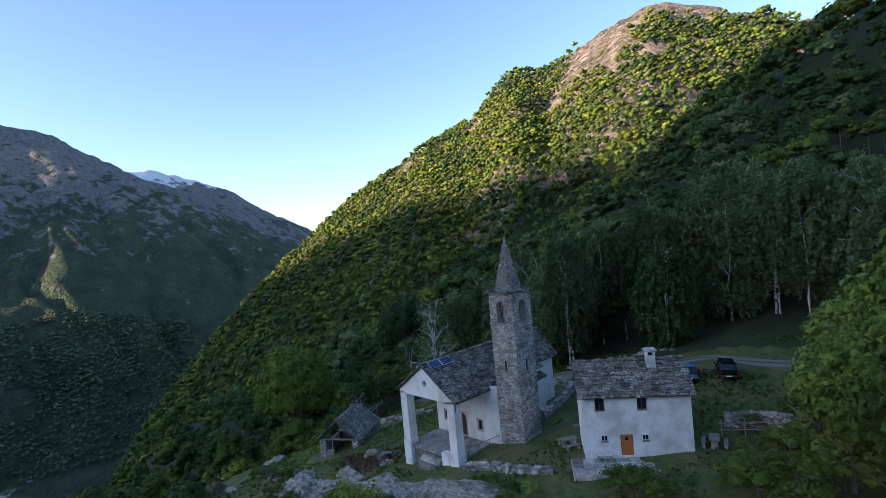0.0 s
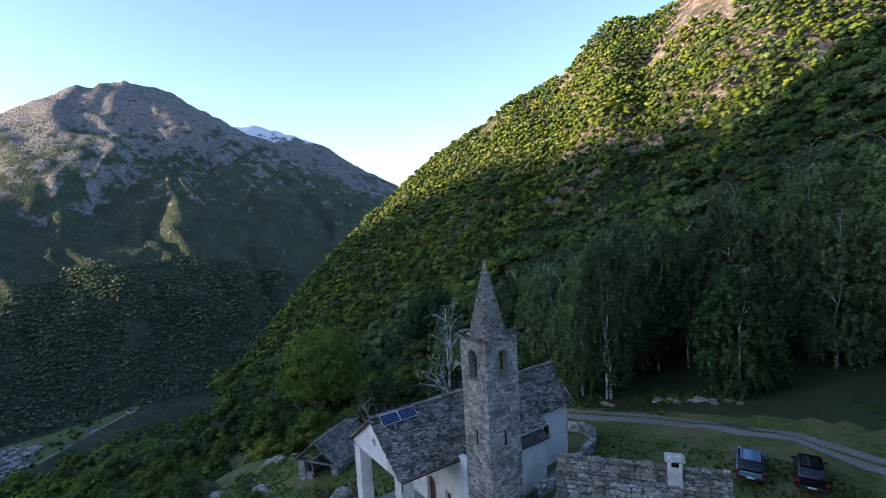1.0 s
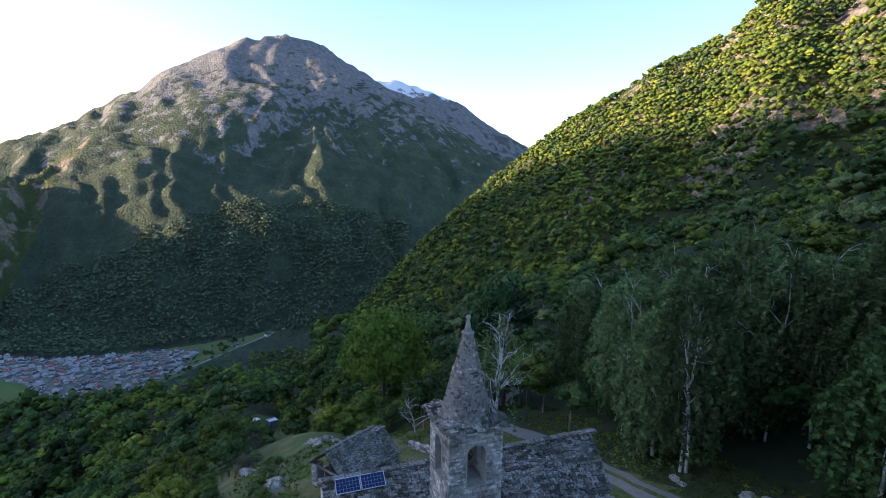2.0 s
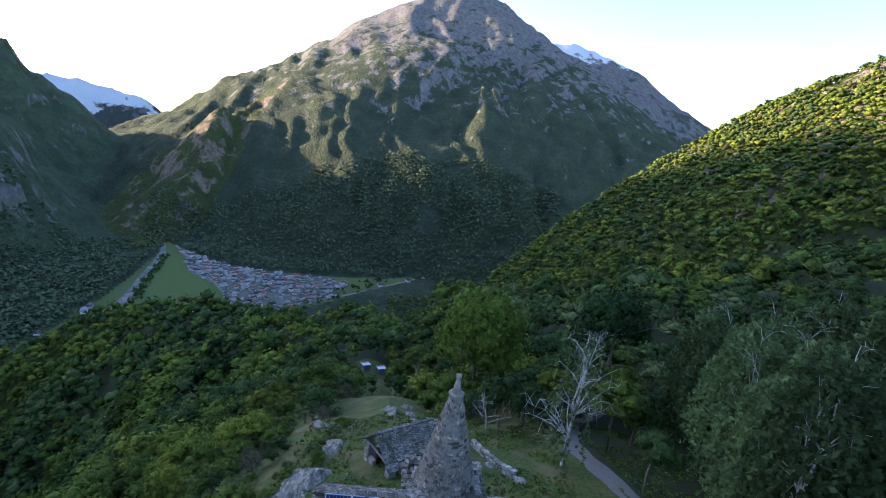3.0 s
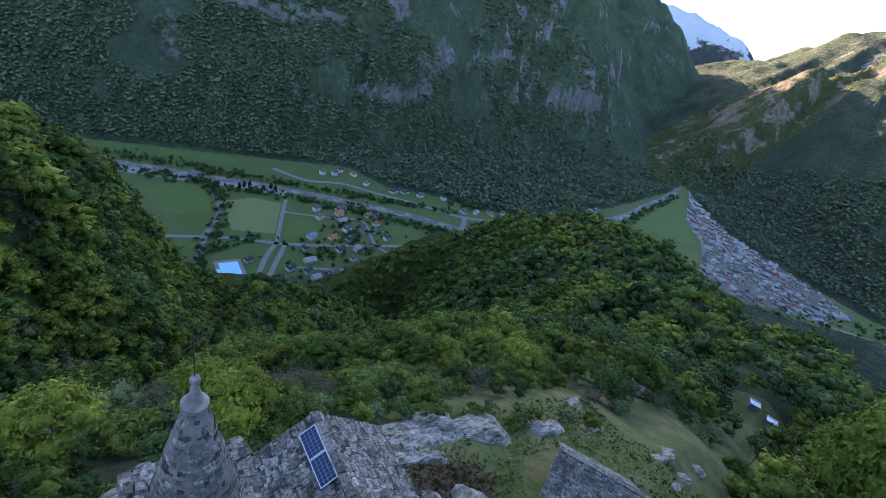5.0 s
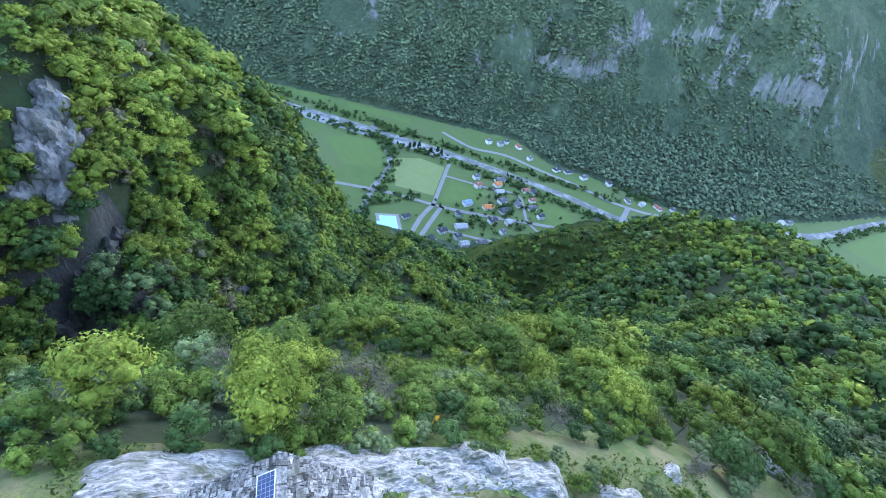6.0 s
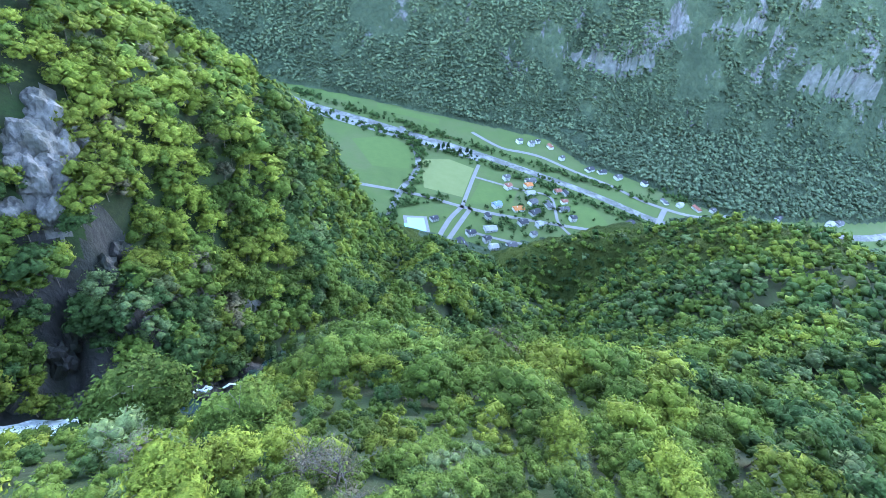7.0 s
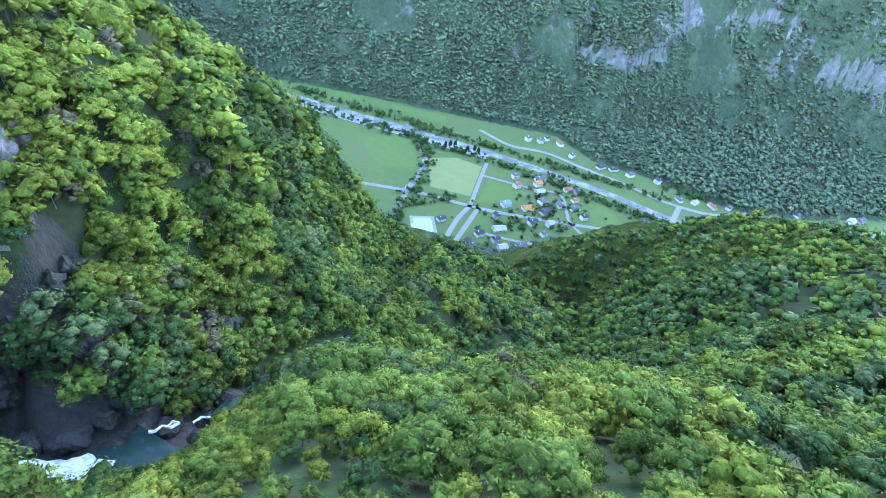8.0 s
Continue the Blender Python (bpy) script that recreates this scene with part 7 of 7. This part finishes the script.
for x, y, s in ((-50, 15, 1.0), (-46.5, 18, 0.8), (-56, 20, 1.1), (-41, 31, 0.9), (-52, 33, 1.1), (-63, 27, 1.15), (-84, 24, 1.2), (-92, 12, 1.1), (-97, -21, 1.1), (-86, -18, 0.9), (-60, -14.5, 0.75), (-104, 16, 1.2), (-118, 10, 1.2), (-118, -16, 1.2)):
    plant(t, x, y, 40 * x % 360, s)
M_LEAF_OLIVE = leafy("olive_leaves", (0.042, 0.08, 0.024), (0.07, 0.115, 0.032), through=0.15)
t = birch(15, 14, 4.6, "bushy broadleaf tree leafy to the ground beside the track", 1, 620, M_LEAF_OLIVE, 0.04, "trees beside the track")
for x, y, z in ((0.2, 34.8, 1.0), (-19, 31, 0.7), (25, 17, 0.75)):
    plant(t, x, y, 25 * y, z)
t = tree_kind("ash_tree", "bright green young ash tree on the slope by the house", "tree", 16, 12, 0.2, 4.6, (1, 1, 1.3), 8.0, M_LEAF, M_BARK, 34, 70, 0.24, 8, 1, 0.2, group="trees by the house")
for x, y, s in ((29.5, 8, 1.15), (33, 13, 1.2), (34, 3, 1.2), (38, 8, 1.3), (31, -4, 1.0), (37, -3, 1.1), (27.5, 0.5, 0.8), (42, 14, 1.3), (36, 20, 1.15), (25, 3.5, 0.85), (26.5, 9, 1.0), (24.2, 13.2, 0.8), (29, 15, 1.1)):
    plant(t, x, y, 31 * x, s)
t = tree_kind("hazel_bush", "leafy green hazel bush on the slope", "bush", 17, 3.0, 0.07, 2.0, (1, 1, 0.8), 1.5, M_LEAF, M_BARK, 18, 60, 0.24, 8, 0, 0.1, 0.6, group="bushes about the house")
for x, y, s in ((20.4, -0.6, 1.25), (22.5, 0.4, 1.3), (23.5, -2.4, 1.2), (24.6, 3.5, 1.2), (13.2, -3.2, 0.85), (11.6, -3.4, 0.7), (14.8, -3.4, 0.7), (5.6, -6.6, 0.45), (3.9, -7.0, 0.35), (22.5, 6.4, 0.9), (24, 10, 1.1), (19.3, 7.2, 0.55), (21, 8.6, 0.6), (17.6, 9.4, 0.5), (26.5, 5.5, 1.2), (19.4, 3.2, 0.9), (20.6, 6, 1.0), (21.2, 1.4, 1.1), (18.4, 0.4, 0.7), (22.4, 9.4, 1.0), (19.8, 11.8, 0.7)):
    plant(t, x, y, 53 * x, s)
t = tree_kind("edge_bush", "fresh green bush on the rim of the slope", "bush", 18, 3.2, 0.08, 2.3, (1, 1, 0.8), 1.8, M_LEAF, M_BARK, 22, 60, 0.22, 7, 0, 0.1, 0.6, group="bushes on the rim")
u = tree_kind("pale_bush", "silvery budding bush on the rim of the slope", "bush", 19, 3.4, 0.08, 2.2, (1, 1, 0.85), 1.9, M_LEAF_GREY, M_BARK, 16, 46, 0.2, 10, 3, 0.1, 0.6, group="bushes on the rim")
w = tree_kind("twiggy_bush", "brown twiggy bush with few leaves on the slope", "bush", 20, 3.6, 0.07, 2.1, (1, 1, 0.9), 2.0, M_TWIG, M_BARK, 12, 46, 0.14, 20, 7, 0.1, 0.6, group="bushes on the rim", inner=0.25)
v = tree_kind("yellow_tree", "yellow-green young tree on the slope below the chapel", "tree", 21, 6.5, 0.12, 3.0, (1, 1, 1.0), 4.6, M_LEAF_YELLOW, M_BARK, 26, 66, 0.22, 7, 1, 0.15, group="young trees on the slope")
rg = random.Random(6)
for k in range(76):
    x = rg.uniform(-56, 18)
    y = -13.2 + 0.10 * min(x, 0) - abs(rg.gauss(0, 7.5))
    z = (t, t, u, t, v, w, t, u)[k % 8]
    plant(z, x, y, rg.uniform(0, 360), rg.uniform(0.6, 1.15))
for k in range(46):
    x = rg.uniform(-112, -50)
    y = (-13.5 - 0.09 * (x + 50) if k % 2 else 7.5 + 0.1 * (x + 50)) + rg.gauss(0, 1.6)
    plant((t, u, t, w)[k % 4], x, y, rg.uniform(0, 360), rg.uniform(0.5, 1.0))
for k in range(14):
    plant(w, -19.5 + rg.gauss(0, 2.4), -4.6 + rg.gauss(0, 1.2), rg.uniform(0, 360), rg.uniform(0.16, 0.3))
for k in range(26):
    x = rg.uniform(-47, -12)
    plant((t, u)[k % 2], x, -12.6 - 0.06 * (x + 30) + rg.gauss(0, 0.7) + (3.4 if x < -33 else 0), rg.uniform(0, 360), rg.uniform(0.3, 0.55))
plant(v, -9.3, -24.2, 10, 0.85)
plant(u, -0.2, -27.8, 10, 1.4)
for x, y in ((-17, -24), (-14.5, -25.5), (-3.5, -25)):
    plant(w, x, y, 80 * x, 1.25)
g = tree_kind("gorse_bush", "small gorse bush covered in yellow flowers", "bush", 22, 1.2, 0.05, 0.75, (1, 1, 0.7), 0.9, M_FLOWER, M_BARK, 10, 40, 0.2, 5, 0, 0.1, 0.6)
plant(g, -21.7, -16.5, 0)
g = tree_kind("blossom_bush", "bush in white blossom on the rim", "bush", 23, 2.8, 0.07, 1.7, (1, 1, 0.8), 1.8, M_BLOSSOM, M_BARK, 12, 40, 0.18, 8, 0, 0.1, 0.6)
plant(g, -4.6, -20.5, 0)

# a patch of brown dead fern behind the chapel
def build_fern():
    rg = np.random.default_rng(19)
    n = 1500
    x, y = -20.5 + 2.6 * rg.normal(size=n), -4.8 + 1.5 * rg.normal(size=n)
    ok = ~((x > -13.6) & (y > -6))
    x, y = x[ok], y[ok]
    q = spray(len(x), rg, 1.0, 0.4)
    q -= q.mean(1, keepdims=True)
    q = q * (0.12 + 0.16 * rg.random((len(x), 1, 1))) + np.column_stack([x, y, ground_z(x, y) + 0.12 + 0.2 * rg.random(len(x))])[:, None]
    tagged(quad_mesh("dead_fern", q, M_FERN), "brown dead fern and leaf litter on the terrace", "fern", kind="stuff")


M_FERN = leafy("dead_fern", (0.075, 0.05, 0.028), (0.12, 0.085, 0.045), through=0.05)
build_fern()

# tufts and low herbs on the terrace
def build_tufts():
    rg = np.random.default_rng(9)
    n = 24000
    x, y = rg.uniform(-58, 30, n), rg.uniform(-13, 34, n)
    inside = ((x > -13.2) & (x < 0.4) & (y > -6) & (y < 14.8)) | (np.hypot(x - 9, y - 4) < 6) | ((np.abs(y - 22.6) < 3) & (x > -45)) | (np.hypot(x + 33, y) < 5.5)
    ok = ~inside & (fbm(x / 7, y / 7, 3, 12) > -0.12)
    x, y = x[ok], y[ok]
    z = ground_z(x, y)
    q = spray(len(x) * 3, rg, 1.0, 0.1)
    q -= q.mean(1, keepdims=True)
    s = np.repeat(0.08 + 0.13 * rg.random(len(x)) ** 2, 3)
    base = np.repeat(np.column_stack([x, y, z]), 3, 0) + np.column_stack([0.2 * rg.normal(size=(len(s), 2)), 0.5 * s])
    q = q * s[:, None, None] + base[:, None]
    ob = quad_mesh("grass_tufts", q, M_LEAF)
    tagged(ob, "tufts of grass and herbs on the terrace", "grass", kind="stuff")
    # meadow trees and hedges on the valley floor, and along the river
    pts = []
    for (ax, ay), (bx, by), k, w in (((80, -890), (-280, -722), 75, 7), ((-280, -722), (-540, -560), 70, 6), ((60, -935), (-270, -780), 80, 8), ((-270, -780), (-560, -640), 60, 5), ((-150, -800), (-175, -720), 26, 6), ((-175, -720), (-100, -540), 36, 7), ((-120, -600), (-200, -610), 12, 6), ((-500, -520), (-800, -545), 40, 8), ((-560, -660), (-900, -640), 50, 10), ((-960, -545), (-1300, -640), 45, 6), ((-1010, -250), (-1300, -60), 40, 14), ((-230, -520), (-400, -620), 40, 40), ((-300, -560), (-400, -660), 30, 30)):
        for _ in range(int(2.4 * k)):
            f = rg.random()
            pts.append((ax + (bx - ax) * f + w * rg.normal(), ay + (by - ay) * f + w * rg.normal()))
    pts = np.array(pts)
    zz = np.maximum(ground_z(pts[:, 0], pts[:, 1], False), FLOOR)
    forms = [crown(rg, 6, 2, (1, 1, 1), 0.5, clump=0.5, core=0) for _ in range(4)]
    spots = [(px, py, pz + 2.6, 2.4 + 3.6 * rg.random() ** 2, 1.1, 6 * rg.random()) for (px, py), pz in zip(pts, zz)]
    woods("valley_trees", "dark green hedges and trees along river and fields", M_LEAF_DARK, spots, forms)


build_tufts()
fir = tree_kind("fir_tree", "tall dark fir tree beside the river meadow", "tree", 24, 22, 0.3, 4.0, (0.8, 0.8, 2.4), 11, M_LEAF_EVER, M_BARK, 22, 26, 0.5, 4, group="firs by the river")
for x, y in ((-202, -747), (-211, -752), (-220, -753), (-238, -737), (-251, -743), (-256, -736)):
    plant(fir, x, y, x * 7, 1.0)
